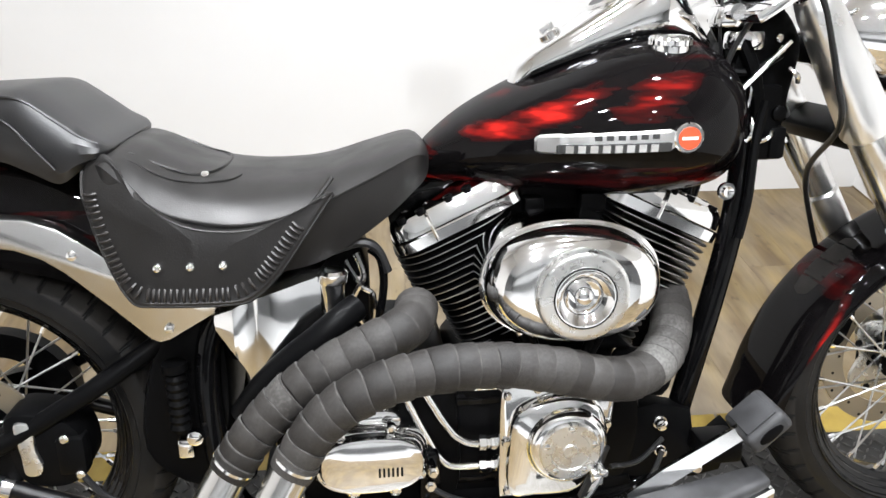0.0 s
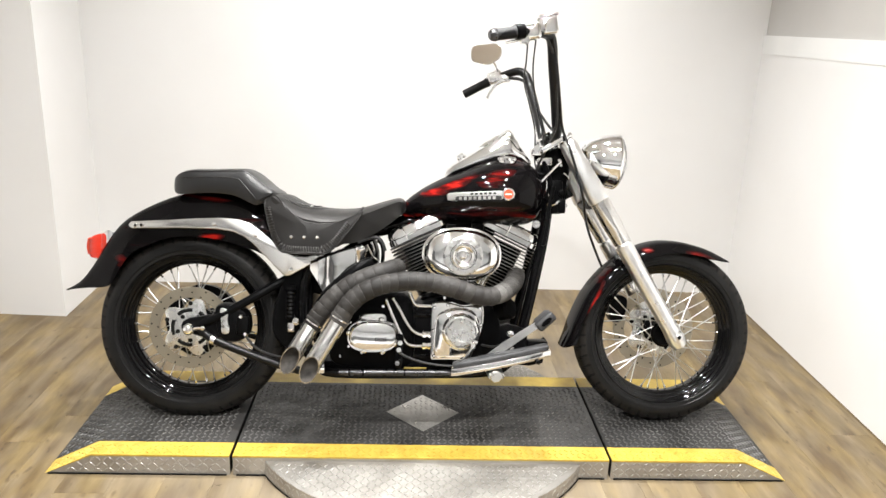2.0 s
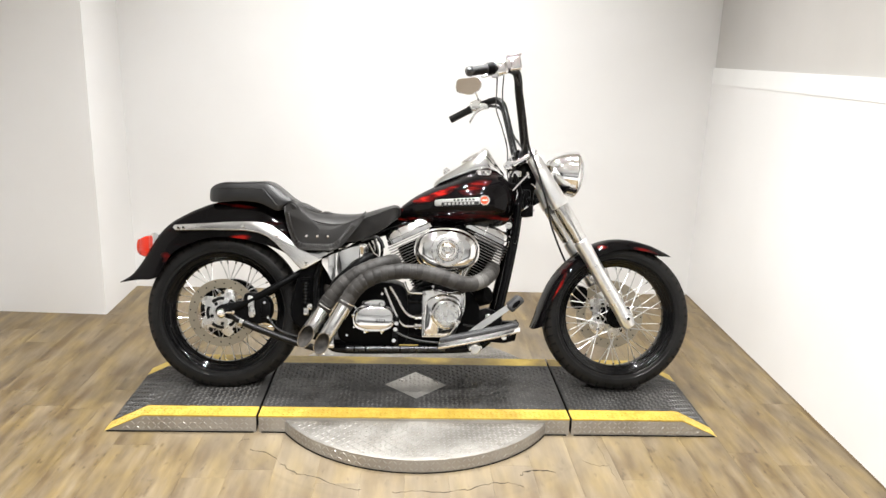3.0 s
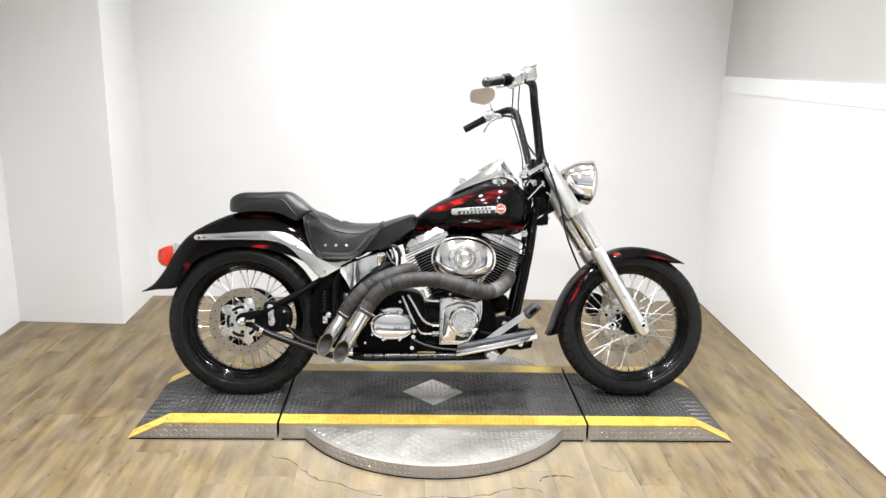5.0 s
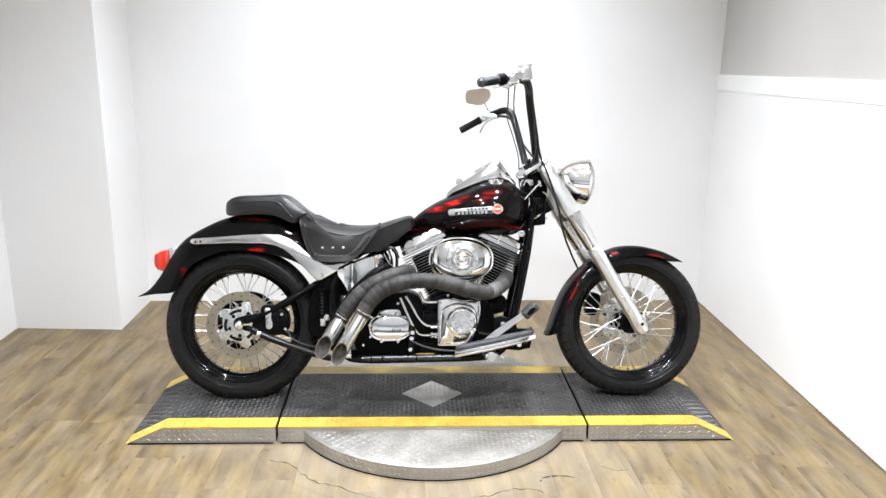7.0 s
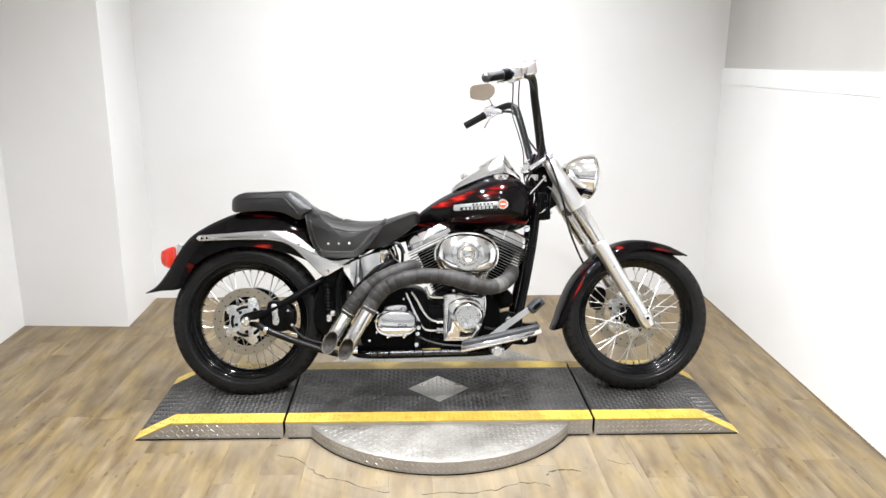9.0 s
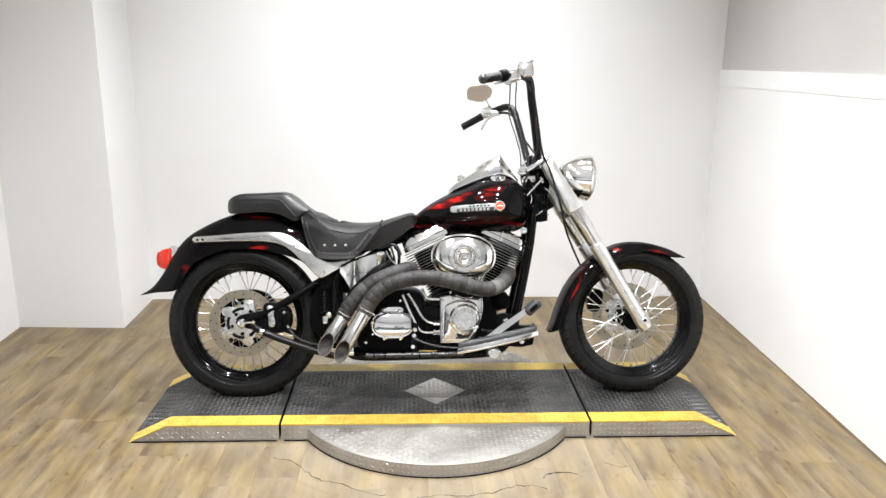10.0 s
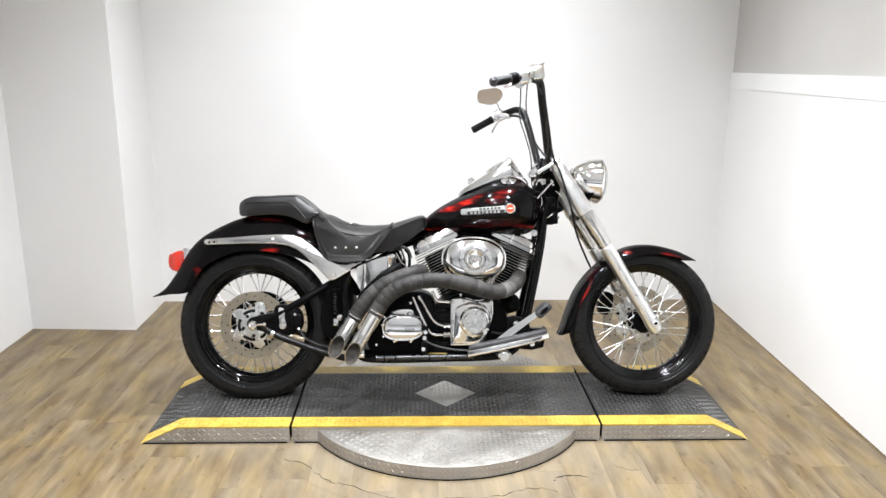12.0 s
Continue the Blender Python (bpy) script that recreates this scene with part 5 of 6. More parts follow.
for k in range(6):
    part("slot", box(-0.212 + k * 0.0065, -0.1925, 0.299, 0.0030, 0.002, 0.014, 0.0005), GAP_BLACK, gear_cover)
for x, h in ((-0.296, 0.345), (-0.188, 0.362), (-0.150, 0.335), (-0.258, 0.250), (-0.192, 0.249), (-0.302, 0.268), (-0.150, 0.275), (-0.135, 0.235), (-0.330, 0.235)):
    part("bolt", bolt(x, 0.136 if (x, h) not in ((-0.258, 0.250), (-0.192, 0.249)) else 0.150, h, 0.0072, 0.012), CHROME, gear_cover)
for x, h in ((-0.289, 0.287), (-0.250, 0.259), (-0.189, 0.259), (-0.152, 0.285), (-0.194, 0.362), (-0.268, 0.353), (-0.300, 0.318)):
    part("bolt", lathe([(0, 0.0085), (0.010, 0.0085), (0.012, 0.006), (0.010, 0.004)], V(x, 0.171, h), RIGHT, 10), CHROME, gear_cover)
part("clutch_arm_cover", plate(rounded([(-0.262, 0.352), (-0.262, 0.376), (-0.190, 0.378), (-0.184, 0.352)]), 0.13, 0.158, 0.005), CHROME, gear_cover)
for h, l in ((0.362, 0.105), (0.226, 0.105)):
    part("starter_drum", joined(lathe([(0, 0.024), (0.105, 0.024), (0.112, 0.019)], V(-0.135, l, h), (1, 0, 0), 20), box(-0.060, -l - 0.022, h, 0.030, 0.006, 0.012, 0.002)), BLACK_PAINT, bike)
for pts in ([(-0.182, 0.425), (-0.160, 0.372), (-0.134, 0.316), (-0.118, 0.288), (-0.095, 0.274), (-0.035, 0.274)], [(-0.160, 0.430), (-0.138, 0.395), (-0.114, 0.352), (-0.095, 0.326), (-0.070, 0.312), (-0.035, 0.312)], [(-0.105, 0.450), (-0.095, 0.425), (-0.080, 0.408), (-0.035, 0.406)]):
    line = part("oil_line", tube([V(x, 0.150, h) for x, h in pts], 0.0062, 10, 6), CHROME, bike, "chrome oil line")
    if pts[-1][1] < 0.35:
        part("union_nut", lathe([(0, 0.008), (0.002, 0.0115), (0.012, 0.0115), (0.014, 0.009), (0.018, 0.009), (0.020, 0.0115), (0.030, 0.0115)], V(-0.062, 0.150, pts[-1][1]), (1, 0, 0), 6), CHROME, line)
for x, h in ((-0.192, 0.400), (0.010, 0.432)):
    part("case_bolt", bolt(x, 0.132, h, 0.008, 0.012), CHROME, bike)

for x, h, l in ((-0.133, 0.288, 0.176), (-0.137, 0.265, 0.176), (-0.142, 0.221, 0.176)):
    part("stud", lathe([(-0.055, 0.0045), (0.0, 0.0045), (0.0, 0.0085), (0.008, 0.0085), (0.008, 0.0055), (0.014, 0.0055)], V(x, l, h), RIGHT, 6), CHROME, bike)
part("stud_bracket", plate(rounded([(-0.150, 0.208), (-0.147, 0.300), (-0.122, 0.302), (-0.126, 0.208)]), 0.130, 0.166, 0.003), BLACK_PAINT, bike, "gloss black bracket beside the gearbox")
link = part("shift_link", joined(tube([V(0.066, 0.236, 0.248), V(0.086, 0.238, 0.272), V(0.106, 0.232, 0.304)], 0.0046, 8, 4), box(0.100, -0.226, 0.296, 0.016, 0.022, 0.020, 0.003)), CHROME, bike, "chrome link beside the cam cover")
part("link_end", lathe([(0, 0.009), (0.012, 0.009), (0.014, 0.006)], V(0.064, 0.228, 0.245), RIGHT, 12), CHROME, link)
part("link_end", lathe([(-0.02, 0.007), (0.008, 0.007), (0.010, 0.004)], V(0.108, 0.228, 0.306), RIGHT, 12), CHROME, link)

# oil filter, horn block and the dark brackets before the engine
part("oil_filter", lathe([(0, 0.034), (0.004, 0.038), (0.070, 0.038), (0.078, 0.030), (0.080, 0.012)], V(0.178, 0.075, 0.372), (0.70, -0.62, 0.25), 28), BLACK_METAL, bike, "black oil filter can")
part("front_bracket", joined(plate([(0.175, 0.215), (0.165, 0.330), (0.225, 0.345), (0.285, 0.330), (0.300, 0.255), (0.350, 0.300), (0.362, 0.285), (0.345, 0.215), (0.300, 0.205)], 0.095, 0.125, 0.004), box(0.318, -0.150, 0.280, 0.065, 0.06, 0.035, 0.006)), BLACK_METAL, bike, "black engine mount and board bracket")
for x, h, r in ((0.234, 0.312, 0.0095), (0.238, 0.262, 0.008), (0.300, 0.228, 0.008)):
    part("mount_bolt", lathe([(0, r * 1.2), (0.004, r * 1.2), (0.004, r), (0.014, r), (0.016, r * 0.7)], V(x, 0.125, h), RIGHT, 14), CHROME, bike)

# oil tank and what hangs round it
FOLDS = ((-0.437, 0.120, 0.532, 0.516), (-0.431, 0.150, 0.536, 0.508), (-0.405, 0.158, 0.547, 0.470), (-0.396, 0.155, 0.551, 0.452), (-0.374, 0.157, 0.561, 0.412), (-0.364, 0.163, 0.565, 0.408), (-0.322, 0.166, 0.580, 0.430), (-0.312, 0.163, 0.583, 0.440), (-0.284, 0.158, 0.590, 0.450), (-0.274, 0.120, 0.592, 0.455))
oil_tank = part("oil_tank", loft([[V(x, -0.12, lo), V(x, l, lo), V(x, l + 0.004, 0.5 * (lo + hi)), V(x, l - 0.002, hi - 0.008), V(x, l - 0.014, hi), V(x, -0.12, hi)] for x, l, hi, lo in FOLDS]), CHROME, bike, "folded chrome oil tank side", 30)
part("filler_cap", lathe([(0, 0.014), (0.040, 0.018), (0.044, 0.021), (0.056, 0.021), (0.060, 0.017)], V(-0.268, 0.152, 0.530), (0.02, 0, 1), 24), CHROME, oil_tank, "chrome oil filler cap")
part("dark_duct", tube([V(-0.400, 0.170, 0.398), V(-0.368, 0.184, 0.446), V(-0.328, 0.190, 0.486), V(-0.292, 0.190, 0.514), V(-0.262, 0.182, 0.536), V(-0.236, 0.160, 0.548)], 0.019, 16, 6), BLACK_METAL, bike, "black duct behind the exhaust")
for pts, r, m in (([(-0.235, 0.610), (-0.225, 0.575), (-0.240, 0.540), (-0.225, 0.500)], 0.005, CHROME), ([(-0.215, 0.615), (-0.200, 0.600), (-0.196, 0.560), (-0.205, 0.505)], 0.006, BLACK_PAINT), ([(-0.250, 0.600), (-0.228, 0.560), (-0.212, 0.545), (-0.214, 0.500)], 0.0045, CHROME), ([(-0.280, 0.610), (-0.230, 0.625), (-0.205, 0.615), (-0.190, 0.580)], 0.007, CABLE)):
    part("hose", tube([V(x, 0.120, h) for x, h in pts], r, 8, 6), m, bike)
part("battery_side", plate([(-0.500, 0.440), (-0.330, 0.580), (-0.240, 0.640), (-0.215, 0.560), (-0.215, 0.420), (-0.340, 0.400)], -0.09, 0.07, 0.01), BLACK_METAL, bike, "dark side of the battery and mount tray")

# frame
FR = 0.0185
for s in (1, -1):
    part("frame_tube", tube([V(0.362, 0.030 * s, 0.800), V(0.358, 0.060 * s, 0.735), V(0.340, 0.085 * s, 0.617), V(0.314, 0.092 * s, 0.483), V(0.284, 0.096 * s, 0.345), V(0.264, 0.100 * s, 0.262), V(0.225, 0.110 * s, 0.200), V(0.150, 0.125 * s, 0.176), V(-0.050, 0.140 * s, 0.172), V(-0.330, 0.140 * s, 0.170), V(-0.400, 0.135 * s, 0.190), V(-0.440, 0.125 * s, 0.250), V(-0.455, 0.115 * s, 0.350), V(-0.450, 0.105 * s, 0.470), V(-0.400, 0.090 * s, 0.580)], FR, 14, 6), BLACK_PAINT, bike, "gloss black frame tube")
part("steering_head", joined(tube([V(0.338, 0, 0.925), V(0.432, 0, 0.760)], 0.030, 20, 1), plate([(0.250, 0.700), (0.335, 0.880), (0.395, 0.790), (0.372, 0.715)], -0.02, 0.02, 0.004)), BLACK_PAINT, bike, "black steering head and gussets")
part("backbone", tube([V(0.350, 0, 0.820), V(0.150, 0, 0.740), V(-0.150, 0, 0.660), V(-0.400, 0, 0.600)], 0.028, 14, 5), BLACK_PAINT, bike)
part("lower_frame_plate", plate([(-0.400, 0.168), (-0.395, 0.205), (0.190, 0.212), (0.200, 0.172)], -0.110, 0.130, 0.004), BLACK_METAL, bike, "black plate under the gearbox")
part("brake_rod", tube([V(-0.330, 0.168, 0.186), V(0.060, 0.168, 0.190)], 0.0105, 12, 1), RAIL, bike, "dark steel rail under the gearbox")
for x in (-0.300, -0.255, -0.120):
    part("rail_clip", lathe_ring([(0, 0.0105), (0, 0.0125), (0.006, 0.0125), (0.006, 0.0105)], V(x, 0.168, 0.1866), (1, 0, 0), 14), BLACK_METAL, bike)
part("yellow_tag", box(-0.083, -0.150, 0.1985, 0.074, 0.003, 0.006, 0.001), YELLOW_TAG, bike, "yellow warning sticker")
part("lower_cable", tube([V(-0.135, 0.172, 0.255), V(-0.100, 0.178, 0.238), V(-0.040, 0.180, 0.222), V(0.030, 0.185, 0.216), V(0.090, 0.190, 0.215), V(0.156, 0.190, 0.226), V(0.200, 0.180, 0.247), V(0.232, 0.150, 0.275)], 0.0042, 8, 6), CABLE, bike)
part("sensor_loom", joined(tube([V(0.118, 0.205, 0.330), V(0.100, 0.212, 0.285), V(0.085, 0.214, 0.250)], 0.008, 8, 4), tube([V(0.130, 0.200, 0.290), V(0.180, 0.180, 0.282), V(0.230, 0.150, 0.300)], 0.004, 8, 4)), CABLE, bike)

# rear fork, caliper and axle
for s in (1, -1):
    arm = part("swingarm", joined(tube([V(-0.800, 0.120 * s, 0.318), V(-0.740, 0.132 * s, 0.342), V(-0.620, 0.122 * s, 0.410), V(-0.520, 0.088 * s, 0.470), V(-0.460, 0.080 * s, 0.510)], 0.0145, 12, 4),
                                  plate(rounded([(-0.846, 0.300), (-0.842, 0.332), (-0.800, 0.345), (-0.735, 0.352), (-0.720, 0.320), (-0.735, 0.270), (-0.800, 0.285)]), 0.104 * s, 0.134 * s, 0.004)), BLACK_METAL, bike, "black triangulated rear fork")
    part("lower_strut", tube([V(-0.800, 0.120 * s, 0.312), V(-0.735, 0.136 * s, 0.268), V(-0.540, 0.140 * s, 0.196), V(-0.450, 0.140 * s, 0.172)], 0.0135, 16, 4), BLACK_BAR, arm, "satin black lower fork strut")
    if s > 0:
        part("arm_collar", tube([V(-0.752, 0.137, 0.274), V(-0.738, 0.138, 0.269)], 0.016, 12, 1), CHROME, arm)
        part("axle_nut", lathe([(0, 0.020), (0.014, 0.020), (0.022, 0.018), (0.030, 0.012), (0.033, 0.004)], V(-0.822, 0.134, 0.316), RIGHT, 20), CHROME, bike, "chrome axle nut cover")
        part("adjuster", joined(tube([V(-0.806, 0.146, 0.319), V(-0.770, 0.146, 0.321)], 0.0045, 8, 1), lathe([(0, 0.008), (0.008, 0.008)], V(-0.780, 0.146, 0.3205), (1, 0, 0), 6)), CHROME, bike)
caliper = part("rear_caliper", joined(plate(rounded([(-0.738, 0.380), (-0.690, 0.385), (-0.640, 0.360), (-0.632, 0.300), (-0.660, 0.268), (-0.715, 0.272), (-0.735, 0.310)]), 0.070, 0.138, 0.010), box(-0.650, -0.130, 0.320, 0.040, 0.03, 0.06, 0.006)), BLACK_METAL, bike, "black rear brake caliper")
part("caliper_insert", plate(rounded([(-0.722, 0.372), (-0.708, 0.376), (-0.696, 0.366), (-0.697, 0.335), (-0.690, 0.305), (-0.700, 0.292), (-0.716, 0.296), (-0.718, 0.325)]), 0.136, 0.144, 0.003), BRUSHED, caliper, "silver caliper insert")
for x, h in ((-0.655, 0.350), (-0.640, 0.292)):
    part("caliper_bolt", bolt(x, 0.142, h, 0.007, 0.008), CHROME, caliper)
part("brake_hose", tube([V(-0.640, 0.142, 0.300), V(-0.610, 0.146, 0.262), V(-0.560, 0.142, 0.236), V(-0.500, 0.130, 0.222)], 0.0048, 8, 6), CABLE, bike)
part("brake_reservoir", joined(lathe([(k * 0.0065, 0.016 if k % 2 else 0.013) for k in range(15)], V(-0.497, 0.128, 0.352), (0, 0, 1), 18), lathe([(0, 0.018), (0.012, 0.018)], V(-0.497, 0.128, 0.448), (0, 0, 1), 18)), BLACK_METAL, bike, "ribbed black brake light canister")
part("brake_union", joined(box(-0.492, -0.130, 0.325, 0.022, 0.016, 0.030, 0.003), lathe([(0, 0.012), (0.012, 0.012), (0.014, 0.008)], V(-0.476, 0.132, 0.345), RIGHT, 8)), CHROME, bike)
part("inner_fender", plate(rounded([(-0.560, 0.300), (-0.520, 0.480), (-0.440, 0.520), (-0.430, 0.350), (-0.470, 0.230)]), -0.08, 0.105, 0.01), BLACK_METAL, bike, "black inner guard before the rear wheel")


# exhaust
def wrap_pipe(pipe, pts, r, band, seed):
    """Turns of cloth tape, each lapping over the one before, with a frayed edge."""
    rng = random.Random(seed)
    path = spline(pts, 60)
    fr = frames_along(path)
    along = [0.0]
    for i in range(1, len(path)):
        along.append(along[-1] + (path[i] - path[i - 1]).length)
    at = 0.0
    while at < along[-1] - 0.004:
        wide = band * rng.uniform(0.85, 1.15)
        a0, a1 = at - 0.003, min(at + wide, along[-1])
        skew, phase, swell = rng.uniform(0.0025, 0.0085), rng.uniform(0, 6.28), rng.uniform(0.0, 0.0013)
        rings = []
        for s, rr in ((0.0, r - 0.0022), (0.09, r - 0.0005), (0.5, r + 0.0011), (0.93, r + 0.0018), (0.985, r + 0.0015), (1.0, r - 0.0008)):
            ring = []
            for k in range(20):
                t = 2 * math.pi * k / 20
                want = min(max(a0 + (a1 - a0) * s + skew * math.cos(t + 0.6) + 0.0008 * math.sin(3 * t + phase), 0.0), along[-1])
                i = min(max(next((q for q in range(len(along)) if along[q] >= want), len(along) - 1), 1), len(along) - 1)
                f = (want - along[i - 1]) / max(along[i] - along[i - 1], 1e-6)
                p = path[i - 1].lerp(path[i], f)
                u, v = fr[i][1], fr[i][2]
                ring.append(p + (rr + swell + 0.0006 * math.sin(2 * t + phase)) * (math.cos(t) * u + math.sin(t) * v))
            rings.append(ring)
        bm = loft(rings, cap=False)
        bm.faces.ensure_lookup_table()
        for f in bm.faces[60:]:
            f.material_index = 1
        part("wrap_turn", bm, [WRAP, WRAP_EDGE], pipe, "", 25)
        at += wide


def slash_tip(a, b, r, cut):
    """Chrome tip from a to b, the mouth cut on the slant so that it opens outward."""
    d = (b - a).normalized()
    path = [a.lerp(b, k / 10) for k in range(11)]
    rings = []
    t, u, v = frames_along(path)[0]
    outward = Vector((0.10, -1.0, 0.50))
    outward = (outward - d * outward.dot(d)).normalized()

    def mouth(rad, q):
        ring = []
        for k in range(28):
            ang = 2 * math.pi * k / 28
            off = rad * (math.cos(ang) * u + math.sin(ang) * v)
            ring.append(b + off - d * (off.dot(outward) * cut + cut * r) * q)
        return ring
    outer = [[p + r * (math.cos(2 * math.pi * k / 28) * u + math.sin(2 * math.pi * k / 28) * v) for k in range(28)] for p in path[:4]]
    bore = joined(loft([mouth(r - 0.0022, 1.0), [a.lerp(b, 0.30) + (r - 0.0022) * (math.cos(2 * math.pi * k / 28) * u + math.sin(2 * math.pi * k / 28) * v) for k in range(28)]], cap=False), loft([[a.lerp(b, q) + (r - 0.0022) * (math.cos(2 * math.pi * k / 28) * u + math.sin(2 * math.pi * k / 28) * v) for k in range(28)] for q in (0.29, 0.31)]))
    shell = loft(outer + [mouth(r, 1.0), mouth(r - 0.0022, 1.0)], cap=False)
    return shell, bore


P2 = [(-0.330, 0.270, 0.362), (-0.298, 0.270, 0.418), (-0.255, 0.270, 0.459), (-0.195, 0.270, 0.486), (-0.120, 0.268, 0.499), (-0.045, 0.262, 0.496), (0.025, 0.256, 0.482), (0.085, 0.248, 0.463), (0.140, 0.230, 0.451), (0.188, 0.200, 0.458), (0.222, 0.158, 0.475), (0.244, 0.112, 0.492), (0.254, 0.070, 0.505)]
P1 = [(-0.416, 0.232, 0.344), (-0.382, 0.232, 0.397), (-0.330, 0.230, 0.453), (-0.275, 0.226, 0.491), (-0.218, 0.218, 0.515), (-0.180, 0.202, 0.526), (-0.158, 0.172, 0.530), (-0.150, 0.125, 0.530)]
for pts, tip in ((P1, (-0.494, 0.285, 0.216)), (P2, (-0.429, 0.318, 0.192))):
    v = [V(*p) for p in pts]
    pipe = part("exhaust_pipe", tube(v, 0.0262, 18, 8), WRAP, bike, "exhaust pipe bound in grey-brown heat wrap")
    wrap_pipe(pipe, v, 0.0288, 0.027, len(pts))
    shell, bore = slash_tip(v[0] + (v[1] - v[0]) * 0.10, V(*tip) + (V(*tip) - v[0]).normalized() * 0.006, 0.0280, 1.55)
    part("exhaust_tip", shell, SATIN, pipe, "slash-cut chrome tip, stained inside")
    part("tip_bore", bore, SOOT, pipe)
    d = (v[1] - v[0]).normalized()
    part("wrap_clamp", lathe_ring([(0, 0.030), (0, 0.0322), (0.0042, 0.0322), (0.0042, 0.030)], v[0] + d * 0.017, d, 28), CHROME, pipe, "steel hose clamp")
part("pipe_bracket", box(-0.385, -0.235, 0.225, 0.030, 0.026, 0.045, 0.004), CHROME, bike, "chrome bracket between the pipes")

# floorboards, brake pedal
def board_ring(grow, lift, s):
    """Crescent plan of a floorboard: straight inside, bowed outside, ends rounded."""
    ring = []
    for k in range(25):
        u = -1 + 2 * k / 24
        x = 0.185 + 0.154 * u * (1 + grow)
        out = 0.286 + 0.022 * (1 - abs(u) ** 2.4) + 0.10 * grow
        ring.append((x, out))
    ring += [(0.185 + 0.154 * u * (1 + grow), 0.246 - 0.05 * grow) for u in (1.0, 0.6, 0.2, -0.2, -0.6, -1.0)]
    return [V(x, l * s, 0.2245 + (x - 0.034) * 0.2145 + lift) for x, l in ring]


for s in (1, -1):
    board = part("floorboard", loft([board_ring(g, d, s) for g, d in ((-0.04, -0.014), (0.0, -0.013), (0.012, -0.009), (0.012, 0.006), (0.0, 0.009), (-0.06, 0.010))]), CHROME, bike, "chrome-rimmed crescent rider floorboard", 50)
    part("rubber_pad", loft([board_ring(g, d, s) for g, d in ((-0.05, 0.008), (-0.025, 0.012), (-0.025, 0.020), (-0.045, 0.025), (-0.10, 0.027))]), PAD_RUBBER, board, "dark grey ribbed rubber pad", 50)
    if s > 0:
        part("board_hinge", joined(lathe([(0, 0.018), (0.010, 0.018), (0.013, 0.015)], V(0.168, 0.292, 0.2145), RIGHT, 24), box(0.170, -0.250, 0.216, 0.05, 0.10, 0.018, 0.004)), BRUSHED, board, "pale board pivot disc")
        part("board_bolt", lathe([(0, 0.007), (0.008, 0.007), (0.010, 0.004)], V(0.300, 0.298, 0.262), RIGHT, 10), BLACK_METAL, board)
pedal = part("brake_pedal", loft([[V(x + dx * w, l + dl, h + dh * w) for dx, dl, dh in ((-0.6, -0.006, 0.9), (-0.6, 0.002, 1.0), (0.6, 0.006, -1.0), (0.6, -0.002, -1.05))] for x, l, h, w in ((0.146, 0.236, 0.256, 0.0110), (0.198, 0.240, 0.297, 0.0110), (0.250, 0.245, 0.334, 0.0100), (0.302, 0.250, 0.371, 0.0090))]), CHROME, bike, "flat polished steel brake pedal arm")
part("pedal_pivot", lathe([(0, 0.012), (0.028, 0.012), (0.030, 0.008)], V(0.116, 0.242, 0.256), (1, 0, 0.1), 16), CHROME, pedal)
_tilt = Matrix.Rotation(radians(-43), 4, "Y")
pad = part("pedal_pad", box(0.325, -0.248, 0.384, 0.068, 0.078, 0.032, 0.010, _tilt, 4), PAD_RUBBER, pedal, "grey rubber pedal pad")
part("pad_recess", plate(oval(0.325, 0.384, 0.020, 0.0080, 2.2, 24, radians(43)), 0.284, 0.2878, 0.001), BLACK_METAL, pedal)
part("pad_rib", box(0.3135, -0.248, 0.3964, 0.050, 0.060, 0.004, 0.0015, _tilt), PAD_RUBBER, pedal)

# front end
F0, F1 = V(0.4025, 0, 0.953), V(0.803, 0, 0.288)
FD = (F1 - F0).normalized()
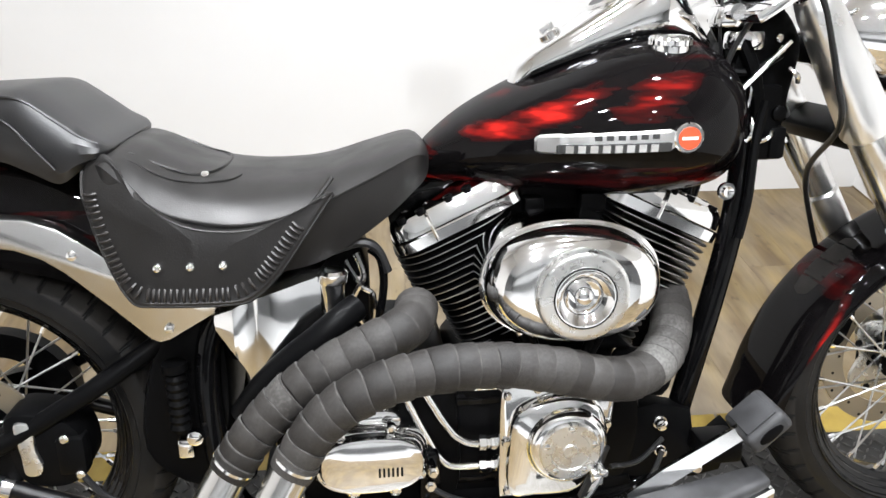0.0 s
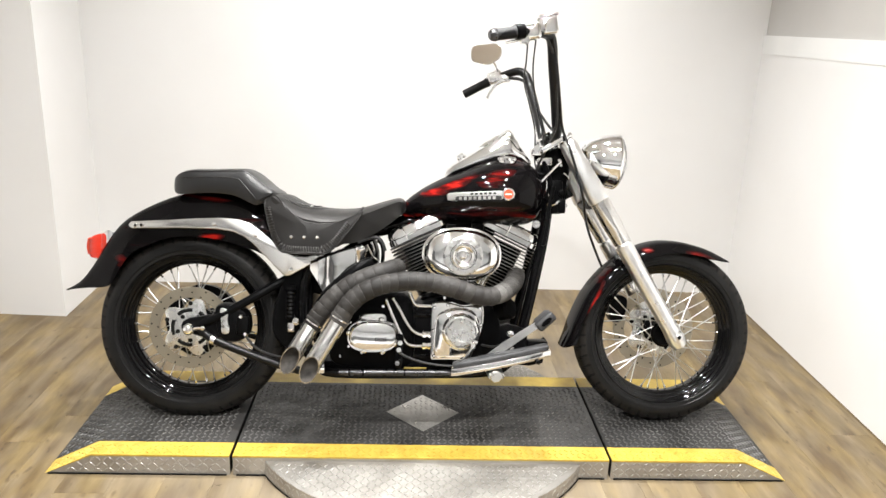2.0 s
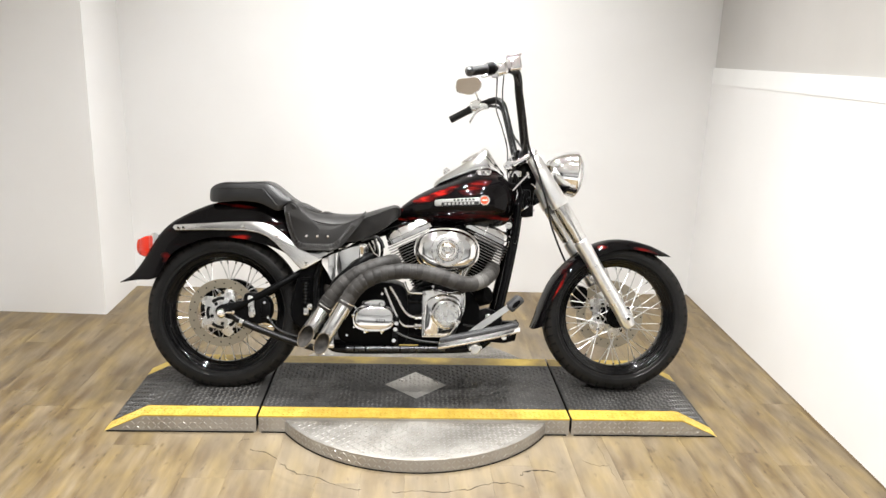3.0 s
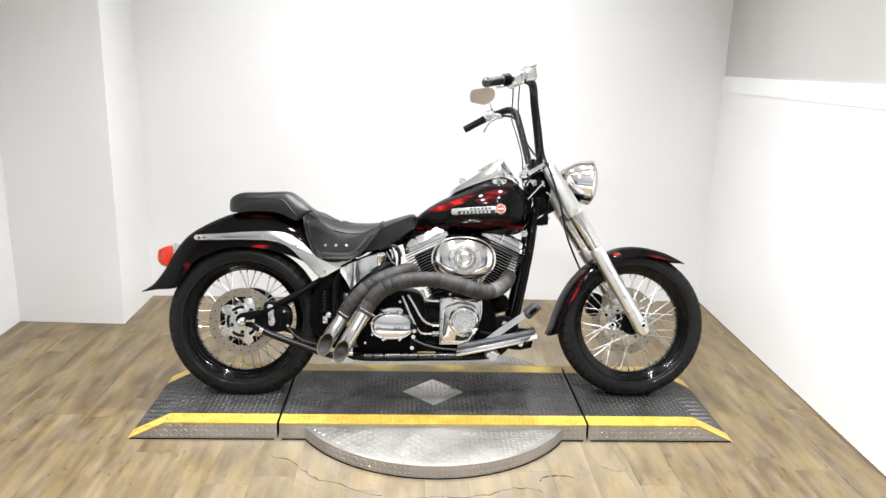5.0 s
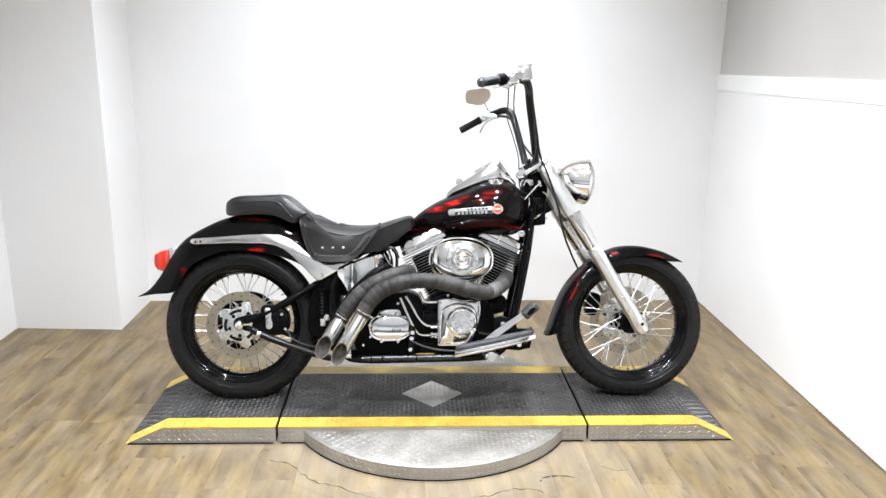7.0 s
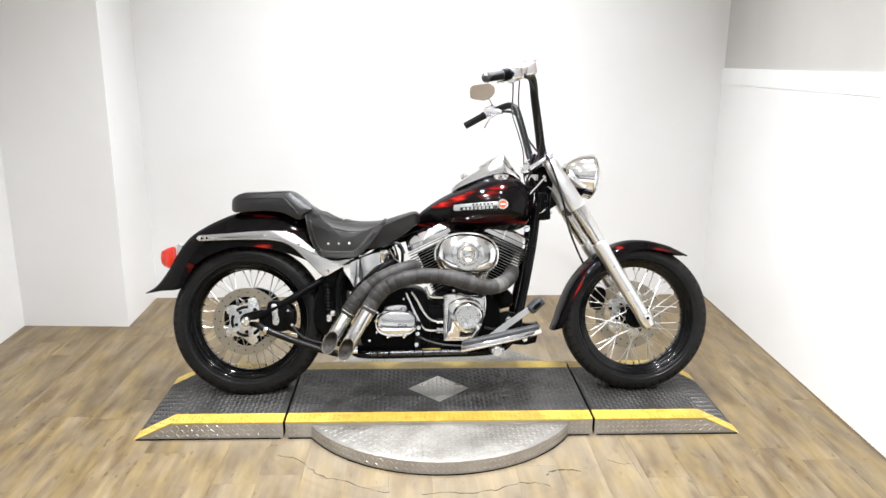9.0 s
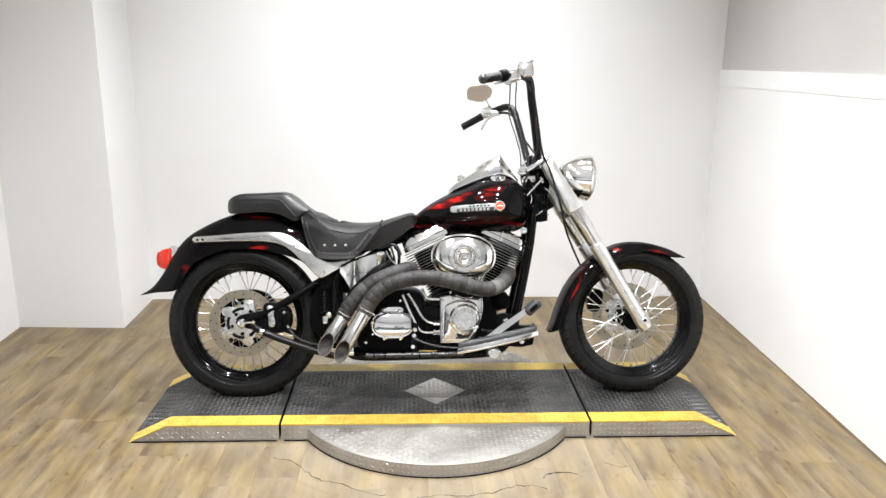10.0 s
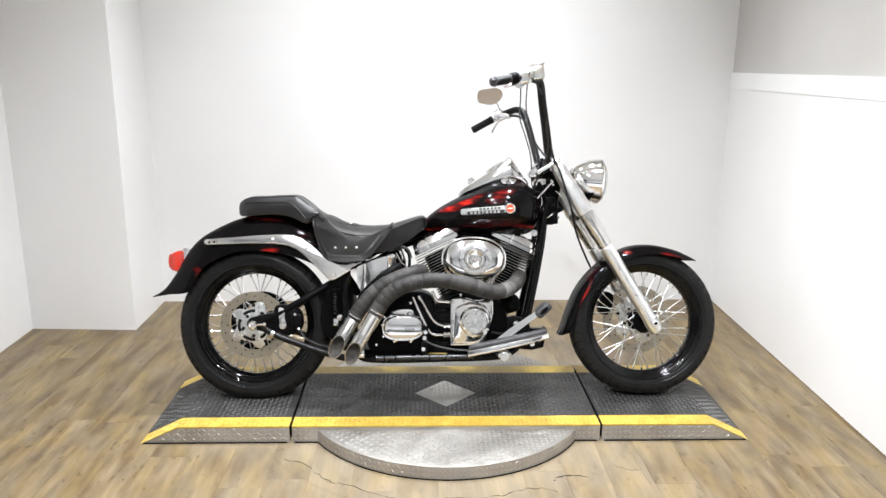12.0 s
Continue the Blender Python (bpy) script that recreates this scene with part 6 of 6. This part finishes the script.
for s in (1, -1):
    o = Vector((0, -0.113 * s, 0))
    n = FD.cross(Vector((0, 1, 0))).normalized()
    fork = part("fork_leg", lathe([(0.395, 0.026), (0.400, 0.0300), (0.430, 0.0300), (0.500, 0.0288), (0.640, 0.0280), (0.730, 0.0275), (0.755, 0.0300), (0.780, 0.0300), (0.800, 0.022)], F0 + o, FD, 36), SLIDER, bike, "polished alloy fork slider")
    part("upper_tube", lathe([(0.0, 0.0235), (0.40, 0.0235)], F0 + o, FD, 28), CHROME, fork, "chrome fork tube")
    part("tube_cover", lathe([(0.210, 0.031), (0.216, 0.0325), (0.330, 0.0325), (0.336, 0.031), (0.392, 0.0285)], F0 + o, FD, 32), SATIN, fork)
    rings = []
    for d, wa, wl in ((0.002, 0.018, 0.018), (0.009, 0.0255, 0.025), (0.03, 0.0285, 0.029), (0.10, 0.0315, 0.032), (0.20, 0.0345, 0.0345), (0.226, 0.0352, 0.035), (0.232, 0.033, 0.033)):
        c = F0 + o + FD * d
        rings.append([c + n * (wa * math.copysign(abs(math.cos(t)) ** 0.7, math.cos(t))) + Vector((0, 1, 0)) * wl * math.copysign(abs(math.sin(t)) ** 0.7, math.sin(t)) for t in (2 * math.pi * k / 28 for k in range(28))])
    part("fork_cover", loft(rings), SLIDER, fork, "satin chrome fork shroud")
    part("axle_boss", joined(lathe([(0.075, 0.022), (0.135, 0.022), (0.142, 0.018)], V(0.800, 0, 0.303) if s > 0 else V(0.800, 0, 0.303), (0, -s, 0), 24), lathe([(0.140, 0.011), (0.146, 0.011), (0.148, 0.007)], V(0.800, 0, 0.303), (0, -s, 0), 20)), SLIDER, fork)
    part("axle_hole", lathe([(0.1475, 0.0065), (0.1485, 0.0065)], V(0.800, 0, 0.303), (0, -s, 0), 16), GAP_BLACK, fork)
part("front_axle", tube([V(0.797, 0.12, 0.302), V(0.797, -0.12, 0.302)], 0.012, 14, 1), CHROME, bike)
part("lower_triple_clamp", joined(box(F0.x + FD.x * 0.235, 0, F0.z + FD.z * 0.235, 0.062, 0.20, 0.030, 0.008, Matrix.Rotation(radians(-31.5), 4, "Y"))), BLACK_METAL, bike, "black lower triple clamp")
part("upper_triple_clamp", joined(box(0.372, 0, 0.945, 0.115, 0.255, 0.018, 0.006, Matrix.Rotation(radians(-31.5), 4, "Y")), lathe([(0, 0.020), (0.014, 0.020), (0.020, 0.012)], V(0.338, 0, 0.945), (-0.52, 0, 0.85), 16)), CHROME, bike, "chrome upper triple clamp")
part("ignition_block", joined(box(0.318, -0.045, 0.918, 0.040, 0.050, 0.030, 0.006), box(0.345, -0.050, 0.885, 0.05, 0.04, 0.03, 0.008), lathe([(0, 0.012), (0.02, 0.012)], V(0.312, 0.07, 0.925), RIGHT, 14)), CHROME, bike, "chrome bracket before the tank")
part("neck_wiring", joined(tube([V(0.330, 0.050, 0.905), V(0.350, 0.075, 0.850), V(0.365, 0.075, 0.790), V(0.372, 0.060, 0.720)], 0.010, 8, 5), tube([V(0.300, 0.045, 0.850), V(0.345, 0.070, 0.840), V(0.395, 0.070, 0.865)], 0.006, 8, 5), tube([V(0.372, 0.085, 0.800), V(0.360, 0.090, 0.740), V(0.350, 0.105, 0.660), V(0.338, 0.112, 0.600)], 0.007, 8, 5), box(0.378, -0.045, 0.765, 0.062, 0.05, 0.115, 0.010), box(0.340, -0.040, 0.810, 0.035, 0.04, 0.09, 0.010)), BLACK_METAL, bike, "black wiring and brackets at the steering neck")
part("neck_cover", joined(plate(rounded([(0.330, 0.730), (0.326, 0.800), (0.335, 0.880), (0.368, 0.925), (0.400, 0.930), (0.432, 0.880), (0.424, 0.810), (0.412, 0.735), (0.370, 0.715)]), -0.060, 0.062, 0.012), box(0.405, -0.060, 0.735, 0.026, 0.03, 0.050, 0.006), lathe([(0, 0.011), (0.012, 0.011), (0.014, 0.008)], V(0.402, 0.062, 0.780), RIGHT, 16)), BLACK_METAL, bike, "black steering neck covers and looms")
for spot in ((0.392, 0.888), (0.398, 0.872), (0.418, 0.738)):
    part("neck_bolt", bolt(spot[0], 0.064, spot[1], 0.006, 0.006), CHROME, bike)
for x0, h0, x1, h1 in ((0.352, 0.850, 0.342, 0.760), (0.360, 0.775, 0.352, 0.735), (0.368, 0.735, 0.395, 0.752), (0.408, 0.845, 0.425, 0.825)):
    part("neck_line", tube([V(x0, 0.072, h0), V(0.5 * (x0 + x1) + 0.003, 0.078, 0.5 * (h0 + h1)), V(x1, 0.072, h1)], 0.0038, 8, 4), CHROME, bike)
part("tank_mount_bolt", lathe([(0, 0.013), (0.006, 0.013), (0.006, 0.009), (0.012, 0.008), (0.011, 0.004)], V(0.313, 0.105, 0.672), RIGHT, 14), CHROME, bike)
part("neck_rod", tube([V(0.330, 0.085, 0.815), V(0.395, 0.092, 0.885)], 0.004, 8, 1), CHROME, bike)

HL = V(0.471, 0, 0.903)
headlight = part("headlight", lathe([(0.0, 0.022), (0.006, 0.040), (0.020, 0.058), (0.045, 0.075), (0.075, 0.087), (0.105, 0.0925), (0.118, 0.0945), (0.124, 0.0965), (0.132, 0.0965), (0.137, 0.0925), (0.137, 0.086)], HL, (1, 0, -0.075), 56), CHROME, bike, "chrome bullet headlight", 50)
part("lens", lathe([(0.130, 0.088), (0.144, 0.084), (0.156, 0.062), (0.161, 0.030), (0.162, 0.004)], HL, (1, 0, -0.075), 48), GLASS, headlight, "clear headlight glass", 60)
part("headlight_bracket", joined(box(0.492, 0, 0.872, 0.07, 0.09, 0.05, 0.010), tube([V(0.452, 0.085, 0.895), V(0.515, 0.02, 0.860), V(0.452, -0.085, 0.895)], 0.012, 10, 5)), CHROME, headlight)

part("front_caliper", plate(rounded([(0.622, 0.330), (0.618, 0.385), (0.645, 0.420), (0.682, 0.405), (0.676, 0.350), (0.655, 0.320)]), -0.115, -0.062, 0.010), BLACK_METAL, bike, "black front brake caliper")
part("speed_sensor", joined(tube([V(0.720, -0.06, 0.430), V(0.700, -0.07, 0.470), V(0.660, -0.08, 0.500)], 0.005, 8, 4), lathe([(0, 0.012), (0.02, 0.012)], V(0.690, -0.055, 0.455), RIGHT, 12)), CHROME, bike)

# bars and controls
BR = 0.0160
bars = part("handlebar", tube([V(0.108, 0.432, 1.218), V(0.185, 0.415, 1.232), V(0.250, 0.375, 1.246), V(0.290, 0.325, 1.245), V(0.304, 0.300, 1.222), V(0.311, 0.280, 1.176), V(0.334, 0.205, 1.090), V(0.356, 0.128, 1.008), V(0.365, 0.098, 0.978), V(0.362, 0.060, 0.968), V(0.358, 0.0, 0.968),
                               V(0.354, -0.060, 0.968), V(0.351, -0.098, 0.980), V(0.346, -0.130, 1.018), V(0.341, -0.215, 1.098), V(0.330, -0.290, 1.188), V(0.316, -0.310, 1.236), V(0.288, -0.335, 1.256), V(0.243, -0.380, 1.248), V(0.182, -0.415, 1.224), V(0.092, -0.435, 1.179)], BR, 14, 7), BLACK_BAR, bike, "tall black ape-hanger handlebar")
part("riser_clamp", joined(box(0.357, 0, 0.965, 0.050, 0.120, 0.034, 0.008), *[lathe([(0, 0.018), (0.035, 0.015)], V(0.362, q, 0.935), (0, 0, 1), 16) for q in (0.045, -0.045)], *[bolt(0.345, q, 0.980, 0.006, 0.01) for q in (0.05, -0.05)]), BLACK_PAINT, bars, "black riser clamp")
part("grip", lathe([(0, 0.012), (0.002, 0.0165), (0.010, 0.0170), (0.068, 0.0165), (0.074, 0.0195), (0.080, 0.0195)], V(0.100, 0.4345, 1.2175), V(0.180, 0.415, 1.2345) - V(0.098, 0.435, 1.2170), 20), PAD_RUBBER, bars, "dark grey rubber throttle grip")
part("grip_end", lathe([(-0.003, 0.011), (0.003, 0.0165), (0.016, 0.0195), (0.018, 0.0185)], V(0.099, 0.4347, 1.2170), V(0.180, 0.415, 1.2345) - V(0.098, 0.435, 1.2170), 20), RAIL, bars)
part("switch_housing", joined(box(0.225, -0.395, 1.2400, 0.052, 0.045, 0.050, 0.012, Matrix.Rotation(radians(-12), 4, "Y"), 3), box(0.206, -0.398, 1.2180, 0.028, 0.036, 0.030, 0.006)), CHROME, bars, "chrome switch housing")
part("master_cylinder", joined(box(0.275, -0.362, 1.2650, 0.062, 0.042, 0.052, 0.008, Matrix.Rotation(radians(-10), 4, "Y"), 3), box(0.245, -0.378, 1.2570, 0.050, 0.030, 0.030, 0.006), box(0.210, -0.398, 1.2560, 0.040, 0.046, 0.014, 0.004), box(0.276, -0.362, 1.2940, 0.058, 0.050, 0.010, 0.003, Matrix.Rotation(radians(-10), 4, "Y"))), CHROME, bars, "chrome brake master cylinder")
part("throttle_collar", lathe([(0, 0.020), (0.002, 0.023), (0.026, 0.023), (0.028, 0.020)], V(0.174, 0.4165, 1.2325), V(0.180, 0.415, 1.2345) - V(0.098, 0.435, 1.2170), 20), BLACK_METAL, bars)
part("brake_lever", tube([V(0.268, 0.352, 1.2500), V(0.245, 0.360, 1.2440), V(0.190, 0.372, 1.2220), V(0.150, 0.385, 1.2100)], 0.0055, 10, 5), CHROME, bars, "chrome brake lever")
part("grip", lathe([(0, 0.012), (0.002, 0.0165), (0.010, 0.0170), (0.095, 0.0165), (0.102, 0.0190), (0.108, 0.0190)], V(0.086, -0.436, 1.1760), V(0.178, -0.415, 1.2240) - V(0.086, -0.436, 1.1760), 20), RUBBER, bars, "black rubber clutch grip")
part("clutch_housing", joined(box(0.205, 0.400, 1.2420, 0.060, 0.045, 0.050, 0.012, Matrix.Rotation(radians(-24), 4, "Y"), 3), box(0.240, 0.375, 1.2340, 0.050, 0.032, 0.030, 0.008)), CHROME, bars, "chrome clutch perch and switch housing")
part("clutch_lever", tube([V(0.245, -0.370, 1.2280), V(0.210, -0.370, 1.2100), V(0.186, -0.375, 1.1780), V(0.176, -0.380, 1.1560)], lambda q: 0.0065 - 0.001 * q, 10, 5), CHROME, bars, "chrome clutch lever")
MIRROR_RIM = rounded([(0.059, 0.006), (0.047, 0.032), (0.004, 0.038), (-0.037, 0.041), (-0.060, 0.027), (-0.058, -0.011), (-0.015, -0.041), (0.022, -0.036), (0.053, -0.026)], 4)
mirror_at = Vector((0.164, 0.365, 1.3240)), Matrix.Rotation(radians(82), 3, "Z")
mirror_ring = lambda d, k: [mirror_at[0] + mirror_at[1] @ Vector((d, y * k, z * k)) for y, z in MIRROR_RIM]
mirror = part("mirror", loft([mirror_ring(d, k) for d, k in ((0.018, 0.55), (0.012, 0.90), (0.004, 1.0), (-0.004, 1.0), (-0.005, 0.96))]), CHROME, bars, "tapered mirror on a chrome stem")
part("mirror_glass", loft([mirror_ring(d, k) for d, k in ((-0.0048, 0.94), (-0.0058, 0.93))]), MIRROR, mirror, "mirror glass")
part("mirror_stem", tube([V(0.215, -0.385, 1.2530), V(0.205, -0.372, 1.2830), V(0.185, -0.362, 1.3100)], 0.0045, 8, 5), CHROME, bars)

bars.location.x = 0.011

# cables
for pts, r in (([(0.300, 0.330, 1.245), (0.322, 0.285, 1.180), (0.350, 0.205, 1.085), (0.374, 0.140, 1.000), (0.402, 0.140, 0.930), (0.428, 0.142, 0.850), (0.452, 0.130, 0.775), (0.500, -0.010, 0.680), (0.552, -0.055, 0.570), (0.600, -0.075, 0.480)], 0.0046),
               ([(0.268, 0.355, 1.262), (0.312, 0.295, 1.200), (0.338, 0.215, 1.090), (0.352, 0.150, 1.010), (0.330, 0.080, 0.930), (0.306, 0.066, 0.870), (0.300, 0.060, 0.800)], 0.0042),
               ([(0.215, 0.392, 1.234), (0.218, 0.350, 1.180), (0.228, 0.250, 1.130), (0.270, 0.100, 1.080), (0.300, 0.040, 1.000), (0.302, 0.040, 0.900), (0.320, 0.040, 0.840)], 0.0025),
               ([(0.240, 0.385, 1.236), (0.242, 0.330, 1.170), (0.262, 0.230, 1.120), (0.300, 0.090, 1.060), (0.330, 0.030, 0.990), (0.335, 0.035, 0.900)], 0.0025),
               ([(0.250, -0.372, 1.234), (0.310, -0.302, 1.210), (0.342, -0.222, 1.110), (0.375, -0.100, 1.020), (0.395, 0.020, 0.960), (0.385, 0.055, 0.880)], 0.0046),
               ([(0.225, -0.390, 1.236), (0.302, -0.316, 1.222), (0.334, -0.250, 1.136), (0.352, -0.140, 1.030), (0.350, -0.040, 0.960)], 0.0040)):
    part("cable", tube([V(x + 0.011, l, h) for x, l, h in pts], r, 8, 7), CABLE, bike, "black control cable")

# side fittings hang a little lower on their brackets than the centre line parts
for ob in list(bike.children):
    ys = [c[1] for c in ob.bound_box]
    l = -0.5 * (min(ys) + max(ys))
    ob.location.z += 0.006 - 0.062 * l if l > 0.12 else 0.006

# ---- floor planks ----
floor = structure("floor", box(-0.25, -3.6, -0.03, 9.9, 11.2, 0.05), SUBFLOOR, "oak-look vinyl plank floor, worn and slightly glossy", "floor")
PW, PL = 0.152, 0.914


def plank_mesh(w, length):
    bm = box(0, 0, -0.0025, w - 0.0003, length - 0.0003, 0.005)
    top = [e for e in bm.edges if all(v.co.z > -0.001 for v in e.verts)]
    bmesh.ops.bevel(bm, geom=top, offset=0.0003, segments=1, affect="EDGES")
    me = bpy.data.meshes.new("plank")
    bm.to_mesh(me)
    bm.free()
    me.materials.append(PLANK)
    return me


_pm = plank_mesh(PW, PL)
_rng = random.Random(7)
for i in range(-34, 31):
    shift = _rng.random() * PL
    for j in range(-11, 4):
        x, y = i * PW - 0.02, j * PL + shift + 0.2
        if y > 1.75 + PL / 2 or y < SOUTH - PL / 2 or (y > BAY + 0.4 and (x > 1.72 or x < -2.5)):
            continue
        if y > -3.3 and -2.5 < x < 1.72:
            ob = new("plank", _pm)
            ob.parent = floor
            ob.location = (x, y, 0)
# Unseen floor, added so that the chrome reflects a pale neutral tone.
structure("floor_showroom", box(-0.25, -5.9, 0.0, 9.9, 6.6, 0.006), REFLECTED_FLOOR, "unseen pale floor beyond the planks, added for chrome reflections", "floor")

# thin cracks in the floor before the turntable
CRACKS = (([(-0.660, -0.452), (-0.648, -0.457), (-0.594, -0.471), (-0.532, -0.550), (-0.466, -0.607), (-0.405, -0.634), (-0.325, -0.674), (-0.246, -0.707)], 0.0022), ([(-0.708, -0.407), (-0.699, -0.378), (-0.671, -0.378)], 0.0014),
          ([(-0.140, -0.722), (-0.075, -0.716), (0.040, -0.715), (0.118, -0.703), (0.190, -0.667), (0.260, -0.661), (0.308, -0.680)], 0.0022), ([(0.307, -0.615), (0.343, -0.583), (0.395, -0.576), (0.436, -0.593)], 0.0040), ([(0.558, -0.511), (0.588, -0.539), (0.638, -0.548)], 0.0018), ([(0.632, -0.345), (0.636, -0.480), (0.648, -0.635)], 0.0012))
for pts, wide in CRACKS:
    rough = [p + Vector((_rng.uniform(-0.0045, 0.0045), _rng.uniform(-0.0065, 0.0065), 0)) for p in spline([Vector((x, y, 0.0004)) for x, y in pts], 5)]
    tagged(finish("floor_crack", tube(rough, lambda q: wide * (0.06 + 0.45 * math.sin(math.pi * q) * math.sin(31 * q) ** 2 + 0.40 * math.sin(13 * q + 1) ** 2), 6, 1), CRACK, floor))
